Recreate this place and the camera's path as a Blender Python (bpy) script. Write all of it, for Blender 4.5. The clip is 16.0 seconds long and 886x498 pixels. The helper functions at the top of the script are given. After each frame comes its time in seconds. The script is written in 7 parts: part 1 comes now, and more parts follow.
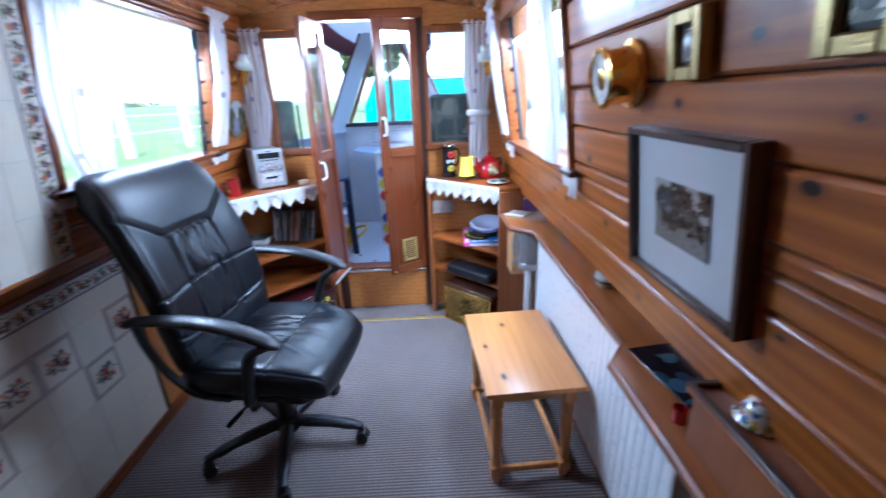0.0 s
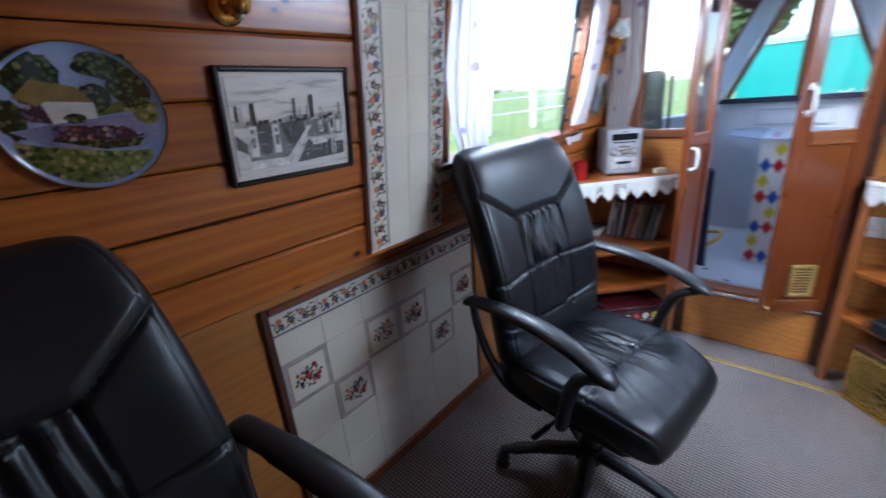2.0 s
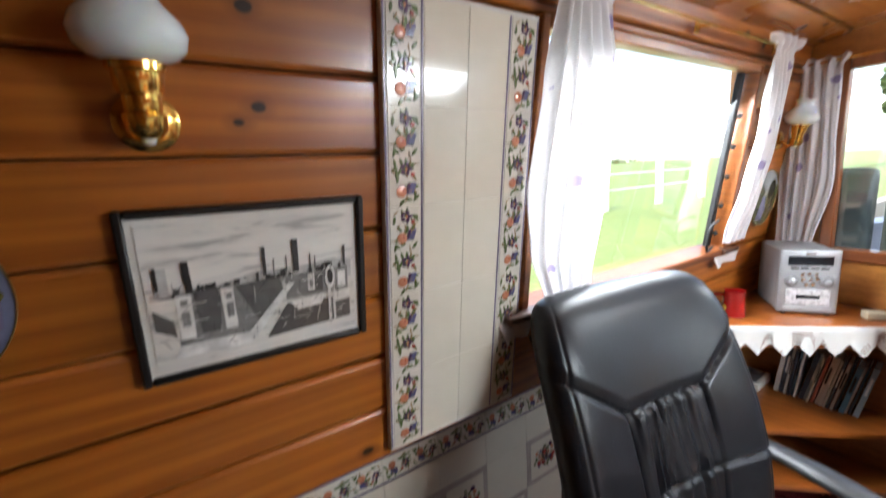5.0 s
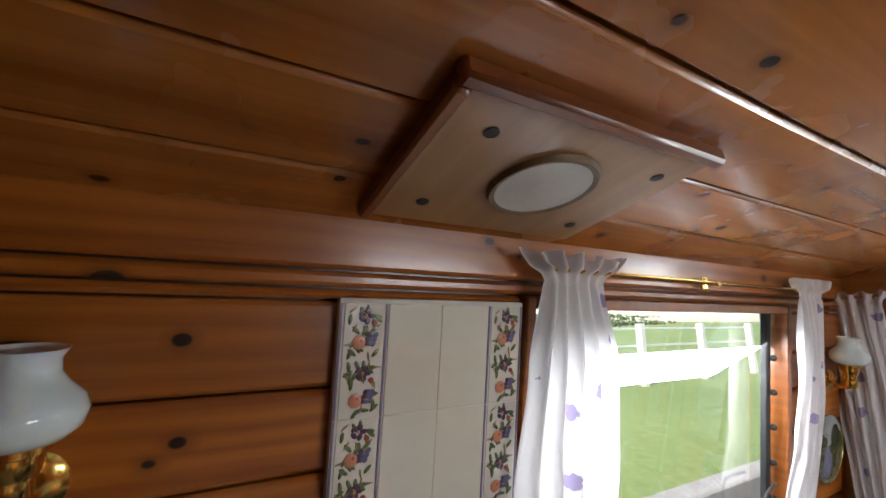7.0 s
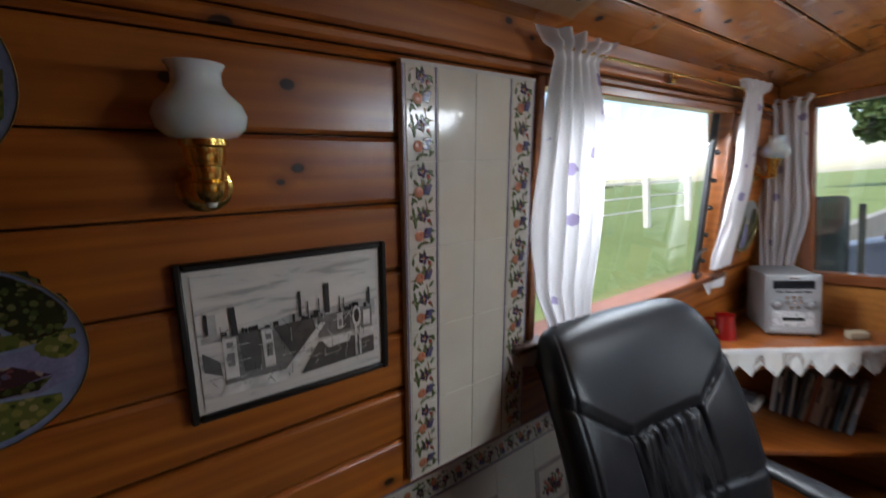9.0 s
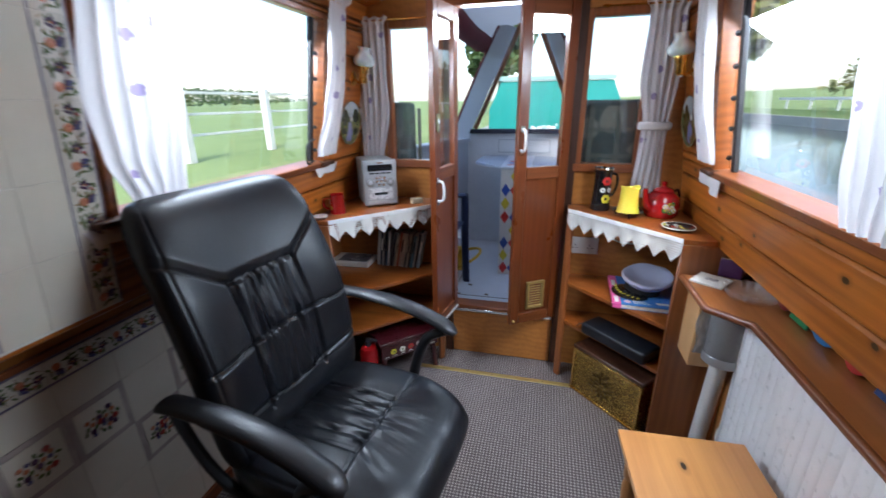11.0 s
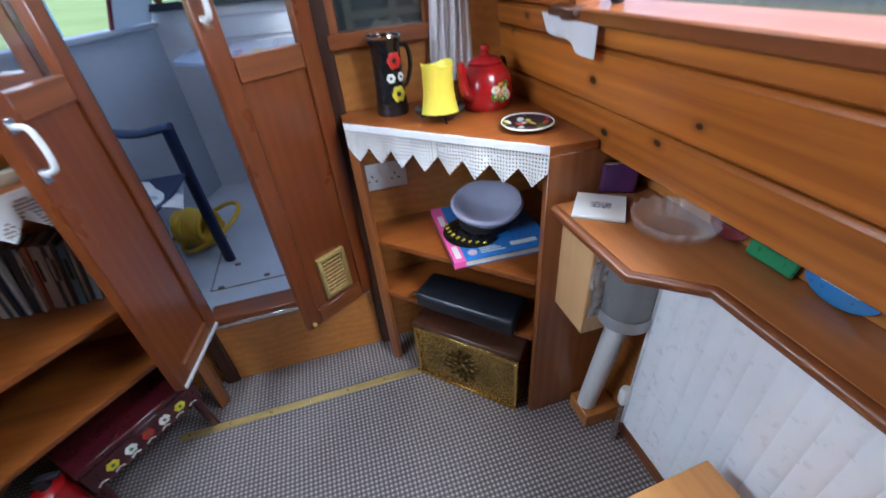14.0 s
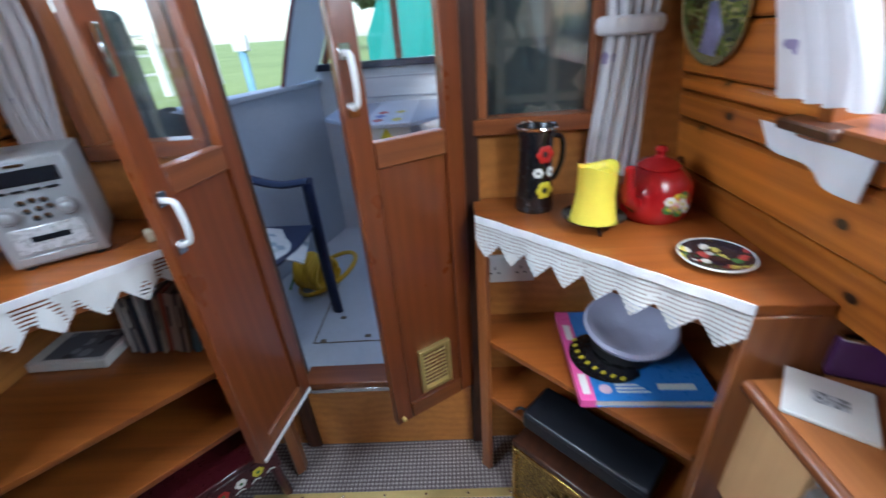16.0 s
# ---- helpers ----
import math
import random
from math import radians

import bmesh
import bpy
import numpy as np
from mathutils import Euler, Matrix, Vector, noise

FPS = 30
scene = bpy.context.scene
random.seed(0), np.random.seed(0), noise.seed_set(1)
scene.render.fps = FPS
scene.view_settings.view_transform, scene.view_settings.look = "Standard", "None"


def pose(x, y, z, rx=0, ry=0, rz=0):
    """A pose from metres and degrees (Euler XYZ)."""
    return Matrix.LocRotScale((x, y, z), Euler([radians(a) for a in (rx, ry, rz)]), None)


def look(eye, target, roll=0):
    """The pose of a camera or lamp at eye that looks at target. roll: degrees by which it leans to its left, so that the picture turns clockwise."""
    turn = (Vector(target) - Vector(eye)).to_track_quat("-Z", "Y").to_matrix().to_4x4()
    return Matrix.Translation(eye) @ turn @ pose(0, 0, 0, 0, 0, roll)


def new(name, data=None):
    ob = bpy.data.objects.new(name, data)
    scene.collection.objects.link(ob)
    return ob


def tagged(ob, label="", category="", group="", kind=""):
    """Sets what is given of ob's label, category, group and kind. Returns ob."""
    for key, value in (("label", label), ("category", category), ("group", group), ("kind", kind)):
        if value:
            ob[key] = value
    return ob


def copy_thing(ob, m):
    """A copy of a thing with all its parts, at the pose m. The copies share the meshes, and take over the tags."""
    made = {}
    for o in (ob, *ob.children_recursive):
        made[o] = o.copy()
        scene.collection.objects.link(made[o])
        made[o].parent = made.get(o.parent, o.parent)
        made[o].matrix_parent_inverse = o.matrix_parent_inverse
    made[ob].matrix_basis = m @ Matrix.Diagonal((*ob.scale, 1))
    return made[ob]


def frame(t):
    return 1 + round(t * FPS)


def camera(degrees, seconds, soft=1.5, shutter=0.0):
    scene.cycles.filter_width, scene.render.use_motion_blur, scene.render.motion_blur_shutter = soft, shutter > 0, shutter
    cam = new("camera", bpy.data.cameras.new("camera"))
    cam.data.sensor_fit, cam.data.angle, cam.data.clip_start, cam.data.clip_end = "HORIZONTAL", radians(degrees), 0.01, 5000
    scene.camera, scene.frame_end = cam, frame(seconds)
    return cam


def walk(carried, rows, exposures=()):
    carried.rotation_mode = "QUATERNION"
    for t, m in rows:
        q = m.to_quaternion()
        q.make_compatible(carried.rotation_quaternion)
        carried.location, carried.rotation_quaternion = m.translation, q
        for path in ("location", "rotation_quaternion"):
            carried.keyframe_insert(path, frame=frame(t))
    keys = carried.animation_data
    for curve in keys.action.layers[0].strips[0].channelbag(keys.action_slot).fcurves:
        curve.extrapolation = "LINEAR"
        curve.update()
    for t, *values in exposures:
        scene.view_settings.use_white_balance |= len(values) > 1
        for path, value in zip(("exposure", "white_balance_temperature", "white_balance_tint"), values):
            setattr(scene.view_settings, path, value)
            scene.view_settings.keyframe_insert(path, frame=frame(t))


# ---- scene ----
cam = camera(94.4, 16.0, 1.5, 0.5)
PATH = [
    (0, (0.853, -2.421, 1.374), (0.888, -0.544, 0.683), -2.2),
    (0.5, (0.784, -2.393, 1.338), (0.475, -0.544, 0.64), -4.1),
    (1, (0.718, -2.323, 1.325), (0.159, -0.534, 0.627), -2.7),
    (1.5, (0.649, -2.251, 1.339), (-0.224, -0.592, 0.643), -4.8),
    (2, (0.608, -2.169, 1.341), (-0.654, -0.773, 0.662), -4.9),
    (2.5, (0.621, -2.038, 1.324), (-0.871, -0.977, 0.52), -3.4),
    (3, (0.576, -1.968, 1.263), (-0.928, -1.072, 0.297), -4.6),
    (3.5, (0.488, -1.904, 1.251), (-1.01, -1.043, 0.243), -6.5),
    (4, (0.43, -1.85, 1.294), (-1.1, -0.93, 0.393), -6.5),
    (4.5, (0.381, -1.789, 1.377), (-1.248, -0.8, 0.769), -3.8),
    (5, (0.365, -1.771, 1.453), (-1.28, -0.69, 1.099), -3.3),
    (5.2, (0.358, -1.762, 1.483), (-1.288, -0.648, 1.258), -2.6),
    (7.3, (0.356, -1.634, 1.683), (-1.358, -0.676, 2.064), -0.4),
    (7.5, (0.352, -1.639, 1.682), (-1.370, -0.682, 2.023), -0.5),
    (8, (0.351, -1.676, 1.623), (-1.402, -0.730, 1.801), -2.2),
    (8.5, (0.358, -1.749, 1.530), (-1.371, -0.743, 1.501), -2.6),
    (9, (0.395, -1.836, 1.485), (-1.240, -0.705, 1.263), -4.5),
    (9.5, (0.476, -1.887, 1.436), (-0.967, -0.549, 1.082), -5.5),
    (10, (0.616, -1.932, 1.423), (-0.499, -0.354, 0.909), -3.5),
    (10.2, (0.666, -1.951, 1.431), (-0.276, -0.278, 0.869), -1.6),
    (12.3, (0.733, -1.521, 1.318), (0.542, 0.327, 0.577), -4.0),
    (12.5, (0.746, -1.463, 1.336), (0.507, 0.38, 0.598), -3.7),
    (13, (0.721, -1.309, 1.312), (0.555, 0.517, 0.513), -4.8),
    (13.5, (0.729, -1.119, 1.294), (0.994, 0.638, 0.376), -5.7),
    (14, (0.786, -1.01, 1.243), (1.167, 0.585, 0.098), -5.4),
    (14.5, (0.871, -0.877, 1.209), (1.108, 0.685, -0.017), -5.8),
    (15, (0.856, -0.82, 1.24), (0.939, 0.831, 0.114), -7.0),
    (15.5, (0.819, -0.803, 1.286), (0.989, 0.911, 0.27), -5.0),
    (16, (0.775, -0.784, 1.3), (0.693, 0.98, 0.361), -4.4),
]
SKY, LAMP_LEFT, LAMP_RIGHT, LAMP_DOOR = 0.15, 4.6, 4.2, 2.4
EXPOSURES = [(0, 2.45, 4900, 10), (1, 1.95, 5150, 10), (2, 2.0, 5500, 10), (2.6, 2.4, 5900, 10), (3.5, 3.3, 5900, 10), (5, 2.35, 6800, 10), (7.5, 1.4, 6950, 10), (9, 1.1, 6600, 10), (10, 1.3, 6050, 10), (12.5, 1.8, 5950, 10), (14.5, 1.6, 5650, 9), (16, 1.5, 5750, 8)]
walk(cam, [(t, look(eye, target, roll)) for t, eye, target, roll in PATH], EXPOSURES)

# ---- world and light ----
world = bpy.data.worlds.new("world")
scene.world = world
world.use_nodes = True
wn = world.node_tree.nodes
sky = wn.new("ShaderNodeTexSky")
sky.sky_type, sky.sun_disc = "NISHITA", False
sky.sun_elevation, sky.sun_rotation = radians(45), radians(160)
sky.air_density, sky.dust_density = 1.0, 1.5
world.node_tree.links.new(sky.outputs[0], wn["Background"].inputs[0])
wn["Background"].inputs[1].default_value = SKY
sun = new("sun", bpy.data.lights.new("sun", "SUN"))
sun.data.energy, sun.data.angle, sun.data.color = 1.5, radians(14), (1.0, 0.97, 0.92)
sun.matrix_basis = look((2.9, -8, 8.5), (0, 0, 0))


def window_lamp(name, m, w, h, watts):
    lamp = new(name, bpy.data.lights.new(name, "AREA"))
    lamp.data.shape, lamp.data.size, lamp.data.size_y = "RECTANGLE", w, h
    lamp.data.energy, lamp.data.color = watts, (0.80, 0.90, 1.0)
    lamp.matrix_basis = m
    return lamp


# ---- small mesh tools ----
def box(x0, x1, y0, y1, z0, z1, bev=0.0, seg=1):
    bm = bmesh.new()
    bmesh.ops.create_cube(bm, size=1, matrix=Matrix.Translation(((x0 + x1) / 2, (y0 + y1) / 2, (z0 + z1) / 2)) @ Matrix.Diagonal((x1 - x0, y1 - y0, z1 - z0, 1)))
    if bev:
        bmesh.ops.bevel(bm, geom=bm.edges[:], offset=bev, segments=seg, affect="EDGES", profile=0.6)
    return bm


def lathe(profile, seg=32, m=None):
    bm = bmesh.new()
    rings = []
    for r, z in profile:
        if r < 1e-5:
            rings.append([bm.verts.new((0, 0, z))])
        else:
            rings.append([bm.verts.new((r * math.cos(2 * math.pi * i / seg), r * math.sin(2 * math.pi * i / seg), z)) for i in range(seg)])
    for a, b in zip(rings, rings[1:]):
        for i in range(seg):
            j = (i + 1) % seg
            q = [a[i % len(a)], a[j % len(a)], b[j % len(b)], b[i % len(b)]]
            q = list(dict.fromkeys(q))
            if len(q) > 2:
                bm.faces.new(q)
    bmesh.ops.recalc_face_normals(bm, faces=bm.faces[:])
    if m is not None:
        bm.transform(m)
    return bm


def prism(poly, z0, z1, bev=0.0):
    bm = bmesh.new()
    a = [bm.verts.new((x, y, z0)) for x, y in poly]
    b = [bm.verts.new((x, y, z1)) for x, y in poly]
    bm.faces.new(a[::-1]), bm.faces.new(b)
    for i in range(len(poly)):
        j = (i + 1) % len(poly)
        bm.faces.new((a[i], a[j], b[j], b[i]))
    bmesh.ops.recalc_face_normals(bm, faces=bm.faces[:])
    if bev:
        bmesh.ops.bevel(bm, geom=bm.edges[:], offset=bev, segments=2, affect="EDGES", profile=0.6)
    return bm


def tube(points, radius, seg=10, closed=False, flat=1.0):
    """A round or flattened bar along points."""
    bm = bmesh.new()
    pts = [Vector(p) for p in points]
    n, rings, up = len(pts), [], None
    for i, p in enumerate(pts):
        if closed:
            d = pts[(i + 1) % n] - pts[i - 1]
        else:
            d = pts[min(i + 1, n - 1)] - pts[max(i - 1, 0)]
        d.normalize()
        if up is None:
            up = d.orthogonal().normalized() if abs(d.z) > 0.9 else Vector((0, 0, 1))
        side = d.cross(up).normalized()
        up = side.cross(d).normalized()
        r = radius[i] if isinstance(radius, (list, tuple)) else radius
        rings.append([bm.verts.new(p + side * (r * math.cos(2 * math.pi * k / seg)) + up * (r * flat * math.sin(2 * math.pi * k / seg))) for k in range(seg)])
    for i in range(n if closed else n - 1):
        a, b = rings[i], rings[(i + 1) % n]
        for k in range(seg):
            bm.faces.new((a[k], a[(k + 1) % seg], b[(k + 1) % seg], b[k]))
    if not closed:
        bm.faces.new(rings[0][::-1]), bm.faces.new(rings[-1])
    bmesh.ops.recalc_face_normals(bm, faces=bm.faces[:])
    return bm


def sheet(nu, nv, f, thick=0.0):
    """A curved sheet of nu by nv cells from f(u, v), with a thickness along its normals."""
    bm = bmesh.new()
    g = [[bm.verts.new(f(i / nu, j / nv)) for j in range(nv + 1)] for i in range(nu + 1)]
    for i in range(nu):
        for j in range(nv):
            bm.faces.new((g[i][j], g[i + 1][j], g[i + 1][j + 1], g[i][j + 1]))
    if thick:
        bmesh.ops.recalc_face_normals(bm, faces=bm.faces[:])
        bmesh.ops.solidify(bm, geom=bm.faces[:], thickness=thick)
    return bm


def joined(*bms):
    out = bmesh.new()
    for b in bms:
        me = bpy.data.meshes.new("tmp")
        b.to_mesh(me)
        b.free()
        out.from_mesh(me)
        bpy.data.meshes.remove(me)
    return out


def moved(bm, m):
    bm.transform(m)
    return bm


def spline(points, n=8):
    """A smooth line through points."""
    p = [Vector(q) for q in points]
    p = [p[0] * 2 - p[1]] + p + [p[-1] * 2 - p[-2]]
    out = []
    for i in range(1, len(p) - 2):
        a, b, c, d = p[i - 1:i + 3]
        for k in range(n):
            t = k / n
            out.append(0.5 * (2 * b + (c - a) * t + (2 * a - 5 * b + 4 * c - d) * t * t + (3 * b - a - 3 * c + d) * t ** 3))
    return out + [p[-2]]


def mesh_of(name, bm, material, sharp=38):
    me = bpy.data.meshes.new(name)
    bm.to_mesh(me)
    bm.free()
    me.materials.append(material)
    me.polygons.foreach_set("use_smooth", [True] * len(me.polygons))
    me.set_sharp_from_angle(angle=radians(sharp))
    return me


def part(name, bm, material, parent, label="", sharp=38):
    ob = new(name, mesh_of(name, bm, material, sharp))
    ob.parent = parent
    return tagged(ob, label)


def single(name, bm, material, label, category, m=None, kind="", group="", sharp=38):
    """A thing that is one mesh."""
    ob = new(name, mesh_of(name, bm, material, sharp))
    ob.matrix_basis = m or Matrix()
    return tagged(ob, label, category, group, kind)


def thing(name, label, category, m=None, kind="", group=""):
    ob = new(name)
    ob.empty_display_size = 0.05
    ob.matrix_basis = m or Matrix()
    return tagged(ob, label, category, group, kind)


# ---- materials ----
def nodes_of(name):
    m = bpy.data.materials.new(name)
    m.use_nodes = True
    return m, m.node_tree.nodes, m.node_tree.links, m.node_tree.nodes["Principled BSDF"]


def math_node(n, l, op, a, b=None, c=None):
    k = n.new("ShaderNodeMath")
    k.operation = op
    for i, v in enumerate((a, b, c)):
        if v is None:
            continue
        if isinstance(v, (int, float)):
            k.inputs[i].default_value = v
        else:
            l.new(v, k.inputs[i])
    return k.outputs[0]


def ramp(n, l, fac, stops):
    r = n.new("ShaderNodeValToRGB")
    while len(r.color_ramp.elements) < len(stops):
        r.color_ramp.elements.new(0.5)
    for e, (p, c) in zip(r.color_ramp.elements, stops):
        e.position, e.color = p, (*c, 1)
    l.new(fac, r.inputs[0])
    return r.outputs[0]


def mixed(n, l, fac, a, b, blend="MIX"):
    k = n.new("ShaderNodeMix")
    k.data_type, k.blend_type = "RGBA", blend
    for i, v in ((0, fac), (6, a), (7, b)):
        if isinstance(v, (int, float)):
            k.inputs[i].default_value = v
        elif isinstance(v, tuple):
            k.inputs[i].default_value = (*v, 1)
        else:
            l.new(v, k.inputs[i])
    return k.outputs[2]


def noise_tex(n, l, vec, scale, detail=3.0, rough=0.55, distortion=0.0):
    t = n.new("ShaderNodeTexNoise")
    t.inputs["Scale"].default_value, t.inputs["Detail"].default_value = scale, detail
    t.inputs["Roughness"].default_value, t.inputs["Distortion"].default_value = rough, distortion
    if vec is not None:
        l.new(vec, t.inputs["Vector"])
    return t.outputs["Fac"]


def bump(n, l, shader, height, strength, distance=0.002):
    b = n.new("ShaderNodeBump")
    b.inputs["Strength"].default_value, b.inputs["Distance"].default_value = strength, distance
    l.new(height, b.inputs["Height"])
    l.new(b.outputs[0], shader.inputs["Normal"])


def object_coords(n, l, scale=(1, 1, 1), jitter=True):
    tc = n.new("ShaderNodeTexCoord")
    vec = tc.outputs["Object"]
    if jitter:
        info = n.new("ShaderNodeObjectInfo")
        k = math_node(n, l, "MULTIPLY", info.outputs["Random"], 37.0)
        add = n.new("ShaderNodeVectorMath")
        l.new(vec, add.inputs[0]), l.new(k, add.inputs[1])
        vec = add.outputs[0]
    mp = n.new("ShaderNodeMapping")
    mp.inputs["Scale"].default_value = scale
    l.new(vec, mp.inputs["Vector"])
    return mp.outputs[0]


def wood(name, dark, light, along="y", rough=0.32, coat=0.35, knots=0.0, tone=0.25, fine=1.0, cross="z"):
    """Varnished timber with its grain along one axis."""
    m, n, l, s = nodes_of(name)
    lo, hi = 1.6, 42.0 * fine
    sc = {"x": (lo, hi, hi), "y": (hi, lo, hi), "z": (hi, hi, lo)}[along]
    grain = noise_tex(n, l, object_coords(n, l, sc), 1.0, 4.0, 0.6, 0.6)
    sb = {"x": (0.8, 9, 9), "y": (9, 0.8, 9), "z": (9, 9, 0.8)}[along]
    broad = noise_tex(n, l, object_coords(n, l, sb), 1.0, 2.0, 0.5, 1.2)
    w = n.new("ShaderNodeTexWave")
    w.bands_direction = "Z" if along != "z" else "X"
    w.inputs["Scale"].default_value, w.inputs["Distortion"].default_value = 1.3, 9.0
    w.inputs["Detail"].default_value, w.inputs["Detail Scale"].default_value = 2.0, 0.6
    l.new(object_coords(n, l, tuple(v * 0.9 for v in sb)), w.inputs["Vector"])
    f = math_node(n, l, "MULTIPLY_ADD", grain, 0.62, math_node(n, l, "MULTIPLY", w.outputs["Fac"], 0.14))
    f = math_node(n, l, "MULTIPLY_ADD", broad, 0.32, math_node(n, l, "SUBTRACT", f, 0.045))
    col = ramp(n, l, f, [(0.22, dark), (0.74, light)])
    info = n.new("ShaderNodeObjectInfo")
    shade = math_node(n, l, "MULTIPLY_ADD", info.outputs["Random"], tone, 1.0 - tone / 2)
    comb = n.new("ShaderNodeCombineColor")
    for i in range(3):
        l.new(shade, comb.inputs[i])
    col = mixed(n, l, 1.0, col, comb.outputs[0], "MULTIPLY")
    if knots:
        wob = noise_tex(n, l, object_coords(n, l, (14, 14, 14)), 1.0, 2.0)
        sp = n.new("ShaderNodeSeparateXYZ")
        l.new(object_coords(n, l), sp.inputs[0])
        cb = n.new("ShaderNodeCombineXYZ")
        l.new(math_node(n, l, "MULTIPLY", sp.outputs["xyz".index(along)], knots), cb.inputs[0])
        l.new(math_node(n, l, "MULTIPLY", sp.outputs["xyz".index(cross)], 6.2), cb.inputs[1])
        v = n.new("ShaderNodeTexVoronoi")
        v.voronoi_dimensions = "2D"
        v.inputs["Scale"].default_value = 1.0
        l.new(cb.outputs[0], v.inputs["Vector"])
        d = math_node(n, l, "MULTIPLY_ADD", wob, 0.09, math_node(n, l, "SUBTRACT", v.outputs["Distance"], 0.045))
        core = ramp(n, l, d, [(0.034, (1, 1, 1)), (0.046, (0, 0, 0))])
        ring = ramp(n, l, d, [(0.045, (1, 1, 1)), (0.110, (0, 0, 0))])
        col = mixed(n, l, math_node(n, l, "MULTIPLY", ring, 0.45), col, tuple(c * 0.55 for c in dark))
        col = mixed(n, l, math_node(n, l, "MULTIPLY", core, 0.96), col, (0.014, 0.005, 0.003))
    l.new(col, s.inputs["Base Color"])
    rr = noise_tex(n, l, object_coords(n, l, (6, 6, 6)), 1.0, 3.0)
    l.new(math_node(n, l, "MULTIPLY_ADD", rr, 0.22, rough - 0.1), s.inputs["Roughness"])
    s.inputs["Coat Weight"].default_value, s.inputs["Coat Roughness"].default_value = coat, 0.16
    bump(n, l, s, grain, 0.16, 0.0012)
    return m


def plain(name, colour, rough=0.5, metal=0.0, var=0.12, scale=18.0, relief=0.08, coat=0.0, dist=0.001, spec=0.5):
    """A surface of one colour with a little dirt, wear and relief."""
    m, n, l, s = nodes_of(name)
    vec = object_coords(n, l)
    big, small = noise_tex(n, l, vec, scale * 0.25, 3.0), noise_tex(n, l, vec, scale * 5, 3.0)
    f = math_node(n, l, "MULTIPLY_ADD", big, 0.7, math_node(n, l, "MULTIPLY", small, 0.3))
    lo = tuple(max(0.0, c * (1 - var)) for c in colour)
    hi = tuple(min(1.0, c * (1 + var)) for c in colour)
    l.new(ramp(n, l, f, [(0.3, lo), (0.7, hi)]), s.inputs["Base Color"])
    l.new(math_node(n, l, "MULTIPLY_ADD", small, 0.2, max(0.02, rough - 0.1)), s.inputs["Roughness"])
    s.inputs["Metallic"].default_value = metal
    s.inputs["Coat Weight"].default_value = coat
    s.inputs["Specular IOR Level"].default_value = spec
    if relief:
        bump(n, l, s, small, relief, dist)
    return m


def glass(name, colour=(1, 1, 1), rough=0.0, ior=1.45):
    m, n, l, s = nodes_of(name)
    s.inputs["Base Color"].default_value = (*colour, 1)
    s.inputs["Transmission Weight"].default_value, s.inputs["Roughness"].default_value = 1.0, rough
    s.inputs["IOR"].default_value = ior
    return m


def glow(name, colour, strength):
    m, n, l, s = nodes_of(name)
    s.inputs["Base Color"].default_value = (*colour, 1)
    s.inputs["Emission Color"].default_value = (*colour, 1)
    s.inputs["Emission Strength"].default_value = strength
    return m


def spots(name, base, colours, scale=60.0, cover=0.35, rough=0.3, coat=0.3, box_scale=(1, 1, 1)):
    """A printed or painted motif of many small blots on a ground colour."""
    m, n, l, s = nodes_of(name)
    vec = object_coords(n, l, box_scale, jitter=True)
    v = n.new("ShaderNodeTexVoronoi")
    v.inputs["Scale"].default_value = scale
    l.new(vec, v.inputs["Vector"])
    sep = n.new("ShaderNodeSeparateColor")
    l.new(v.outputs["Color"], sep.inputs[0])
    stops = [(i / len(colours), c) for i, c in enumerate(colours)]
    pal = ramp(n, l, sep.outputs[0], stops)
    pal.node.color_ramp.interpolation = "CONSTANT"
    big = noise_tex(n, l, vec, scale * 0.35, 2.0)
    mask = math_node(n, l, "MULTIPLY", math_node(n, l, "LESS_THAN", v.outputs["Distance"], 0.5), math_node(n, l, "GREATER_THAN", big, 1 - cover - 0.12))
    l.new(mixed(n, l, mask, base, pal), s.inputs["Base Color"])
    s.inputs["Roughness"].default_value, s.inputs["Coat Weight"].default_value = rough, coat
    return m


PINE_D, PINE_L = (0.18, 0.040, 0.005), (0.50, 0.158, 0.020)
M_plank = wood("varnished_pine_plank", PINE_D, PINE_L, "y", 0.34, 0.28, knots=4.2, tone=0.3)
M_ply = wood("varnished_plywood", (0.32, 0.115, 0.022), (0.50, 0.20, 0.042), "y", 0.36, 0.25, knots=0.0, tone=0.1)
M_ceil = wood("ceiling_pine", (0.24, 0.068, 0.010), (0.54, 0.205, 0.038), "y", 0.25, 0.5, knots=5.0, tone=0.2, cross="x")
M_trim = wood("stained_trim", (0.12, 0.030, 0.008), (0.26, 0.078, 0.020), "y", 0.35, 0.3, tone=0.15)
M_trim_x = wood("stained_trim_cross", (0.12, 0.030, 0.008), (0.26, 0.078, 0.020), "x", 0.35, 0.3, tone=0.15)
M_trim_z = wood("stained_trim_upright", (0.12, 0.030, 0.008), (0.26, 0.078, 0.020), "z", 0.35, 0.3, tone=0.15)
M_dark = wood("dark_stained_trim", (0.030, 0.011, 0.006), (0.075, 0.026, 0.012), "z", 0.4, 0.2, tone=0.1)
M_shelf = wood("shelf_veneer", (0.15, 0.038, 0.007), (0.33, 0.095, 0.016), "x", 0.32, 0.35, tone=0.12)
M_side = wood("shelf_side_veneer", (0.17, 0.050, 0.013), (0.32, 0.105, 0.028), "z", 0.34, 0.3, tone=0.12)
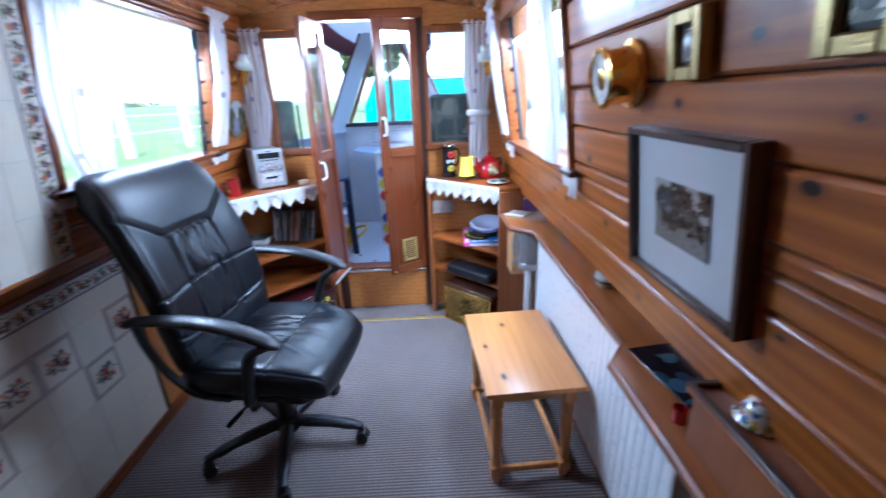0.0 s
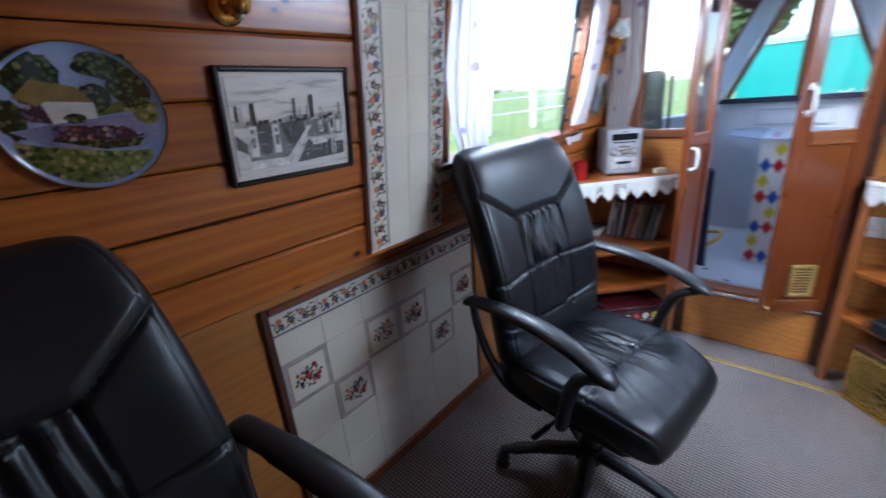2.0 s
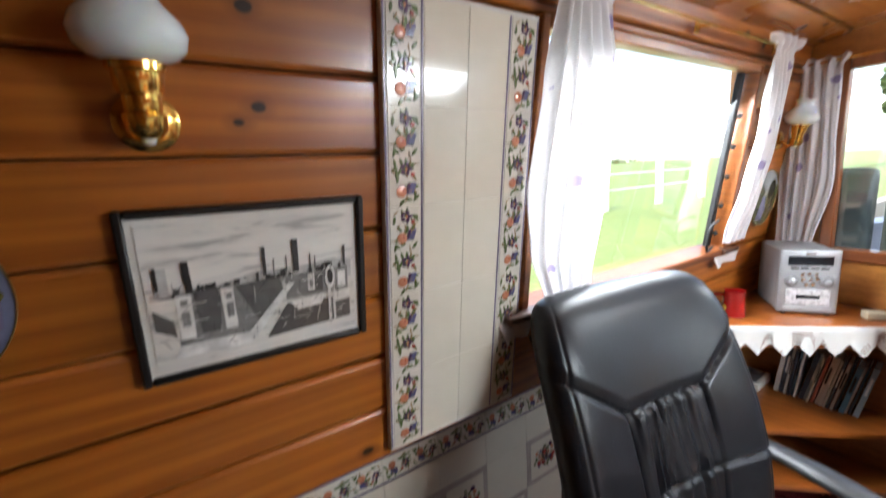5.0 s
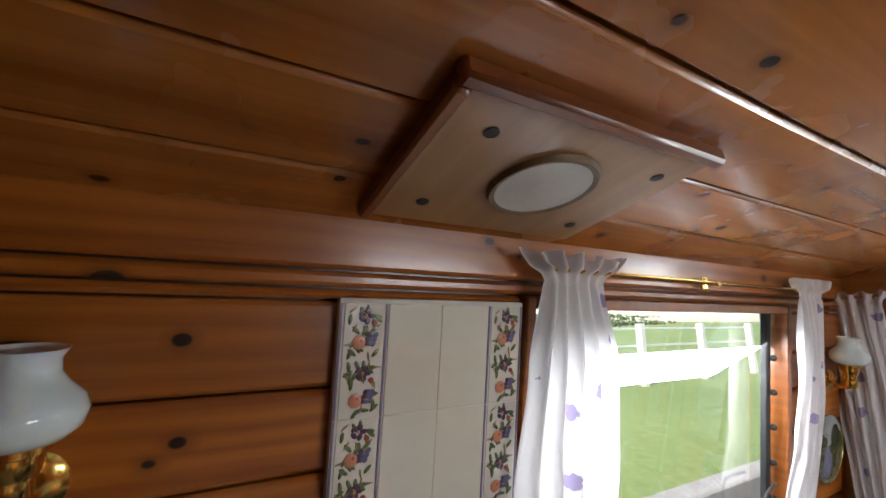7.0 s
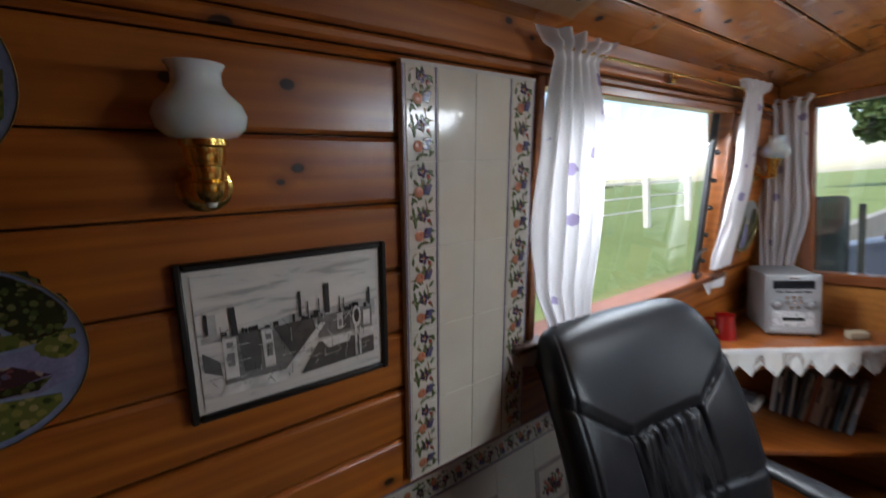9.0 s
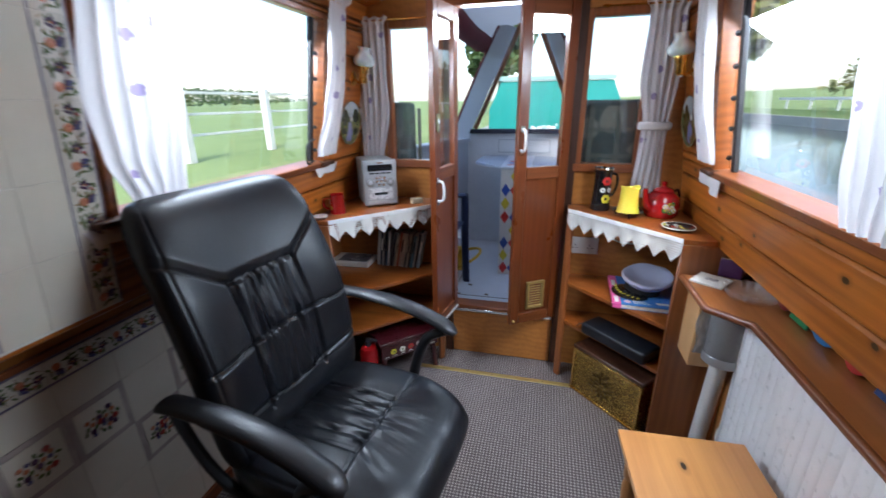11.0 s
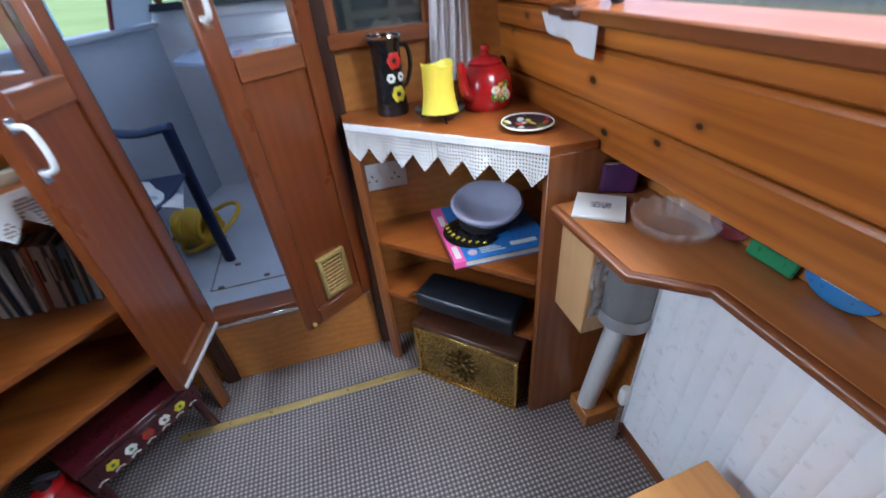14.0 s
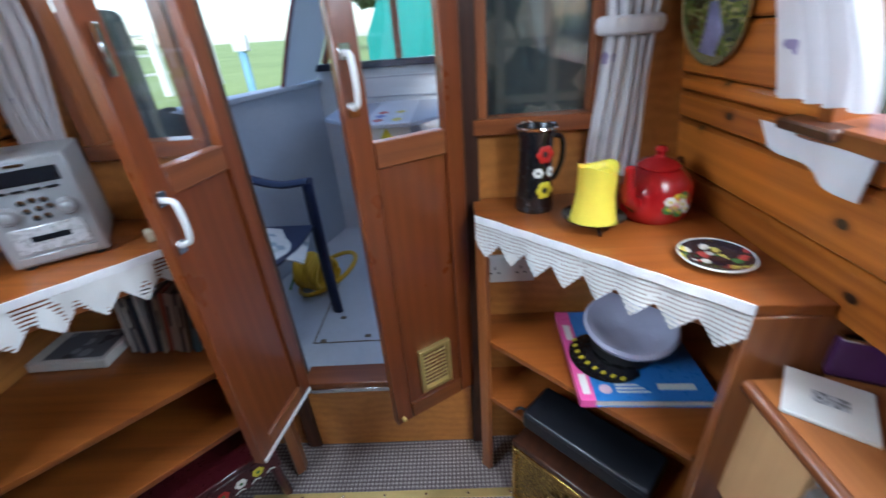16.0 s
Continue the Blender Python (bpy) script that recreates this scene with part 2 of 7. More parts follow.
M_door = wood("mahogany_door", (0.115, 0.025, 0.005), (0.20, 0.048, 0.011), "z", 0.3, 0.45, tone=0.08, fine=0.45)
M_lightply = wood("light_oak_board", (0.52, 0.29, 0.12), (0.66, 0.40, 0.19), "z", 0.45, 0.1, tone=0.05)
M_pine_light = wood("raw_pine", (0.48, 0.19, 0.05), (0.70, 0.33, 0.10), "y", 0.36, 0.2, knots=3.0, tone=0.08, cross="x")
M_pine_leg = wood("raw_pine_leg", (0.46, 0.18, 0.05), (0.68, 0.32, 0.10), "z", 0.36, 0.2, tone=0.1)
M_white_tile = plain("glazed_cream_tile", (0.68, 0.64, 0.54), 0.12, var=0.05, scale=5, relief=0.02, coat=0.5)
M_grout = plain("pale_grout", (0.62, 0.60, 0.55), 0.8, var=0.15)
M_leather = plain("black_leather", (0.009, 0.011, 0.015), 0.36, var=0.35, scale=30, relief=0.25, dist=0.0010, spec=0.43)
M_blackplastic = plain("black_plastic", (0.013, 0.014, 0.017), 0.42, var=0.2, scale=40, relief=0.1)
M_dullbrass = plain("dull_brass", (0.62, 0.46, 0.17), 0.42, 0.75, var=0.18, scale=40, relief=0.1)
M_brass = plain("polished_brass", (0.80, 0.52, 0.14), 0.16, 1.0, var=0.1, scale=30, relief=0.03)
M_chrome = plain("chrome", (0.75, 0.75, 0.74), 0.12, 1.0, var=0.05)
M_whiteplastic = plain("white_plastic", (0.74, 0.74, 0.72), 0.35, var=0.04)
M_whitepaint = plain("white_enamel", (0.78, 0.79, 0.80), 0.3, var=0.04, scale=8, coat=0.3)
M_rubber = plain("black_rubber", (0.012, 0.012, 0.013), 0.6, var=0.2)
M_blackframe = plain("black_picture_frame", (0.010, 0.010, 0.010), 0.35, var=0.2)
M_paper = plain("off_white_paper", (0.70, 0.68, 0.63), 0.7, var=0.06)
M_silver = plain("silver_plastic", (0.37, 0.38, 0.39), 0.34, 0.4, var=0.06)
M_darkglass = plain("dark_display", (0.01, 0.012, 0.016), 0.12, var=0.1)
M_red = plain("red_enamel", (0.33, 0.006, 0.008), 0.22, var=0.12, coat=0.5)
M_pane = glass("window_glass")
M_opal = plain("opal_glass", (0.80, 0.79, 0.76), 0.12, var=0.03, coat=0.6)
M_opal.node_tree.nodes["Principled BSDF"].inputs["Subsurface Weight"].default_value = 0.3
M_deckgrey = plain("grey_deck_paint", (0.36, 0.40, 0.46), 0.55, var=0.1, scale=10)
M_deckwhite = plain("pale_deck_paint", (0.55, 0.58, 0.62), 0.5, var=0.1, scale=12)
M_black = plain("black_matt", (0.012, 0.012, 0.012), 0.6, var=0.2)

# ---- the shape of the cabin ----
CX = 0.51                      # middle of the boat
LEAN = 0.13                    # inward lean of the cabin sides
XL, XR = -0.295, 1.315         # cabin sides at ZREF
ZREF = 0.94
XLL, XRL = -0.440, 1.45        # hull linings under the gunwale
YB, YE = 0.205, -3.9            # front bulkhead, closed rear end
ZC = 1.827                     # ceiling at the sides
WY0, WY1, WZ0, WZ1 = -1.17, -0.195, 1.145, 1.728   # side windows
NL = math.sqrt(1 + LEAN * LEAN)


def side_x(s, z):
    return XL + LEAN * (z - ZREF) if s < 0 else XR - LEAN * (z - ZREF)


def on_wall(s, y, z, off=0.0, turn=0.0):
    """A pose on a cabin side (s: -1 or 1), facing into the cabin along its own -y, with z up the lining."""
    z_ax = Vector((-s * LEAN, 0, 1)) / NL
    x_ax = Vector((0, -s, 0))
    y_ax = z_ax.cross(x_ax)
    m = Matrix((x_ax, y_ax, z_ax)).transposed().to_4x4()
    m.translation = Vector((side_x(s, z), y, z)) - y_ax * off
    return m @ pose(0, 0, 0, 0, turn, 0)


def lining_frame(s):
    """The frame of a lining: x out of the cabin, y along it, z up it from ZREF."""
    z_ax = Vector((-s * LEAN, 0, 1)) / NL
    y_ax = Vector((0, 1, 0))
    x_ax = y_ax.cross(z_ax)
    m = Matrix((x_ax, y_ax, z_ax)).transposed().to_4x4()
    m.translation = Vector((side_x(s, ZREF), 0, ZREF))
    return m


def plank_rects(z0, z1, y0, y1):
    """What is left of a plank round the side window."""
    out = []
    if z1 <= WZ0 or z0 >= WZ1:
        return [(y0, y1, z0, z1)]
    if z0 < WZ0:
        out.append((y0, y1, z0, WZ0))
    if z1 > WZ1:
        out.append((y0, y1, WZ1, z1))
    a, b = max(z0, WZ0), min(z1, WZ1)
    return out + [(y0, WY0, a, b), (WY1, y1, a, b)]


floor_base = single("floor", box(XLL, XRL, YE, YB + 0.02, -0.05, 0.0), None or plain("carpet_base", (0.2, 0.17, 0.16), 0.9), "brown ribbed carpet with rows of pale flecks", "floor", kind="structure")


def carpet_material():
    m, n, l, s = nodes_of("flecked_carpet")
    tc = n.new("ShaderNodeTexCoord")
    sep = n.new("ShaderNodeSeparateXYZ")
    l.new(tc.outputs["Object"], sep.inputs[0])
    pitch = 0.0135
    fx = math_node(n, l, "PINGPONG", sep.outputs[0], pitch / 2)
    fy = math_node(n, l, "PINGPONG", sep.outputs[1], pitch / 2)
    dot = math_node(n, l, "MULTIPLY", math_node(n, l, "LESS_THAN", fx, 0.0027), math_node(n, l, "LESS_THAN", fy, 0.0027))
    fx2 = math_node(n, l, "PINGPONG", math_node(n, l, "ADD", sep.outputs[0], pitch / 2), pitch / 2)
    fy2 = math_node(n, l, "PINGPONG", math_node(n, l, "ADD", sep.outputs[1], pitch / 2), pitch / 2)
    dark = math_node(n, l, "MULTIPLY", math_node(n, l, "LESS_THAN", fx2, 0.0027), math_node(n, l, "LESS_THAN", fy2, 0.0027))
    fuzz = noise_tex(n, l, tc.outputs["Object"], 420.0, 2.0)
    wear = noise_tex(n, l, tc.outputs["Object"], 3.0, 4.0)
    base = ramp(n, l, wear, [(0.3, (0.155, 0.124, 0.118)), (0.7, (0.215, 0.176, 0.168))])
    base = mixed(n, l, dark, base, (0.070, 0.054, 0.054))
    base = mixed(n, l, math_node(n, l, "MULTIPLY", dot, 0.8), base, (0.62, 0.56, 0.51))
    base = mixed(n, l, math_node(n, l, "MULTIPLY", fuzz, 0.45), base, (0.08, 0.065, 0.062))
    l.new(base, s.inputs["Base Color"])
    s.inputs["Roughness"].default_value = 0.95
    s.inputs["Specular IOR Level"].default_value = 0.1
    h = math_node(n, l, "ADD", fuzz, math_node(n, l, "MULTIPLY", dot, 0.6))
    bump(n, l, s, h, 0.5, 0.003)
    return m


floor_base.data.materials[0] = carpet_material()

# cabin sides: backing, planks, hull lining and the soffit between them
JOINTS_L = (0.925, 1.037, 1.142, 1.257, 1.374, 1.491, 1.598, 1.712, 1.752, 1.835)
JOINTS_R = (0.880, 0.975, 1.087, 1.180, 1.283, 1.387, 1.490, 1.600, 1.712, 1.835)
for s, joints, nm in ((-1, JOINTS_L, "wall_left"), (1, JOINTS_R, "wall_right")):
    f = lining_frame(s)
    back = joined(*[box(min(s * 0.022, s * 0.05), max(s * 0.022, s * 0.05), a, b, (c - ZREF) * NL, (d - ZREF) * NL)
                    for a, b, c, d in plank_rects(joints[0], joints[-1], YE, YB)])
    wall = single(nm, back, M_dark, "varnished orange pine plank lining with dark knots", "wall", f, "structure")
    for z0, z1 in zip(joints, joints[1:]):
        for a, b, c, d in plank_rects(z0, z1, YE, YB):
            if d - c < 0.008:
                continue
            p = part("plank", box(min(0, s * 0.02), max(0, s * 0.02), a, b, (c - ZREF) * NL + 0.0016, (d - ZREF) * NL - 0.0016, 0.0065), M_plank, wall)
    xl = XLL if s < 0 else XRL
    low = part("hull_lining", box(min(xl, xl + s * 0.03), max(xl, xl + s * 0.03), YE, YB, 0.0, joints[0] + 0.012), M_ply, None)
    tagged(low, "smooth varnished plywood lining below the gunwale", "wall", kind="structure")
    low.name = "wall_lower_left" if s < 0 else "wall_lower_right"
    xs = side_x(s, joints[0])
    sof = single("trim_soffit", box(min(xs + s * 0.001, xl), max(xs + s * 0.001, xl), YE, YB, joints[0] + 0.013, joints[0] + 0.03), M_ply, "plywood underside of the side deck", "trim", kind="structure")
    sk = single("baseboard", box(min(xl, xl - s * 0.022), max(xl, xl - s * 0.022), YE, -0.5 if s < 0 else -0.33, 0.001, 0.055, 0.004), M_trim, "brown stained baseboard strip", "baseboard", kind="structure")

# ceiling of long boards on a shallow arch
CROWN = 0.085


def ceil_z(x):
    return ZC + CROWN * (1 - ((x - CX) / 0.68) ** 2)


def ceiling_mesh():
    bms = []
    edges = [side_x(-1, ZC) - 0.03 + i * (side_x(1, ZC) + 0.03 - side_x(-1, ZC) + 0.03) / 11 for i in range(12)]
    for a, b in zip(edges, edges[1:]):
        za, zb = ceil_z(a), ceil_z(b)
        w = math.hypot(b - a, zb - za)
        bm = box(0.0016, w - 0.0016, YE, YB, 0, 0.018, 0.005)
        bms.append(moved(bm, Matrix.Translation((a, 0, za)) @ Matrix.Rotation(-math.atan2(zb - za, b - a), 4, "Y")))
    return joined(*bms)


single("ceiling", ceiling_mesh(), M_ceil, "varnished knotty pine board ceiling on a shallow arch", "ceiling", kind="structure")
single("roof", sheet(14, 1, lambda u, v: Vector((-0.42 + u * 1.84, YE + v * (YB - YE + 0.1), 2.03 - 0.12 * (2 * u - 1) ** 2)), 0.03), M_dark, "steel cabin roof over the lining", "roof", kind="structure")
single("wall_rear", box(XLL - 0.05, XRL + 0.05, YE - 0.04, YE, 0, 2.0), M_ply, "plain plywood bulkhead closing the cabin", "wall", kind="structure")

# front bulkhead with the doorway and two lights
DX0, DX1, DZ0, DZ1 = 0.237, 0.787, 0.285, 1.80
LWX0, LWX1, RWX0, RWX1, BWZ0, BWZ1 = -0.08, 0.16, 0.85, 1.09, 1.11, 1.73
bulk = joined(
    box(XLL, LWX0, YB, YB + 0.03, 0, 1.95), box(LWX0, LWX1, YB, YB + 0.03, 0, BWZ0), box(LWX0, LWX1, YB, YB + 0.03, BWZ1, 1.95),
    box(LWX1, DX0, YB, YB + 0.03, 0, 1.95), box(DX0, DX1, YB, YB + 0.03, 0, DZ0), box(DX0, DX1, YB, YB + 0.03, DZ1, 1.95),
    box(DX1, RWX0, YB, YB + 0.03, 0, 1.95), box(RWX0, RWX1, YB, YB + 0.03, 0, BWZ0), box(RWX0, RWX1, YB, YB + 0.03, BWZ1, 1.95),
    box(RWX1, XRL, YB, YB + 0.03, 0, 1.95))
single("wall_front", bulk, M_ply, "varnished plywood bulkhead round the bow doors", "wall", kind="structure")


def light_in_bulkhead(x0, x1, nm):
    w = thing(nm, "fixed bow window in a brown stained wooden frame", "window", pose((x0 + x1) / 2, YB, BWZ0), "structure")
    hx, h = (x1 - x0) / 2, BWZ1 - BWZ0
    part("window_frame", joined(box(-hx - 0.03, -hx + 0.005, -0.016, 0.032, -0.03, h + 0.03, 0.003), box(hx - 0.005, hx + 0.03, -0.016, 0.032, -0.03, h + 0.03, 0.003),
                                box(-hx + 0.006, hx - 0.006, -0.016, 0.032, h - 0.005, h + 0.03, 0.003)), M_trim_z, w)
    part("window_sill", box(-hx - 0.03, hx + 0.03, -0.024, 0.032, -0.034, 0.004, 0.003), M_trim_x, w)
    p = part("pane", box(-hx, hx, 0.012, 0.016, 0, h), M_pane, w)
    p.visible_shadow = False


light_in_bulkhead(LWX0, LWX1, "window_1")
light_in_bulkhead(RWX0, RWX1, "window_2")
door_frame = thing("door_frame", "stained hardwood frame of the bow doorway with a raised sill", "door frame", pose(CX, YB, 0), "structure")
part("jamb", box(DX0 - CX - 0.045, DX0 - CX, -0.022, 0.05, 0.002, DZ1, 0.003), M_dark, door_frame)
part("jamb", box(DX1 - CX, DX1 - CX + 0.045, -0.022, 0.05, 0.002, DZ1, 0.003), M_dark, door_frame)
part("lintel", box(DX0 - CX - 0.045, DX1 - CX + 0.045, -0.022, 0.05, DZ1 + 0.001, DZ1 + 0.05, 0.003), M_trim_x, door_frame)
part("sill", box(DX0 - CX + 0.001, DX1 - CX - 0.001, -0.018, 0.07, DZ0, DZ0 + 0.022, 0.004), M_trim_x, door_frame)
part("sill_strip", box(DX0 - CX + 0.004, DX1 - CX - 0.004, -0.026, -0.019, DZ0 - 0.012, DZ0 + 0.006, 0.002), M_chrome, door_frame, "thin bright metal sill strip")
part("step_board", box(DX0 - CX + 0.001, DX1 - CX - 0.001, -0.012, -0.001, 0.002, DZ0 - 0.014, 0.002), M_ply, door_frame, "plywood riser board")


def door_leaf(nm, width, label, grille=False, flip=1):
    """A half-glazed door leaf, hinged on its own origin and reaching along flip * x; its inner face looks along -y."""
    d = thing(nm, label, "door", None, "structure")
    h, t, st = DZ1 - DZ0 - 0.035, 0.03, 0.05
    midz = 0.80
    fx = lambda a, b: (min(a * flip, b * flip), max(a * flip, b * flip))
    part("stile", box(*fx(0.002, st), -t, 0, 0, h, 0.003), M_door, d)
    part("stile", box(*fx(width - st, width), -t, 0, 0, h, 0.003), M_door, d)
    part("rail", box(*fx(st + 0.0005, width - st - 0.0005), -t, 0, 0, 0.055, 0.003), M_trim_x, d)
    part("rail", box(*fx(st + 0.0005, width - st - 0.0005), -t, 0, midz - 0.055, midz, 0.003), M_trim_x, d)
    part("rail", box(*fx(st + 0.0005, width - st - 0.0005), -t, 0, h - 0.06, h, 0.003), M_trim_x, d)
    part("panel", box(*fx(st - 0.006, width - st + 0.006), -t + 0.010, -0.008, 0.05, midz - 0.05, 0.002), M_door, d)
    p = part("pane", box(*fx(st - 0.004, width - st + 0.004), -t + 0.013, -0.013, midz - 0.004, h - 0.055), M_pane, d)
    p.visible_shadow = False
    for zc in (midz - 0.10,) if not grille else (midz + 0.12,):
        hx = flip * (width - 0.02)
        hd = part("handle", tube(spline([(hx, -t - 0.004, zc + 0.048), (hx, -t - 0.028, zc + 0.038), (hx, -t - 0.030, zc - 0.030), (hx, -t - 0.004, zc - 0.048)], 5), 0.0060, 10), M_whiteplastic, d, "white pull handle on chrome plates")
        for zz in (zc + 0.05, zc - 0.05):
            part("handle_plate", box(*fx(width - 0.031, width - 0.009), -t - 0.004, -t - 0.0002, zz - 0.014, zz + 0.014, 0.001), M_chrome, hd, "small chrome plate")
    if grille:
        gx0, gx1, gz0, gz1 = width * 0.30, width * 0.30 + 0.10, 0.075, 0.225
        g = part("vent_grille", joined(box(*fx(gx0, gx0 + 0.012), -t - 0.004, -t + 0.012, gz0, gz1, 0.001), box(*fx(gx1 - 0.012, gx1), -t - 0.004, -t + 0.012, gz0, gz1, 0.001),
                                       box(*fx(gx0 + 0.0125, gx1 - 0.0125), -t - 0.004, -t + 0.012, gz0, gz0 + 0.012, 0.001), box(*fx(gx0 + 0.0125, gx1 - 0.0125), -t - 0.004, -t + 0.012, gz1 - 0.012, gz1, 0.001)), M_dullbrass, d, "brass vent grille")
        for i in range(9):
            z = gz0 + 0.016 + i * 0.0135
            part("slat", moved(box(*fx(gx0 + 0.011, gx1 - 0.011), -0.0045, 0.0045, -0.0012, 0.0012), Matrix.Translation((0, -t + 0.003, z)) @ Matrix.Rotation(radians(-38), 4, "X")), M_dullbrass, g)
        part("knob", lathe([(0, 0), (0.006, 0), (0.007, 0.008), (0.004, 0.012), (0, 0.012)], 12, Matrix.Translation((flip * (width - 0.02), -t, 0.02)) @ Matrix.Rotation(radians(90), 4, "X")), M_dullbrass, d)
    else:
        part("draught_strip", box(*fx(0.01, width - 0.004), -t - 0.006, -t - 0.0005, 0.002, 0.014, 0.001), M_whiteplastic, d, "white draught strip")
        hd = part("latch", box(*fx(width - 0.03, width - 0.014), -t - 0.012, -t - 0.0002, midz + 0.16, midz + 0.24, 0.003), M_chrome, d, "chrome latch")
    return d


LEAF = 0.272
ldoor = door_leaf("door_1", LEAF, "half-glazed mahogany bow door leaf standing open into the cabin", False, -1)
rdoor = door_leaf("door_2", LEAF, "half-glazed mahogany bow door leaf standing ajar, with a brass vent", True, -1)
ldoor.matrix_basis = pose(0.240, 0.180, DZ0 + 0.024, 0, 0, 80)
rdoor.matrix_basis = pose(0.784, 0.186, DZ0 + 0.024, 0, 0, 33)

# side windows: frame, sill, sliding bar and glass
for s, nm in ((-1, "window_3"), (1, "window_4")):
    f = lining_frame(s)
    w = thing(nm, "wide cabin side window in a wooden frame, with a black sliding bar", "window", f, "structure")
    za, zb = (WZ0 - ZREF) * NL, (WZ1 - ZREF) * NL
    def X(a, b):
        return (min(s * a, s * b), max(s * a, s * b))
    part("window_frame", joined(box(*X(-0.012, 0.045), WY0, WY0 + 0.022, za, zb, 0.003), box(*X(-0.012, 0.045), WY1 - 0.022, WY1, za, zb, 0.003),
                                box(*X(-0.012, 0.045), WY0 + 0.023, WY1 - 0.023, zb - 0.022, zb, 0.003)), M_shelf, w)
    part("window_sill", box(*X(-0.022, 0.06), WY0 - 0.02, WY1 + 0.02, za - 0.014, za + 0.012, 0.004), M_trim, w)
    p = part("pane", box(*X(0.036, 0.040), WY0 + 0.022, WY1 - 0.022, za + 0.012, zb - 0.022), M_pane, w)
    p.visible_shadow = False
    yb = -0.258 if s < 0 else -0.292
    bar = part("sliding_bar", box(*X(0.018, 0.035), yb - 0.012, yb + 0.012, za + 0.013, zb - 0.023, 0.003), M_rubber, w, "black sliding window bar")
    for i in range(5):
        part("catch", lathe([(0, 0), (0.008, 0), (0.009, 0.006), (0.005, 0.012), (0, 0.012)], 10, Matrix.Translation((s * 0.018, yb + 0.014, za + 0.06 + i * 0.095)) @ Matrix.Rotation(radians(-90 * s), 4, "Y")), M_rubber, bar)
    if s < 0:
        part("handle_loop", tube(spline([(0.0, yb - 0.02, za + 0.02), (0.012, yb - 0.085, za + 0.02), (0.012, yb - 0.09, za + 0.095), (0.0, yb - 0.01, za + 0.11)], 6), 0.004, 8), M_rubber, bar)

for s, nm, watts in ((-1, "window_light_left", LAMP_LEFT), (1, "window_light_right", LAMP_RIGHT)):
    window_lamp(nm, on_wall(s, (WY0 + WY1) / 2 + 0.03, 1.57, -0.085) @ pose(0, 0, 0, -40, 0, 0), 0.78, 0.22, watts)
window_lamp("doorway_light", pose(CX, YB + 0.12, DZ1 - 0.06, -60, 0, 0), 0.5, 0.10, LAMP_DOOR)


# ---- swivel chairs ----
def pad(w, h, front, rear, nu=40, nv=52, rc=5.0):
    """A stuffed pad with boxed sides: across u in -1..1, up v in 0..1; front(u, v) and rear(u, v) are its depths, and its outline is rounded."""
    bm = bmesh.new()
    rows = {}
    for side in (1, -1):
        for i in range(nu + 1):
            for j in range(nv + 1):
                u, v = math.sin((i / nu - 0.5) * math.pi * 0.999), 0.5 + 0.5 * math.sin((j / nv - 0.5) * math.pi * 0.999)
                vv = 2 * v - 1
                edge = i in (0, nu) or j in (0, nv)
                if edge and side < 0:
                    rows[side, i, j] = rows[1, i, j]
                    continue
                k = (1 - abs(vv) ** rc * 0.14) * w(v)
                kk = 1 - abs(u) ** rc * 0.035
                t = max(0.0, (1 - abs(u) ** 10)) ** 0.5 * max(0.0, (1 - abs(vv) ** 14)) ** 0.5
                d = 0.0 if edge else (front(u, v) if side > 0 else -rear(u, v)) * t
                rows[side, i, j] = bm.verts.new((u * k, d, h * (0.5 + (v - 0.5) * kk)))
        for i in range(nu):
            for j in range(nv):
                q = [rows[side, a, b] for a, b in ((i, j), (i + 1, j), (i + 1, j + 1), (i, j + 1))]
                bm.faces.new(q if side > 0 else q[::-1])
    bmesh.ops.recalc_face_normals(bm, faces=bm.faces[:])
    return bm


def groove(d, width, depth):
    return -depth * math.exp(-(d / width) ** 2)


def gathers(u, v, seams, freq):
    """Puckered leather that is deepest beside its seams."""
    near = min(abs(v - a) for a in seams)
    n1 = noise.noise(Vector((u * 5.0, v * 3.4, 0.3)))
    n2 = noise.noise(Vector((u * 17.0, v * 4.2, 5.1)))
    wave = math.sin(u * freq + 3.4 * n1 + 9.0 * (v - 0.4) * u)
    n3 = noise.noise(Vector((u * 34.0 + n1 * 3, v * 9.0, 2.7)))
    ridge = 1 - abs(n2) * 3.2
    return (wave * 0.0034 + ridge * 0.0042 + n3 * 0.0040 + n1 * 0.005) * (0.62 + 0.38 * math.exp(-(near / 0.06) ** 2))


def back_front(u, v):
    au = abs(u)
    line = 0.672 + max(0.0, au - 0.42) * 0.26
    waist = 0.452 - 0.02 * au
    d = 0.046 + 0.012 * math.sin(v * math.pi)
    d += groove(v - line, 0.0065, 0.009) + groove(au - 0.90, 0.014, 0.003)
    if v < line + 0.008:
        d += groove(v - waist, 0.0065, 0.010)
        if v > 0.17:
            d += groove(au - 0.42, 0.014, 0.008)
        if au < 0.42 and v > 0.19:
            d += gathers(u, v, (0.672, waist, 0.2), 40) + 0.006 * (1 - (au / 0.42) ** 4)
        elif v <= 0.19:
            d += 0.014 * math.sin(math.pi * min(1.0, v / 0.19)) + 0.004 * noise.noise(Vector((u * 4, v * 22, 3.0)))
        else:
            d += 0.005 + 0.004 * noise.noise(Vector((u * 3, v * 5, 2.2)))
        d += groove(v - 0.19 - 0.05 * au, 0.010, 0.008)
    else:
        d += 0.012 * min(1.0, (v - line) / 0.04)
    return d


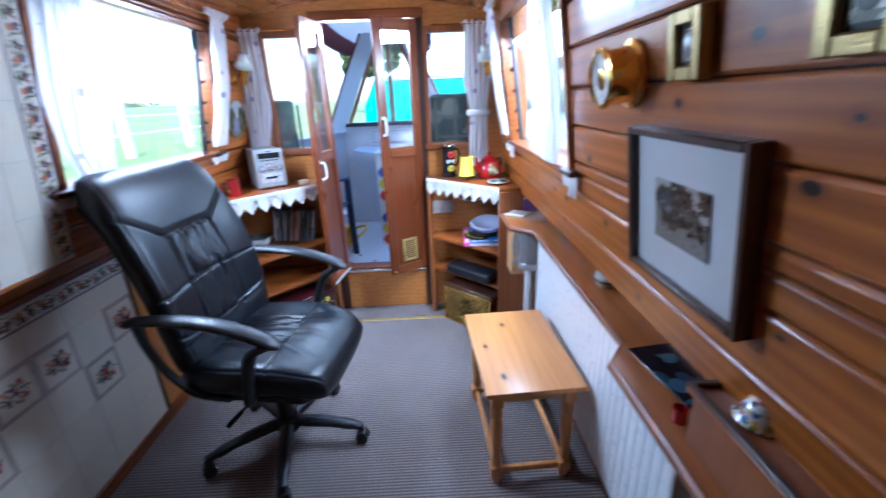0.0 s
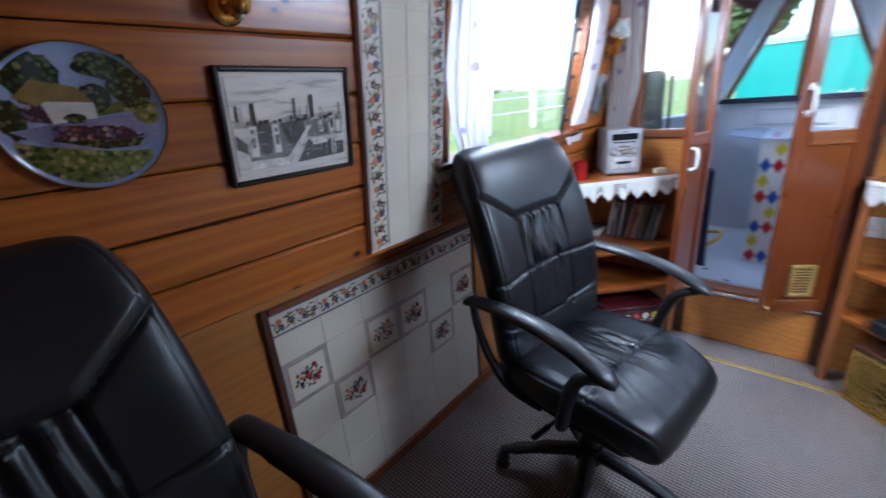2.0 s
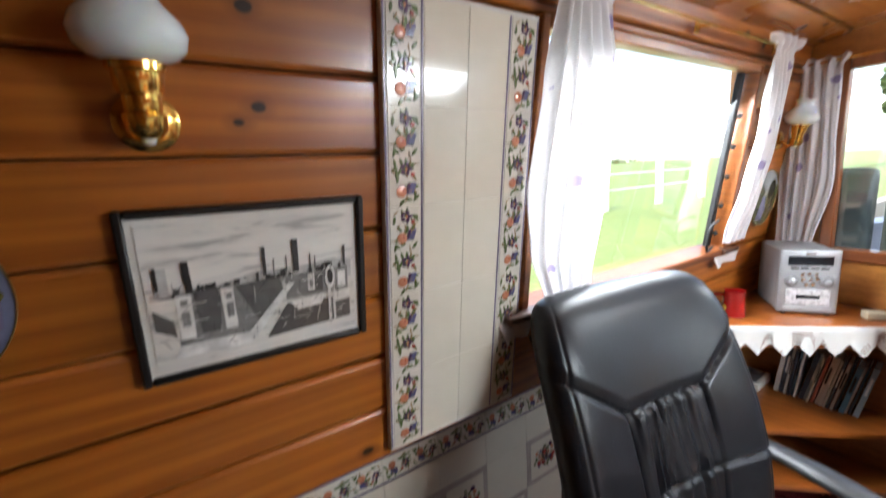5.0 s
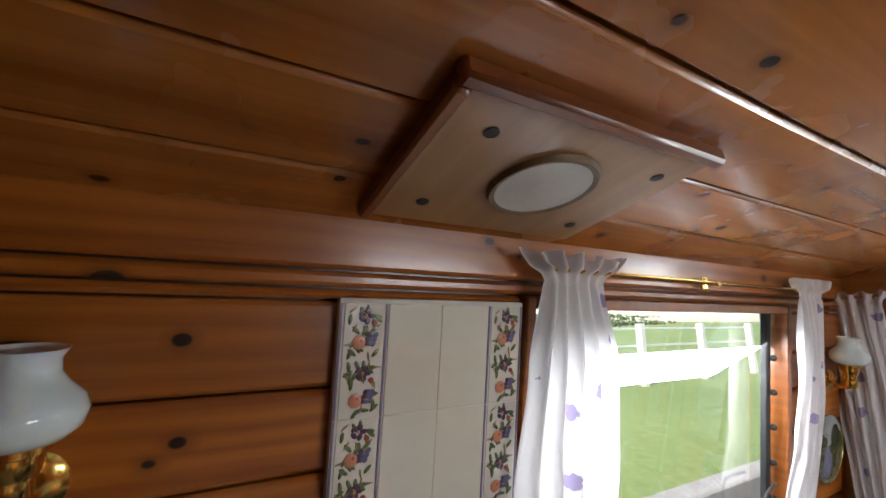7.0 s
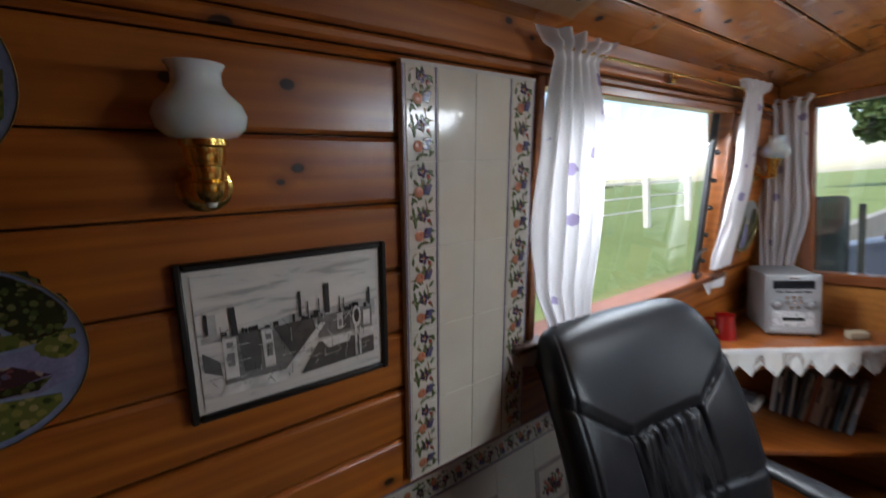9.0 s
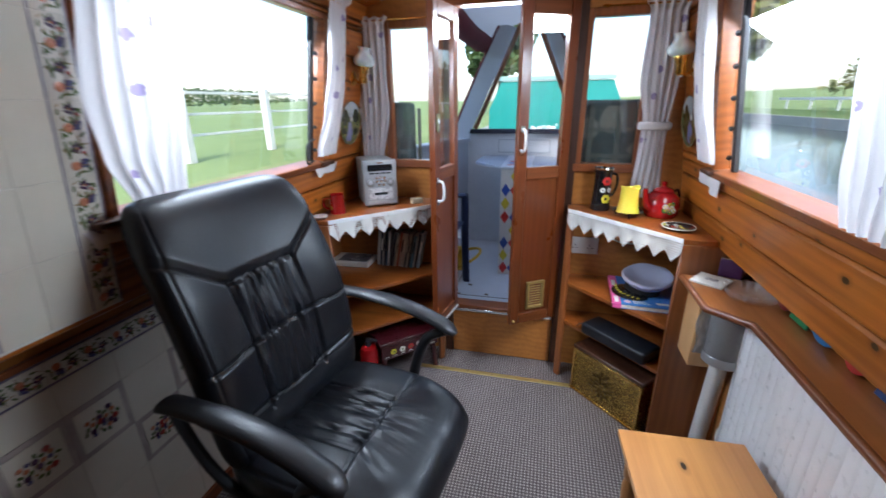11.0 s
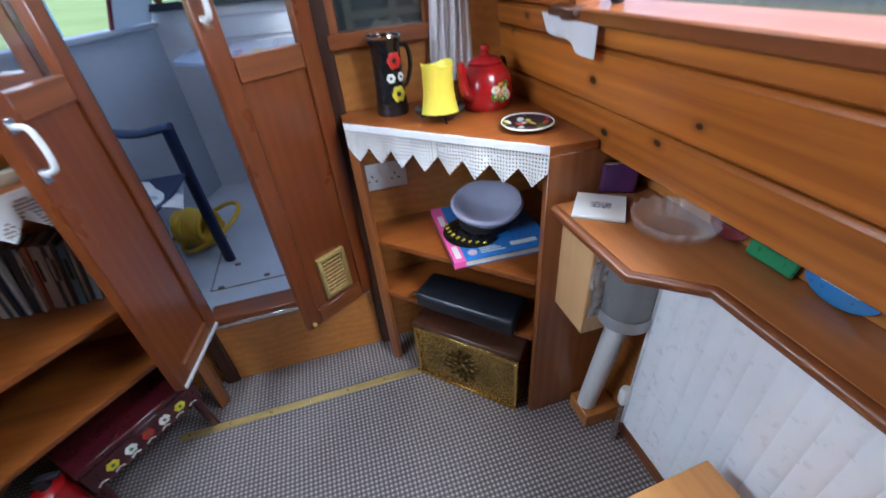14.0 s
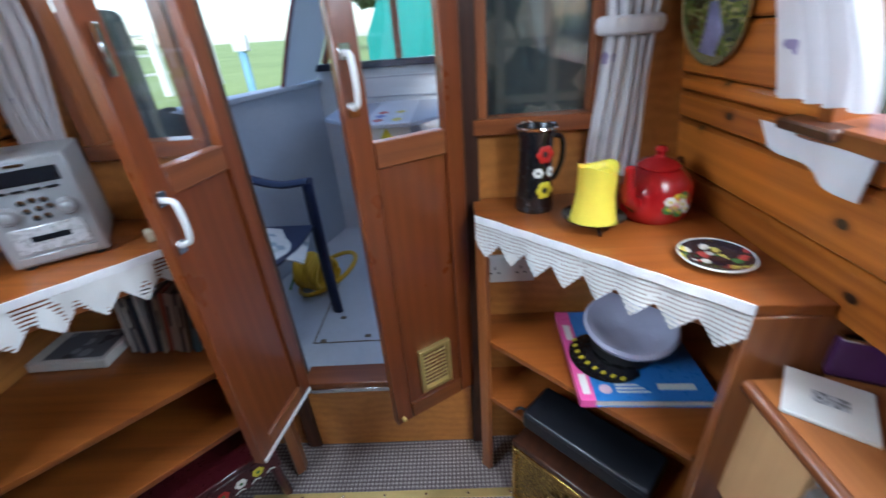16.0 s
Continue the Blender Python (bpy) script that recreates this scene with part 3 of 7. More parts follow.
def seat_front(u, v):
    au = abs(u)
    front = 0.615 + 0.06 * max(0.0, au - 0.4)
    d = 0.058 + 0.012 * math.sin(v * math.pi) + groove(au - 0.92, 0.018, 0.004)
    d += groove(v - front, 0.0065, 0.008)
    n1 = noise.noise(Vector((u * 5.0, v * 3.0, 4.3)))
    if v < front:
        d += groove(au - 0.40, 0.013, 0.008)
        if au < 0.40:
            d += gathers(u, v, (front, 0.05), 38)
        else:
            d += 0.005 + n1 * 0.004
    else:
        fan = math.atan2(u, v - 0.30)
        ray = noise.noise(Vector((fan * 13.0, v * 1.6, 7.7)))
        d += ray * 0.0065 * math.exp(-((v - front) / 0.16) ** 2) * math.exp(-(u / 0.62) ** 2) + n1 * 0.003 + 0.004
    return d


def office_chair():
    c = thing("office_chair", "black leather swivel office chair with curved plastic arms", "chair", None, group="office chairs")
    # local +x is the way it faces
    up = Matrix(((0, 1, 0, 0), (-1, 0, 0, 0), (0, 0, 1, 0), (0, 0, 0, 1)))  # across -> -y, depth -> +x
    bw = lambda v: 0.262 + 0.016 * math.sin(math.pi * min(1, v * 1.1)) + 0.008 * max(0, v - 0.6)
    b = pad(bw, 0.735, back_front, lambda u, v: 0.050, 170, 220, 9.0)
    for vert in b.verts:
        x, y, z = vert.co
        vert.co = (x, y - 0.075 * (z / 0.73) ** 2 + 0.028 * math.sin(z / 0.73 * math.pi) + 0.030 * (x / 0.23) ** 2, z)
    part("backrest", moved(b, Matrix.Translation((-0.205, 0, 0.475)) @ Matrix.Rotation(radians(-9), 4, "Y") @ up), M_leather, c, "black leather back with gathered centre panel", 60)
    sw = lambda v: 0.238 + 0.034 * math.sin(math.pi * min(1.0, 0.15 + v * 0.75))
    sbm = pad(sw, 0.545, seat_front, lambda u, v: 0.055, 150, 170)
    for vert in sbm.verts:
        x, y, z = vert.co
        vert.co = (x, y - 0.040 * max(0, z - 0.36) ** 1.5 / 0.18 ** 1.5 + 0.016 * (x / 0.25) ** 2, z)
    lay = Matrix(((0, 0, 1, 0), (1, 0, 0, 0), (0, 1, 0, 0), (0, 0, 0, 1)))
    part("seat", moved(sbm, Matrix.Translation((-0.235, 0, 0.470)) @ lay), M_leather, c, "padded black leather seat with creases", 60)
    part("seat_pan", prism([(-0.2, -0.2), (0.2, -0.21), (0.24, -0.17), (0.24, 0.17), (0.2, 0.21), (-0.2, 0.2)], 0.375, 0.405, 0.01), M_blackplastic, c)
    part("back_shell", moved(sheet(10, 14, lambda u, v: Vector((-0.046 - 0.16 * v * v * 0.5 + 0.03 * math.sin(v * 3.14) + 0.03 * (2 * u - 1) ** 2, (u - 0.5) * 0.42, v * 0.62 + 0.03)), 0.012), Matrix.Translation((-0.205, 0, 0.475)) @ Matrix.Rotation(radians(-9), 4, "Y")), M_blackplastic, c)
    for s in (-1, 1):
        y = 0.300 * s
        part("armrest", tube(spline([(-0.262, y * 1.06, 0.752), (-0.225, y * 1.06, 0.764), (-0.12, y * 1.05, 0.768), (0.0, y * 1.04, 0.760), (0.10, y * 1.04, 0.738), (0.18, y * 1.04, 0.706), (0.222, y * 1.03, 0.682)], 5), [0.010, 0.020, 0.026] + [0.030] * 8 + [0.033] * 16 + [0.030, 0.026, 0.021, 0.012], 14, flat=0.46), M_blackplastic, c)
        part("arm_support", tube(spline([(0.185, y * 1.03, 0.688), (0.120, y * 1.02, 0.648), (0.085, y * 0.98, 0.56), (0.06, y * 0.93, 0.45), (0.02, y * 0.72, 0.392)], 5), [0.020] * 5 + [0.024] * 11 + [0.020] * 5, 12, flat=0.75), M_blackplastic, c)
        part("arm_bracket", tube(spline([(-0.235, y * 1.05, 0.752), (-0.238, y * 0.99, 0.66), (-0.205, y * 0.94, 0.55), (-0.15, y * 0.85, 0.45), (-0.06, y * 0.7, 0.392)], 5), [0.017] * 21, 10, flat=0.8), M_blackplastic, c)
    part("column", joined(lathe([(0, 0.10), (0.034, 0.10), (0.034, 0.25), (0.030, 0.255), (0.030, 0.34), (0.016, 0.345), (0.016, 0.38), (0, 0.38)], 20), box(-0.09, 0.10, -0.06, 0.06, 0.345, 0.376, 0.008)), M_blackplastic, c)
    part("tilt_lever", joined(tube([(0.0, -0.04, 0.362), (-0.02, -0.19, 0.352), (-0.03, -0.25, 0.345)], 0.006, 8), tube([(-0.025, -0.225, 0.348), (-0.035, -0.29, 0.342)], 0.011, 10, flat=0.6)), M_blackplastic, c)
    hub = part("base_hub", lathe([(0, 0.075), (0.05, 0.075), (0.056, 0.10), (0.045, 0.135), (0, 0.135)], 24), M_blackplastic, c)
    for i in range(5):
        a = radians(3 + 72 * i)
        rot = Matrix.Rotation(a, 4, "Z")
        part("leg", moved(tube(spline([(0.03, 0, 0.108), (0.16, 0, 0.104), (0.27, 0, 0.088), (0.318, 0, 0.078)], 5), [0.028] * 6 + [0.025] * 5 + [0.02] * 5, 10, flat=0.72), rot), M_blackplastic, c)
        k = part("castor", moved(joined(*[lathe([(0, -0.009), (0.018, -0.009), (0.026, -0.005), (0.026, 0.005), (0.018, 0.009), (0, 0.009)], 18, Matrix.Translation((0.315, o, 0.0262)) @ Matrix.Rotation(radians(90), 4, "X")) for o in (-0.014, 0.014)],
                                        box(0.296, 0.334, -0.024, 0.024, 0.034, 0.060, 0.009, 2), lathe([(0, 0.05), (0.008, 0.05), (0.008, 0.09), (0, 0.09)], 10, Matrix.Translation((0.315, 0, 0)))), rot), M_blackplastic, c)
    return c


CH1 = (0.19, -1.005, -8)
chair_1 = office_chair()
chair_1.matrix_basis = pose(CH1[0], CH1[1], 0, 0, 0, CH1[2])
CH2 = (0.125, -2.24, 10)
chair_2 = copy_thing(chair_1, pose(CH2[0], CH2[1], 0, 0, 0, CH2[2]))


# ---- stool ----
def stool(w, d, h, m):
    t = thing("pine_stool", "small pale pine side table with turned legs and low stretchers", "table", m)
    part("tabletop", box(-w / 2, w / 2, -d / 2, d / 2, h - 0.02, h, 0.004, 2), M_pine_light, t)
    ix, iy = w / 2 - 0.045, d / 2 - 0.05
    for sx in (-1, 1):
        for sy in (-1, 1):
            prof = [(0, 0), (0.015, 0), (0.019, 0.012), (0.023, 0.03), (0.023, 0.075), (0.016, 0.085), (0.021, 0.10), (0.016, 0.13), (0.020, 0.20), (0.023, 0.27), (0.017, 0.30), (0.023, 0.31), (0.023, h - 0.085), (0, h - 0.085)]
            part("leg", joined(lathe(prof, 14), box(-0.022, 0.022, -0.022, 0.022, h - 0.086, h - 0.0205, 0.002), box(-0.022, 0.022, -0.022, 0.022, 0.03, 0.078, 0.003)), M_pine_leg, t).location = (sx * ix, sy * iy, 0)
    for sx in (-1, 1):
        part("apron", box(sx * ix - 0.008, sx * ix + 0.008, -iy + 0.019, iy - 0.019, h - 0.072, h - 0.021, 0.002), M_pine_light, t)
        part("stretcher", box(sx * ix - 0.009, sx * ix + 0.009, -iy + 0.019, iy - 0.019, 0.04, 0.066, 0.003), M_pine_light, t)
    for sy in (-1, 1):
        part("apron", box(-ix + 0.019, ix - 0.019, sy * iy - 0.008, sy * iy + 0.008, h - 0.072, h - 0.021, 0.002), M_pine_light, t)
        part("stretcher", box(-ix + 0.019, ix - 0.019, sy * iy - 0.009, sy * iy + 0.009, 0.04, 0.066, 0.003), M_pine_light, t)
    return t


ST = (1.16, -1.03, 3)
stool(0.35, 0.55, 0.44, pose(ST[0], ST[1], 0, 0, 0, ST[2]))

# ---- corner shelf units on either side of the bow doors ----
TOPZ = 0.915


def lace(p0, p1, n, band):
    """Crochet edging: a plain hem band over a netted cloth that ends in n points."""
    a, b = Vector(p0), Vector(p1)
    side = (b - a).normalized().cross(Vector((0, 0, 1)))

    def f(u, v):
        q = a.lerp(b, u)
        if band:
            return Vector((q.x, q.y, q.z + 0.004 - v * 0.018)) + side * (0.0062 + 0.001 * math.sin(u * 40))
        tri = abs(((u * n) % 1.0) - 0.5) * 2
        drop = 0.052 + 0.040 * (1 - tri)
        wob = 0.004 * math.sin(u * 47) + 0.003 * math.sin(u * 19 + 1)
        return Vector((q.x, q.y, q.z - 0.004 - v * drop)) + side * (0.004 + wob * v)
    return sheet(n * 14, 2 if band else 12, f, 0.0024 if band else 0.0016)


def lace_material():
    m, n, l, s = nodes_of("white_crochet_lace")
    tc = n.new("ShaderNodeTexCoord")
    sep = n.new("ShaderNodeSeparateXYZ")
    l.new(tc.outputs["Object"], sep.inputs[0])
    fx = math_node(n, l, "PINGPONG", math_node(n, l, "SUBTRACT", sep.outputs[0], sep.outputs[1]), 0.0052)
    fz = math_node(n, l, "PINGPONG", sep.outputs[2], 0.0044)
    hole = math_node(n, l, "MULTIPLY", math_node(n, l, "LESS_THAN", fx, 0.0027), math_node(n, l, "LESS_THAN", fz, 0.0022))
    solid = math_node(n, l, "GREATER_THAN", noise_tex(n, l, tc.outputs["Object"], 45.0, 1.0), 0.34)
    hole = math_node(n, l, "MULTIPLY", hole, solid)
    l.new(math_node(n, l, "SUBTRACT", 1.0, hole), s.inputs["Alpha"])
    s.inputs["Base Color"].default_value = (0.74, 0.72, 0.68, 1)
    s.inputs["Roughness"].default_value = 0.9
    bump(n, l, s, noise_tex(n, l, tc.outputs["Object"], 500.0, 2.0), 0.5, 0.001)
    return m


M_lace = lace_material()
M_hem = plain("white_crochet_hem", (0.78, 0.77, 0.75), 0.9, var=0.08, scale=120, relief=0.5)


def corner_unit(nm, outline, wall_end, label, shelves):
    """outline: the two ends of the slanting front; wall_end: where the side board meets the hull lining."""
    (x0, y0), (x1, y1) = outline
    u = thing(nm, label, "shelf unit", None)
    yb = YB - 0.002
    sgn = 1 if x1 > x0 else -1
    xw = wall_end
    top = [(x0, y0), (x1, y1), (side_x(sgn, TOPZ) - sgn * 0.004, y1 - 0.008), (side_x(sgn, TOPZ) - sgn * 0.004, yb), (x0 - sgn * 0.001, yb)]
    part("top_board", prism(top if sgn > 0 else top[::-1], TOPZ - 0.02, TOPZ, 0.003), M_shelf, u)
    d = Vector((x1 - x0, y1 - y0)).normalized()
    nrm = Vector((-d.y, d.x)) * sgn   # inward
    for z in shelves:
        a, b = Vector((x0, y0)) + nrm * 0.012 + d * 0.028, Vector((x1, y1)) + nrm * 0.012 - d * 0.018
        xin = xw - sgn * 0.004
        poly = [tuple(a), tuple(b), (b.x + sgn * 0.004, y1 + 0.022), (xin, y1 + 0.022), (xin, yb), (a.x, yb)]
        part("shelf", prism(poly if sgn > 0 else poly[::-1], z - 0.018, z, 0.002), M_shelf, u)
    part("front_post", prism([(x0 - 0.002 * sgn, y0 + 0.002), (x0 + d.x * 0.026, y0 + d.y * 0.026), (x0 + d.x * 0.026 + nrm.x * 0.018, y0 + d.y * 0.026 + nrm.y * 0.018), (x0, y0 + 0.03)][::sgn], 0.002, TOPZ - 0.021, 0.001), M_side, u)
    xa, xb = sorted((x1 - sgn * 0.004, xw - sgn * 0.004))
    part("side_board", box(xa, xb, y1 - 0.004, y1 + 0.016, 0.002, TOPZ - 0.021, 0.002), M_side, u)
    part("apron", moved(box(0.03, (Vector((x1 - x0, y1 - y0))).length - 0.02, 0.010, 0.022, TOPZ - 0.075, TOPZ - 0.021), Matrix.Translation((x0, y0, 0)) @ Matrix.Rotation(math.atan2(d.y, d.x), 4, "Z") @ Matrix.Scale(sgn, 4, (0, 1, 0))), M_shelf, u)
    return u


RU = ((0.815, 0.095), (1.205, -0.290))
LU = ((0.205, 0.095), (-0.200, -0.330))
corner_unit("corner_shelf_unit", RU, XRL, "stained wooden corner shelf unit with a slanting front, half full", (0.545, 0.335))
corner_unit("corner_shelf_unit", LU, XLL, "stained wooden corner shelf unit with a slanting front, holding books", (0.545, 0.335))
for p0, p1, n in (((RU[0][0] + 0.004, RU[0][1], TOPZ), (RU[1][0], RU[1][1], TOPZ), 8), ((LU[1][0], LU[1][1], TOPZ), (LU[0][0] - 0.004, LU[0][1], TOPZ), 8)):
    le = thing("lace_edging", "white crochet lace edging with pointed scallops along the shelf top", "lace")
    part("netted_cloth", lace(p0, p1, n, False), M_lace, le)
    part("hem_band", lace(p0, p1, n, True), M_hem, le)

# brass floor strip
strip = thing("brass_floor_strip", "flat brass joint strip screwed across the carpet", "floor strip", pose(0.492, 0.0, 0.0))
part("strip", box(-0.43, 0.43, -0.014, 0.014, 0.0, 0.004, 0.0015), M_dullbrass, strip)
for i in range(7):
    part("screw", lathe([(0, 0.0055), (0.003, 0.005), (0.004, 0.0042), (0, 0.0042)], 10, Matrix.Translation((-0.4 + i * 0.1333, 0, 0))), M_chrome, strip)

# ---- ledge and radiator under the side deck ----
LZ = 0.79
M_ledge = wood("ledge_board", (0.25, 0.078, 0.019), (0.42, 0.150, 0.040), "y", 0.32, 0.35, tone=0.05, cross="x")
LEDGE = ((1.217, -0.312), (1.217, -0.565), (1.315, -0.648), (1.315, -1.555), (1.252, -1.635), (1.252, -2.6))
ledge = thing("gunwale_ledge", "long stained wooden ledge with a moulded edge over the radiator", "ledge")
part("board", prism([(1.217, -0.312), (1.217, -0.565), (1.315, -0.648), (1.315, -1.555), (1.252, -1.635), (1.252, -2.6), (XRL - 0.002, -2.6), (XRL - 0.002, -0.312)][::-1], LZ - 0.022, LZ, 0.003), M_ledge, ledge)
part("edge_moulding", tube([(x - 0.002, y, LZ - 0.013) for x, y in LEDGE], 0.0125, 10), M_trim, ledge, "rounded darker edge moulding")
part("back_board", box(XRL - 0.012, XRL - 0.0005, -2.6, -0.315, LZ + 0.001, LZ + 0.11), M_ply, ledge)


def radiator():
    t = thing("radiator", "white enamelled panel radiator with vertical flutes", "radiator", pose(1.376, -1.12, 0.158))
    L, H = 0.62, 0.572
    n = 30

    def f(u, v):
        y = -L + u * 2 * L
        ph = (u * n) % 1.0
        bulge = 0.0055 * max(0.0, math.sin(math.pi * ph)) ** 0.45 * min(1, v * 14, (1 - v) * 14)
        return Vector((-bulge, y, v * H))
    part("front_panel", sheet(n * 8, 12, f, 0.003), M_whitepaint, t)
    part("back_panel", box(0.045, 0.052, -L, L, 0, H, 0.002), M_whitepaint, t)
    part("top_rail", box(-0.012, 0.054, -L - 0.004, L + 0.004, H, H + 0.012, 0.004, 2), M_whitepaint, t)
    part("side_cap", box(-0.010, 0.052, L + 0.001, L + 0.006, 0, H, 0.002), M_whitepaint, t)
    part("bracket", box(0.053, XRL - 1.378, -0.02, 0.02, 0.3, 0.36), M_whitepaint, t)
    v = part("valve", joined(tube([(0.02, L + 0.006, 0.03), (0.02, L + 0.04, 0.03)], 0.008, 10), tube([(0.02, L + 0.04, -0.156), (0.02, L + 0.04, 0.03)], 0.008, 10)), M_chrome, t)
    part("valve_head", lathe([(0, 0.03), (0.014, 0.03), (0.017, 0.045), (0.017, 0.075), (0.012, 0.09), (0, 0.09)], 14, Matrix.Translation((0.02, L + 0.04, 0))), M_whiteplastic, v)
    return t


radiator()

# oak-veneered speaker box, its drum-shaped grey front, and white pipe at the ledge end
bx = thing("speaker_box", "light oak veneered box hung under the ledge", "box", pose(1.262, -0.345, 0.475))
part("body", box(-0.012, 0.10, -0.074, 0.074, 0, LZ - 0.475 - 0.0245, 0.003), M_lightply, bx)
M_bag = plain("clear_plastic_bag", (0.75, 0.76, 0.78), 0.12, var=0.1, scale=40, relief=0.3, coat=0.8)
M_bag.node_tree.nodes["Principled BSDF"].inputs["Alpha"].default_value = 0.38
part("plastic_sheet", sheet(16, 26, lambda u, v: Vector((-0.008 + u * 0.085 + 0.006 * math.sin(v * 9), -0.078 - 0.010 * abs(noise.noise(Vector((u * 7, v * 9, 1.0)))) - 0.004 * u, 0.06 + v * 0.225)), 0.0008), M_bag, bx, "crumpled clear plastic bag")
spk_front = thing("grey_pot", "smooth grey drum-shaped speaker front under the ledge beside an oak box", "drum", pose(1.346, -0.440, 0.520))
M_greyplastic = plain("grey_plastic", (0.22, 0.22, 0.225), 0.32, var=0.08)
part("drum", lathe([(0, 0), (0.050, 0), (0.056, 0.008), (0.056, 0.03), (0.060, 0.04), (0.060, LZ - 0.520 - 0.026), (0, LZ - 0.520 - 0.026)], 32), M_greyplastic, spk_front)
part("rim", lathe([(0.0565, 0.002), (0.063, 0.004), (0.063, 0.032), (0.0605, 0.036)], 32), M_silver, spk_front)
pipe = thing("waste_pipe", "white plastic pipe standing on the baseboard", "pipe", pose(1.366, -0.352, 0.0))
part("pipe_length", tube([(0, 0, 0.056), (-0.02, -0.082, 0.519)], 0.028, 20), M_whiteplastic, pipe)
part("pipe_box", box(-0.03, XRL - 1.367, -0.05, 0.045, 0.001, 0.056, 0.003), M_ply, pipe, "plywood pipe box")

# ---- tile panels ----
M_border = plain("cream_border_tile", (0.64, 0.60, 0.52), 0.14, var=0.10, scale=40, relief=0.02, coat=0.5)
M_line = plain("mauve_border_line", (0.20, 0.17, 0.25), 0.25, var=0.2)
M_deco = plain("taupe_deco_frame", (0.42, 0.36, 0.33), 0.2, var=0.25, scale=60, coat=0.4)


def tile_mesh(nm, w, h, mat, t=0.006):
    return mesh_of(nm, box(-w / 2 + 0.0004, w / 2 - 0.0004, -t, 0, -h / 2 + 0.0004, h / 2 - 0.0004, 0.0005), mat)


def add_piece(nm, me, parent, x, z, y=0.0):
    ob = new(nm, me)
    ob.parent, ob.location = parent, (x, y, z)
    return ob


T = 0.152
M_fruit = [plain(nm, c, 0.2, var=0.3, scale=90, coat=0.4) for nm, c in (("fruit_red", (0.34, 0.05, 0.04)), ("fruit_plum", (0.075, 0.035, 0.085)), ("fruit_leaf", (0.09, 0.13, 0.045)), ("fruit_peach", (0.52, 0.20, 0.11)), ("fruit_blue", (0.10, 0.10, 0.20)), ("fruit_twig", (0.30, 0.20, 0.09)))]


def dab(x, z, rx, rz, turn=0.0):
    """A flat painted dab on a tile's face."""
    return lathe([(0, 0.0008), (0.85, 0.0006), (1.0, 0)], 9, Matrix.Translation((x, 0, z)) @ Matrix.Rotation(turn, 4, "Y") @ Matrix.Rotation(radians(90), 4, "X") @ Matrix.Diagonal((rx, rz, 1, 1)))


def border_motif(nm, upright):
    """The painted fruit sprays of one border tile, one mesh for each colour."""
    rng = random.Random(17)
    groups = [[] for _ in M_fruit]
    for half in (0, 1):
        o = (half - 0.5) * T * 0.5
        put = lambda k, a, b, r1, r2, tn=0.0: groups[k].append(dab(a, o + b, r1, r2, tn) if upright else dab(o + b, -a, r1, r2, tn + math.pi / 2))
        put(3, -0.006, -0.014, 0.0100, 0.0100)
        put(0, -0.004, -0.012, 0.0045, 0.005)
        for i in range(9):
            put(4 if i % 3 else 1, 0.008 + 0.0048 * (i % 3) - 0.002 * (i // 3), -0.004 - 0.0058 * (i // 3), 0.0037, 0.0037)
        for i in range(5):
            put(1, 0.002 + 0.007 * math.cos(i * 1.26), 0.021 + 0.007 * math.sin(i * 1.26), 0.0052, 0.0034, i * 1.26)
        put(3, 0.002, 0.021, 0.0026, 0.0026)
        for i in range(19):
            put(2, rng.uniform(-0.021, 0.021), rng.uniform(-0.035, 0.034), 0.0074, 0.0028, rng.uniform(0, 3))
        for i in range(9):
            put(5, rng.uniform(-0.021, 0.021), rng.uniform(-0.035, 0.035), 0.0066, 0.0013, rng.uniform(0, 3))
        put(0, 0.014, 0.012, 0.0040, 0.0036)
    return [(mesh_of(nm, joined(*g), M_fruit[k]), 0.0012 if k == 2 else 0.0016 if k in (0, 3) else 0.0014) for k, g in enumerate(groups)]


SPRAY_UP, SPRAY_FLAT = border_motif("fruit_spray", True), border_motif("fruit_spray", False)
vp = thing("wall_tile_panel", "tall cream tile panel with fruit borders, fixed to the pine planks", "tile panel", on_wall(-1, -1.3375, 0.957, 0.001))
part("backing", box(-0.153, 0.153, -0.0145, -0.0005, -0.006, 5 * T + 0.006), M_grout, vp)
mid, bord, slim = tile_mesh("tile", 0.084, T, M_white_tile), tile_mesh("tile", 0.056, T, M_border), tile_mesh("tile", 0.0042, T, M_line)
for r in range(5):
    z = T * (r + 0.5)
    for sx in (-1, 1):
        add_piece("tile", mid, vp, sx * 0.042, z, -0.0095)
        add_piece("tile", bord, vp, sx * 0.1185, z, -0.0095)
        add_piece("tile", slim, vp, sx * 0.0868, z, -0.0095)
        add_piece("tile", slim, vp, sx * 0.1505, z, -0.0095)
        for me, lift in SPRAY_UP:
            tagged(add_piece("fruit_spray", me, vp, sx * 0.1185, z, -0.0155 - lift + 0.0008), kind="stuff")

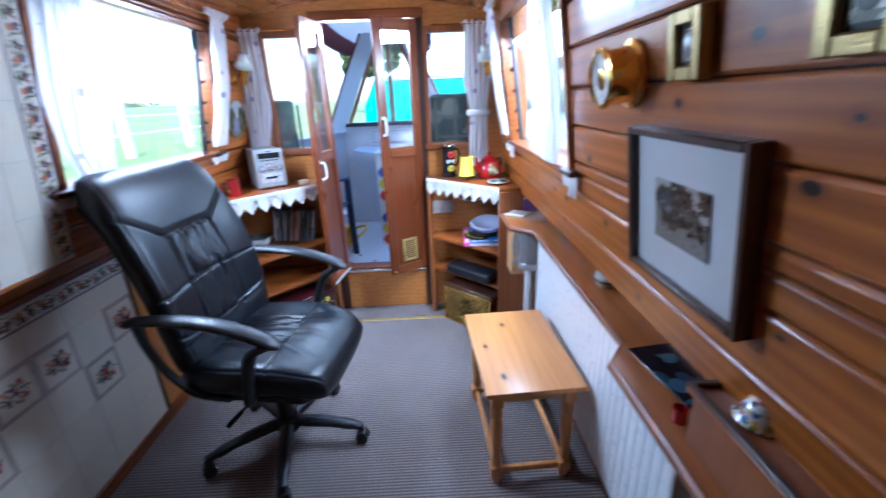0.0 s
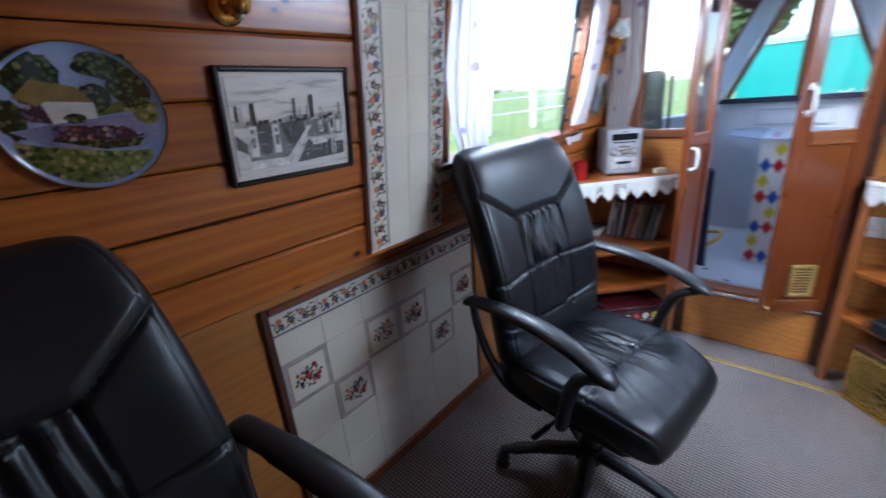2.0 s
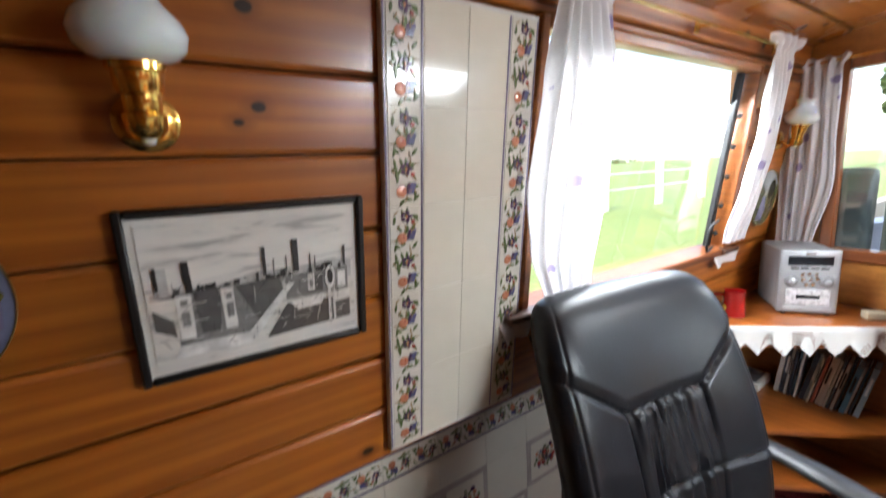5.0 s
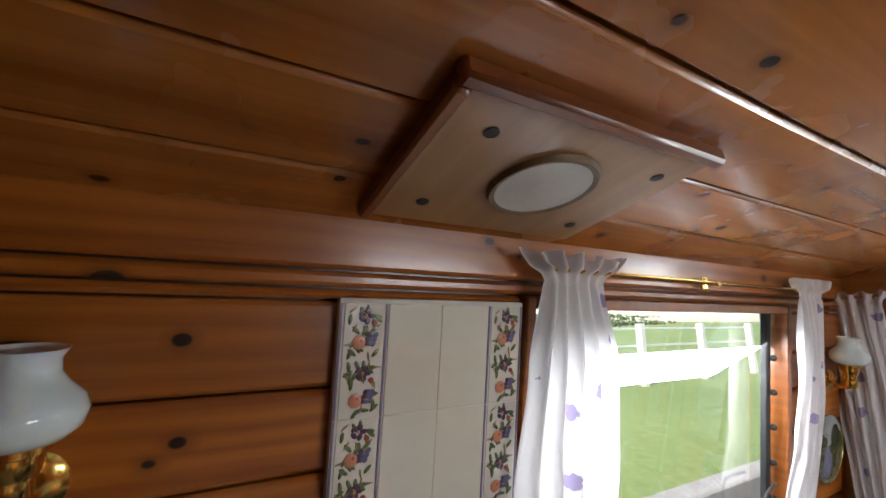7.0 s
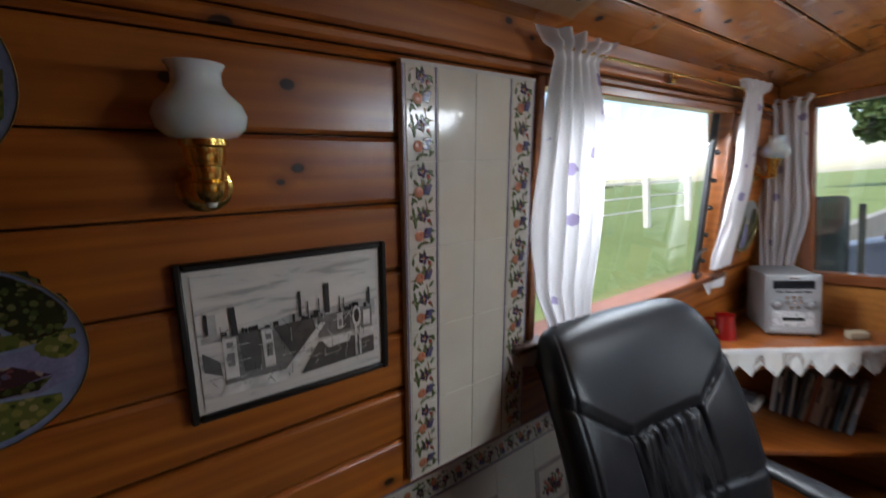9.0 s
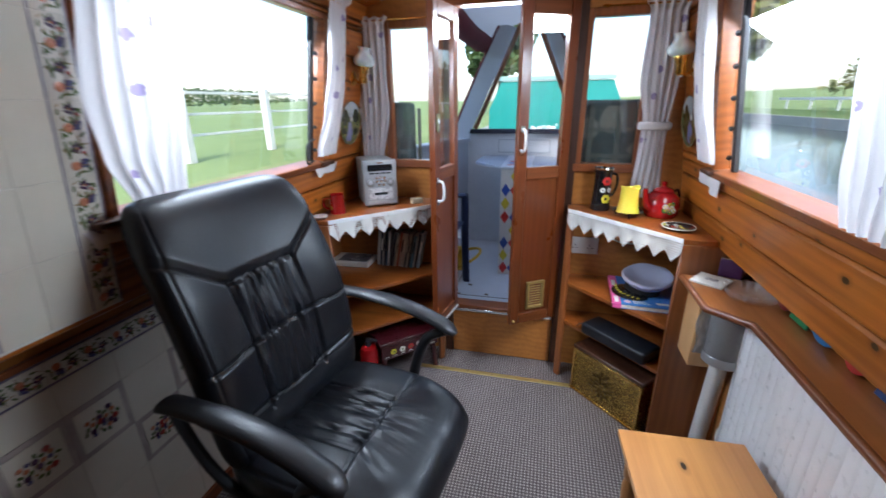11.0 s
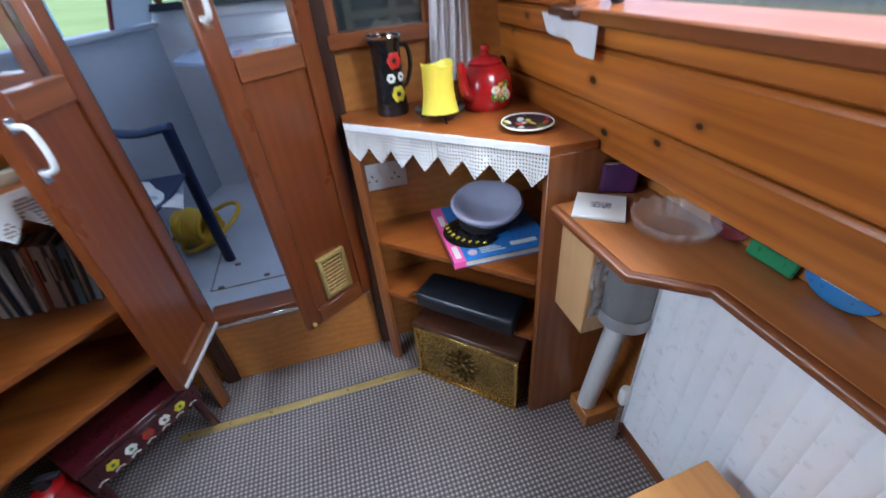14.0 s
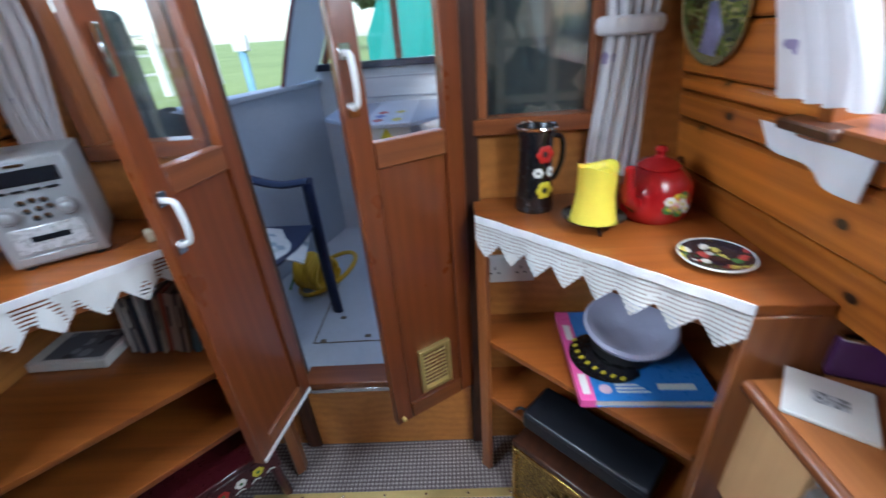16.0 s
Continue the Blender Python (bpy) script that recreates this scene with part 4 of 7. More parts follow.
lp = thing("hull_tile_panel", "low cream tile panel with fruit picture tiles and fruit border", "tile panel", pose(XLL, -1.755, 0.058, 0, 0, 90))
NC = 6
LH = 0.770
part("backing", box(0, NC * T, -0.006, -0.0005, 0, LH), M_grout, lp)
part("side_strip", box(-0.022, -0.001, -0.016, -0.0005, -0.002, LH + 0.018, 0.003), M_dark, lp)
part("side_strip", box(NC * T + 0.001, NC * T + 0.02, -0.016, -0.0005, -0.002, LH + 0.018, 0.003), M_dark, lp)
part("top_strip", box(0, NC * T, -0.016, -0.0005, LH + 0.0005, LH + 0.018, 0.003), M_trim_x, lp)
full, cut, low5, brd = tile_mesh("tile", T, T, M_white_tile), tile_mesh("tile", T, 0.092, M_white_tile), tile_mesh("tile", T, 0.154, M_white_tile), tile_mesh("tile", T, 0.060, M_border)
blin = tile_mesh("tile", T, 0.004, M_line)
deco, inner = tile_mesh("tile", T, T, M_deco), tile_mesh("tile", 0.122, 0.122, M_white_tile, 0.0015)
FRUIT = [mesh_of("fruit", lathe([(0, 0.0012), (0.0075 - 0.0007 * i, 0.0010), (0.0088 - 0.0007 * i, 0)], 10, Matrix.Rotation(radians(90), 4, "X") @ Matrix.Diagonal((1.0, 0.6 if i in (2, 5) else 1.0, 1, 1))), fm) for i, fm in enumerate(M_fruit)]
fruit_rng = random.Random(8)
DECO = {(0, 1), (2, 1), (3, 1), (5, 1), (1, 2), (4, 2)}
for c in range(NC):
    x = (c + 0.5) * T
    top = LH
    add_piece("tile", blin, lp, x, top - 0.003, -0.0065)
    add_piece("tile", brd, lp, x, top - 0.036, -0.0065)
    for me, lift in SPRAY_FLAT:
        tagged(add_piece("fruit_spray", me, lp, x, top - 0.036, -0.0125 - lift + 0.0008), kind="stuff")
    add_piece("tile", blin, lp, x, top - 0.069, -0.0065)
    add_piece("tile", cut, lp, x, top - 0.072 - 0.046, -0.0065)
    for r in range(1, 5):
        z = top - 0.164 - (r - 0.5) * T
        if (c, r) in DECO:
            add_piece("tile", deco, lp, x, z, -0.0065)
            add_piece("tile_inset", inner, lp, x, z, -0.0127)
            for q in range(26):
                a, rr = q * 2.4, 0.0085 * math.sqrt(q)
                fo = add_piece("fruit", FRUIT[(2 if q > 14 and q % 2 else q * 5 + fruit_rng.randrange(2)) % 6], lp, x + rr * 1.1 * math.cos(a), z + rr * 0.85 * math.sin(a), -0.0142 - 0.00012 * (26 - q))
                fo.rotation_euler = (0, fruit_rng.uniform(0, 3), 0)
        else:
            add_piece("tile", full, lp, x, z, -0.0065)

# ---- pictures ----
def landscape(nm, sky_c, leaf, path, axis=1, size=1.0, top=0.036, dark=(0.010, 0.016, 0.006), gold=(0.34, 0.26, 0.05)):
    """A small painted or printed view: sky over dark trees over a light foreground."""
    m, n, l, s = nodes_of(nm)
    tc = n.new("ShaderNodeTexCoord")
    sep = n.new("ShaderNodeSeparateXYZ")
    l.new(tc.outputs["Object"], sep.inputs[0])
    n1, n2 = noise_tex(n, l, tc.outputs["Object"], 26.0 * size, 5.0, 0.65), noise_tex(n, l, tc.outputs["Object"], 75.0 * size, 6.0, 0.75)
    trees = ramp(n, l, n2, [(0.36, dark), (0.50, leaf), (0.60, tuple(c * 1.8 for c in leaf)), (0.70, gold)])
    ground = ramp(n, l, n2, [(0.32, dark), (0.46, path), (0.58, tuple(c * 0.5 for c in path)), (0.68, tuple(min(0.7, c * 1.7) for c in path))])
    hgt = math_node(n, l, "MULTIPLY_ADD", math_node(n, l, "SUBTRACT", n1, 0.5), 0.22 / size, sep.outputs[axis])
    col = mixed(n, l, math_node(n, l, "GREATER_THAN", hgt, top), trees, sky_c)
    col = mixed(n, l, math_node(n, l, "LESS_THAN", hgt, -0.02), col, ground)
    l.new(col, s.inputs["Base Color"])
    s.inputs["Roughness"].default_value, s.inputs["Coat Weight"].default_value = 0.14, 0.7
    return m


def ink_material():
    """Pale paper with streaks of grey wash for the sky."""
    m, n, l, s = nodes_of("ink_wash_paper")
    tc = n.new("ShaderNodeTexCoord")
    mp = n.new("ShaderNodeMapping")
    mp.inputs["Scale"].default_value = (9, 1, 60)
    l.new(tc.outputs["Object"], mp.inputs["Vector"])
    wash = noise_tex(n, l, mp.outputs[0], 1.0, 4.0, 0.6, 0.6)
    l.new(ramp(n, l, wash, [(0.36, (0.42, 0.42, 0.40)), (0.45, (0.68, 0.67, 0.63)), (0.6, (0.76, 0.74, 0.69))]), s.inputs["Base Color"])
    s.inputs["Roughness"].default_value = 0.3
    s.inputs["Coat Weight"].default_value = 0.8
    s.inputs["Coat Roughness"].default_value = 0.04
    return m


def framed(nm, w, h, fw, depth, m, mat_frame, mat_art, label, mount=0.0, mat_mount=None):
    t = thing(nm, label, "picture", m)
    fr = [box(-w / 2, -w / 2 + fw, -depth, -0.0005, -h / 2, h / 2, 0.0025), box(w / 2 - fw, w / 2, -depth, -0.0005, -h / 2, h / 2, 0.0025),
          box(-w / 2 + fw + 0.0003, w / 2 - fw - 0.0003, -depth, -0.0005, -h / 2, -h / 2 + fw, 0.0025), box(-w / 2 + fw + 0.0003, w / 2 - fw - 0.0003, -depth, -0.0005, h / 2 - fw, h / 2, 0.0025)]
    part("frame", joined(*fr), mat_frame, t)
    part("mount", box(-w / 2 + fw - 0.002, w / 2 - fw + 0.002, -depth * 0.5, -depth * 0.5 + 0.003, -h / 2 + fw - 0.002, h / 2 - fw + 0.002), mat_mount or M_paper, t)
    aw, ah = w / 2 - fw - mount, h / 2 - fw - mount
    part("print", box(-aw, aw, -depth * 0.5 - 0.002, -depth * 0.5 - 0.0005, -ah, ah), mat_art, t)
    return t


M_ink = ink_material()
pic = framed("framed_drawing", 0.300, 0.226, 0.010, 0.016, on_wall(-1, -1.678, 1.321, 0.0, 0.6), M_blackframe, M_ink, "ink drawing of moored canal boats in a thin black frame", 0.008)
INK = [plain(nm, (c, c, c * 0.97), 0.35, var=0.35, scale=160, coat=0.6) for nm, c in (("black_ink", 0.02), ("dark_wash", 0.09), ("mid_wash", 0.22), ("light_wash", 0.44), ("bare_paper", 0.74))]


def drawn(nm, tone, lift, *polys):
    """Flat drawn shapes of one tone on the paper, each a part; fine pen lines stay together."""
    lines = nm.endswith("lines")
    for k, p in enumerate([polys] if lines else [[p] for p in polys]):
        ob = part(nm, joined(*[prism(q, 0, 0.0003) for q in p]), INK[tone], pic)
        ob.matrix_basis = pose(0, -0.0101 - 0.00035 * lift, 0, 90, 0, 0)
        if lines:
            tagged(ob, kind="stuff")


def bar(x, z, w, h, skew=0.0):
    return [(x - w / 2, z), (x + w / 2, z), (x + w / 2 + skew, z + h), (x - w / 2 + skew, z + h)]


ink_rng = random.Random(4)
drawn("drawn_hill", 3, 0, [(-0.128, 0.0), (0.128, -0.01), (0.128, 0.016), (0.10, 0.022), (0.05, 0.017), (-0.01, 0.019), (-0.06, 0.006), (-0.128, 0.008)])
drawn("drawn_boat", 2, 1, [(-0.105, -0.072), (-0.02, -0.075), (0.03, 0.005), (-0.10, 0.004)], [(0.03, -0.03), (0.122, -0.03), (0.122, 0.008), (0.03, 0.006)])
drawn("drawn_water", 1, 2, [(0.0, -0.082), (0.124, -0.076), (0.124, -0.042), (0.03, -0.036)], [(-0.128, -0.012), (-0.108, -0.03), (-0.106, -0.052), (-0.128, -0.04)])
drawn("drawn_cabin_side", 1, 3, [(-0.035, 0.004), (0.022, 0.008), (0.028, -0.018), (-0.006, -0.058)], [(-0.083, 0.006), (-0.052, 0.006), (-0.056, -0.054), (-0.078, -0.054)], [(0.062, 0.0), (0.083, 0.0), (0.083, -0.026), (0.060, -0.024)])
drawn("drawn_quay", 4, 4, [(-0.112, -0.082), (-0.02, -0.084), (0.042, -0.006), (0.034, -0.004), (-0.022, -0.066), (-0.105, -0.066)], [(0.034, -0.034), (0.085, -0.031), (0.080, -0.046), (0.045, -0.049)], [(0.096, -0.034), (0.124, -0.032), (0.124, -0.046), (0.10, -0.048)],
      bar(-0.094, -0.058, 0.017, 0.060), bar(-0.043, -0.055, 0.015, 0.058, -0.002), bar(0.066, -0.022, 0.010, 0.026), bar(0.112, -0.025, 0.012, 0.026))
drawn("drawn_door", 2, 5, bar(-0.094, -0.040, 0.009, 0.020), bar(-0.043, -0.038, 0.008, 0.020), bar(0.066, -0.018, 0.005, 0.012), bar(-0.094, -0.012, 0.008, 0.008), bar(-0.043, -0.012, 0.007, 0.008))
drawn("drawn_chimney", 0, 6, bar(-0.086, 0.004, 0.008, 0.042, -0.002), bar(0.004, 0.012, 0.0045, 0.040), bar(0.046, 0.010, 0.008, 0.048), bar(0.117, 0.010, 0.0035, 0.030), bar(-0.120, 0.012, 0.004, 0.030), bar(0.016, 0.012, 0.0016, 0.022), bar(0.033, 0.012, 0.0016, 0.024), bar(0.066, 0.012, 0.0018, 0.022), bar(0.073, 0.010, 0.0016, 0.020),
      *[bar(ink_rng.uniform(-0.11, 0.11), 0.006, ink_rng.uniform(0.003, 0.009), ink_rng.uniform(0.004, 0.013)) for _ in range(22)])
drawn("drawn_house", 3, 6, bar(-0.113, 0.006, 0.010, 0.034))
drawn("drawn_mooring_ring", 4, 7, [(0.094 + 0.0075 * math.cos(a), -0.006 + 0.018 * math.sin(a)) for a in [i * math.pi / 9 for i in range(18)]], bar(0.092, -0.075, 0.004, 0.055), bar(0.099, -0.075, 0.003, 0.055))
drawn("drawn_ring_hole", 0, 8, [(0.094 + 0.0045 * math.cos(a), -0.005 + 0.012 * math.sin(a)) for a in [i * math.pi / 9 for i in range(18)]])
strokes = []
for i in range(110):
    x, z, a, L_ = ink_rng.uniform(-0.12, 0.12), ink_rng.uniform(-0.078, 0.012), ink_rng.choice((0.0, 0.1, 0.85, 1.5, -1.0, 1.57)), ink_rng.uniform(0.006, 0.024)
    dx, dz, w_ = math.cos(a) * L_ / 2, math.sin(a) * L_ / 2, ink_rng.uniform(0.0003, 0.0008)
    strokes.append([(x - dx + dz / L_ * w_, z - dz - dx / L_ * w_), (x + dx + dz / L_ * w_, z + dz - dx / L_ * w_), (x + dx - dz / L_ * w_, z + dz + dx / L_ * w_), (x - dx - dz / L_ * w_, z - dz + dx / L_ * w_)])
drawn("drawn_lines", 0, 9, *strokes[:70])
drawn("drawn_white_lines", 4, 10, *strokes[70:])
M_sepia = landscape("old_river_photograph", (0.42, 0.40, 0.37), (0.075, 0.06, 0.045), (0.30, 0.27, 0.24), 2, 0.8, 0.05, (0.018, 0.014, 0.011), (0.25, 0.21, 0.17))
M_mount = plain("grey_white_mount", (0.56, 0.57, 0.58), 0.35, var=0.03, coat=0.7)
framed("framed_photograph", 0.330, 0.284, 0.014, 0.030, on_wall(1, -1.763, 1.172, 0.0), M_dark, M_sepia, "old river photograph, pale mount, in a deep dark wooden frame", 0.072, M_mount)
M_gilt = plain("gilt_frame", (0.36, 0.27, 0.11), 0.32, 0.7, var=0.3, scale=60, relief=0.4)
M_cameo = spots("silver_cameo", (0.06, 0.035, 0.03), [(0.55, 0.53, 0.5), (0.4, 0.38, 0.36)], 30, 0.4, 0.3, 0.4)
for y, z, w, h in ((-1.765, 1.436, 0.083, 0.098), (-2.028, 1.452, 0.088, 0.108)):
    fp = framed("small_gilt_picture", w, h, 0.021, 0.024, on_wall(1, y, z, 0.0), M_gilt, M_cameo, "small cameo picture in a moulded gilt frame", 0.006, M_black)
    part("oval", lathe([(0, 0.004), (0.013, 0.003), (0.018, 0)], 24, Matrix.Translation((0, -0.0142, 0)) @ Matrix.Rotation(radians(90), 4, "X") @ Matrix.Diagonal((0.75, 1, 1, 1))), M_silver, fp)

# brass barometer
ba = thing("brass_barometer", "round brass ship's barometer with a white dial on the plank wall", "barometer", on_wall(1, -1.562, 1.405, 0.0) @ Matrix.Rotation(radians(90), 4, "X") @ Matrix.Scale(0.79, 4))
part("case", lathe([(0, 0.0005), (0.078, 0.0005), (0.080, 0.010), (0.066, 0.016), (0.064, 0.070), (0.072, 0.074), (0.072, 0.084), (0.062, 0.088), (0.060, 0.078), (0, 0.078)], 40), M_brass, ba)
part("dial", lathe([(0, 0.080), (0.059, 0.080), (0.059, 0.0785)], 40), M_paper, ba, "white printed dial")
part("dial_centre", lathe([(0, 0.0815), (0.024, 0.0813), (0.026, 0.0802)], 24), M_brass, ba)
for a in (30, 200):
    part("needle", moved(box(-0.0015, 0.0015, -0.008, 0.045, 0.0825, 0.0835), Matrix.Rotation(radians(a), 4, "Z")), M_black, ba)
for i in range(24):
    part("mark", moved(box(-0.0009, 0.0009, 0.047, 0.055, 0.0802, 0.0808), Matrix.Rotation(radians(15 * i), 4, "Z")), M_black, ba)

# ---- brass wall lamps with opal shades ----
def wall_lamp():
    t = thing("wall_lamp", "brass wall lamp with a white opal glass shade", "lamp", None, group="brass wall lamps")
    rot = Matrix.Rotation(radians(90), 4, "X")
    part("wall_plate", lathe([(0, 0.0004), (0.040, 0.0004), (0.042, 0.006), (0.034, 0.012), (0.020, 0.015), (0, 0.016)], 32, rot @ Matrix.Translation((0, 0.0, 0))), M_brass, t)
    part("arm", tube(spline([(0, -0.012, 0.0), (0, -0.04, -0.018), (0, -0.062, -0.012), (0, -0.068, 0.012)], 6), 0.008, 12), M_brass, t)
    part("holder", lathe([(0, -0.030), (0.016, -0.030), (0.024, -0.02), (0.026, 0.0), (0.020, 0.003), (0.022, 0.006), (0.022, 0.024), (0.026, 0.026), (0.026, 0.030), (0.028, 0.033), (0.029, 0.052), (0.034, 0.055), (0.034, 0.066), (0.0, 0.066)], 28, Matrix.Translation((0, -0.068, 0.010))), M_brass, t)
    part("finial", lathe([(0, -0.040), (0.007, -0.038), (0.010, -0.030), (0, -0.030)], 14, Matrix.Translation((0, -0.068, 0.010))), M_opal, t, "white end cap")
    part("shade", lathe([(0.026, 0.062), (0.048, 0.068), (0.060, 0.080), (0.064, 0.098), (0.058, 0.114), (0.042, 0.130), (0.034, 0.142), (0.033, 0.158), (0.040, 0.170), (0.038, 0.170), (0.031, 0.158), (0.032, 0.142), (0.040, 0.128), (0.056, 0.112), (0.062, 0.098), (0.058, 0.082), (0.026, 0.066)], 36, Matrix.Translation((0, -0.068, 0.010))), M_opal, t)
    return t


lamp_1 = wall_lamp()
lamp_1.matrix_basis = on_wall(-1, -1.777, 1.530, 0.0) @ Matrix.Scale(0.77, 4)
copy_thing(lamp_1, on_wall(-1, 0.075, 1.505, 0.0))
copy_thing(lamp_1, on_wall(1, 0.075, 1.505, 0.0))

# ---- decorated wall plates ----
M_land2 = landscape("painted_river_scene", (0.40, 0.43, 0.44), (0.075, 0.09, 0.028), (0.20, 0.18, 0.09), 1, 1.0, 0.045)


M_platesky = plain("painted_blue_sky", (0.20, 0.25, 0.40), 0.10, var=0.35, scale=28, coat=0.8, relief=0.0)
M_plateleaf = spots("painted_dark_leaves", (0.018, 0.030, 0.012), [(0.045, 0.065, 0.022), (0.09, 0.11, 0.035), (0.02, 0.03, 0.02), (0.12, 0.12, 0.05)], 130, 0.6, 0.12, 0.8)
M_plategrass = spots("painted_bank", (0.11, 0.13, 0.03), [(0.20, 0.19, 0.05), (0.06, 0.09, 0.02), (0.28, 0.24, 0.10), (0.03, 0.05, 0.015)], 110, 0.6, 0.12, 0.8)
M_platewall = plain("painted_cottage_wall", (0.52, 0.50, 0.46), 0.12, var=0.3, scale=90, coat=0.8, relief=0.0)
M_platethatch = plain("painted_thatch", (0.22, 0.14, 0.03), 0.12, var=0.35, scale=90, coat=0.8, relief=0.0)
M_platewater = plain("painted_water", (0.20, 0.20, 0.34), 0.10, var=0.45, scale=60, coat=0.8, relief=0.0)
M_plateboat = spots("painted_boats", (0.05, 0.025, 0.035), [(0.20, 0.06, 0.06), (0.10, 0.09, 0.16), (0.30, 0.25, 0.22)], 120, 0.45, 0.12, 0.8)


def lump(cx, cz, rx, rz, seed, n=22):
    """A ragged painted outline."""
    rng = random.Random(seed)
    return [(cx + rx * math.cos(a) * rng.uniform(0.84, 1.08), cz + rz * math.sin(a) * rng.uniform(0.84, 1.08)) for a in [i * 2 * math.pi / n for i in range(n)]]


COTTAGE = (("painted_field", M_plategrass, ((0.86, 0.10), (0.10, 0.02), (0.05, 0.16), (0.55, 0.22), (0.86, 0.16))),
           ("painted_tree", M_plateleaf, lump(-0.42, 0.50, 0.30, 0.36, 1)), ("painted_tree", M_plateleaf, lump(-0.74, 0.04, 0.14, 0.26, 2)), ("painted_tree", M_plateleaf, lump(0.16, 0.26, 0.19, 0.19, 3)),
           ("painted_tree", M_plateleaf, lump(0.36, 0.66, 0.36, 0.18, 4)), ("painted_tree", M_plateleaf, lump(0.58, 0.38, 0.27, 0.26, 5)),
           ("painted_wall", M_platewall, ((-0.42, 0.24), (0.12, 0.20), (0.12, 0.00), (-0.36, -0.04))), ("painted_wall", M_plateboat, ((-0.62, 0.16), (-0.42, 0.26), (-0.36, -0.04), (-0.58, 0.0))),
           ("painted_roof", M_platethatch, ((-0.66, 0.30), (-0.44, 0.50), (-0.02, 0.40), (0.12, 0.20), (-0.36, 0.24), (-0.46, 0.18))),
           ("painted_river", M_platewater, ((-0.80, -0.10), (-0.40, -0.05), (0.40, 0.02), (0.84, -0.04), (0.80, -0.34), (0.50, -0.46), (-0.40, -0.36))),
           ("painted_bush", M_plategrass, lump(0.70, 0.0, 0.16, 0.13, 6)), ("painted_bush", M_plateleaf, lump(-0.12, 0.01, 0.12, 0.07, 7)),
           ("painted_boat", M_plateboat, ((-0.40, -0.06), (0.36, -0.12), (0.62, -0.28), (0.30, -0.34), (-0.42, -0.26))), ("painted_boat", M_plateleaf, ((-0.46, -0.24), (0.30, -0.33), (0.62, -0.30), (0.50, -0.42), (0.10, -0.42))),
           ("painted_bank", M_plategrass, [(-0.80, -0.22), (-0.50, -0.32), (0.20, -0.46), (0.66, -0.50)] + [(0.88 * math.cos(radians(a)), 0.88 * math.sin(radians(a))) for a in range(318, 198, -10)]))
RIVER = (("painted_field", M_plategrass, ((-0.86, 0.10), (0.86, 0.05), (0.80, -0.36), (0.40, -0.77), (-0.40, -0.77), (-0.80, -0.36))), ("painted_tree", M_plateleaf, lump(-0.46, 0.28, 0.24, 0.34, 11)), ("painted_tree", M_plateleaf, lump(0.52, 0.30, 0.28, 0.32, 12)),
         ("painted_river", M_platewater, ((-0.12, 0.06), (0.10, 0.06), (0.30, -0.40), (0.10, -0.80), (-0.36, -0.74), (-0.20, -0.30))), ("painted_bush", M_plateleaf, lump(-0.55, -0.30, 0.22, 0.16, 13)), ("painted_bush", M_plateleaf, lump(0.52, -0.38, 0.22, 0.18, 14)), ("painted_wall", M_platewall, ((0.02, 0.24), (0.24, 0.26), (0.24, 0.08), (0.02, 0.06))))


def wall_plate(m, r, mat, view, label, oval=1.0):
    t = thing("wall_plate", label, "plate", m @ Matrix.Rotation(radians(90), 4, "X") @ Matrix.Diagonal((oval, 1, 1, 1)))
    part("dish", lathe([(0, 0.010), (r * 0.94, 0.010), (r * 0.98, 0.0125), (r, 0.0135), (r, 0.0115), (r * 0.80, 0.006), (r * 0.6, 0.0005), (0, 0.0005)], 64), mat, t)
    part("rim", lathe([(r * 0.988, 0.0132), (r, 0.0148), (r * 1.006, 0.0130), (r, 0.0110)], 64), M_gilt, t, "thin gilt rim")
    for i, (nm, mt, poly) in enumerate(view):
        part(nm, prism([(x * r * 1.06, y * r * 1.06) for x, y in poly], 0.0101, 0.0103 + 0.00008 * i), mt, t)
    return t


wall_plate(on_wall(-1, -2.022, 1.360, 0.0), 0.106, M_platesky, COTTAGE, "decorated china plate painted with a thatched cottage by a river")
wall_plate(on_wall(-1, -2.035, 1.645, 0.0), 0.106, M_platesky, RIVER, "decorated china plate painted with trees and a river")
wall_plate(on_wall(-1, 0.040, 1.305, 0.0), 0.101, M_land2, RIVER, "round china plate painted with a pale river scene", 1.05)
wall_plate(on_wall(1, 0.080, 1.308, 0.0), 0.101, M_land2, RIVER, "round china plate painted with a green river scene", 1.05)

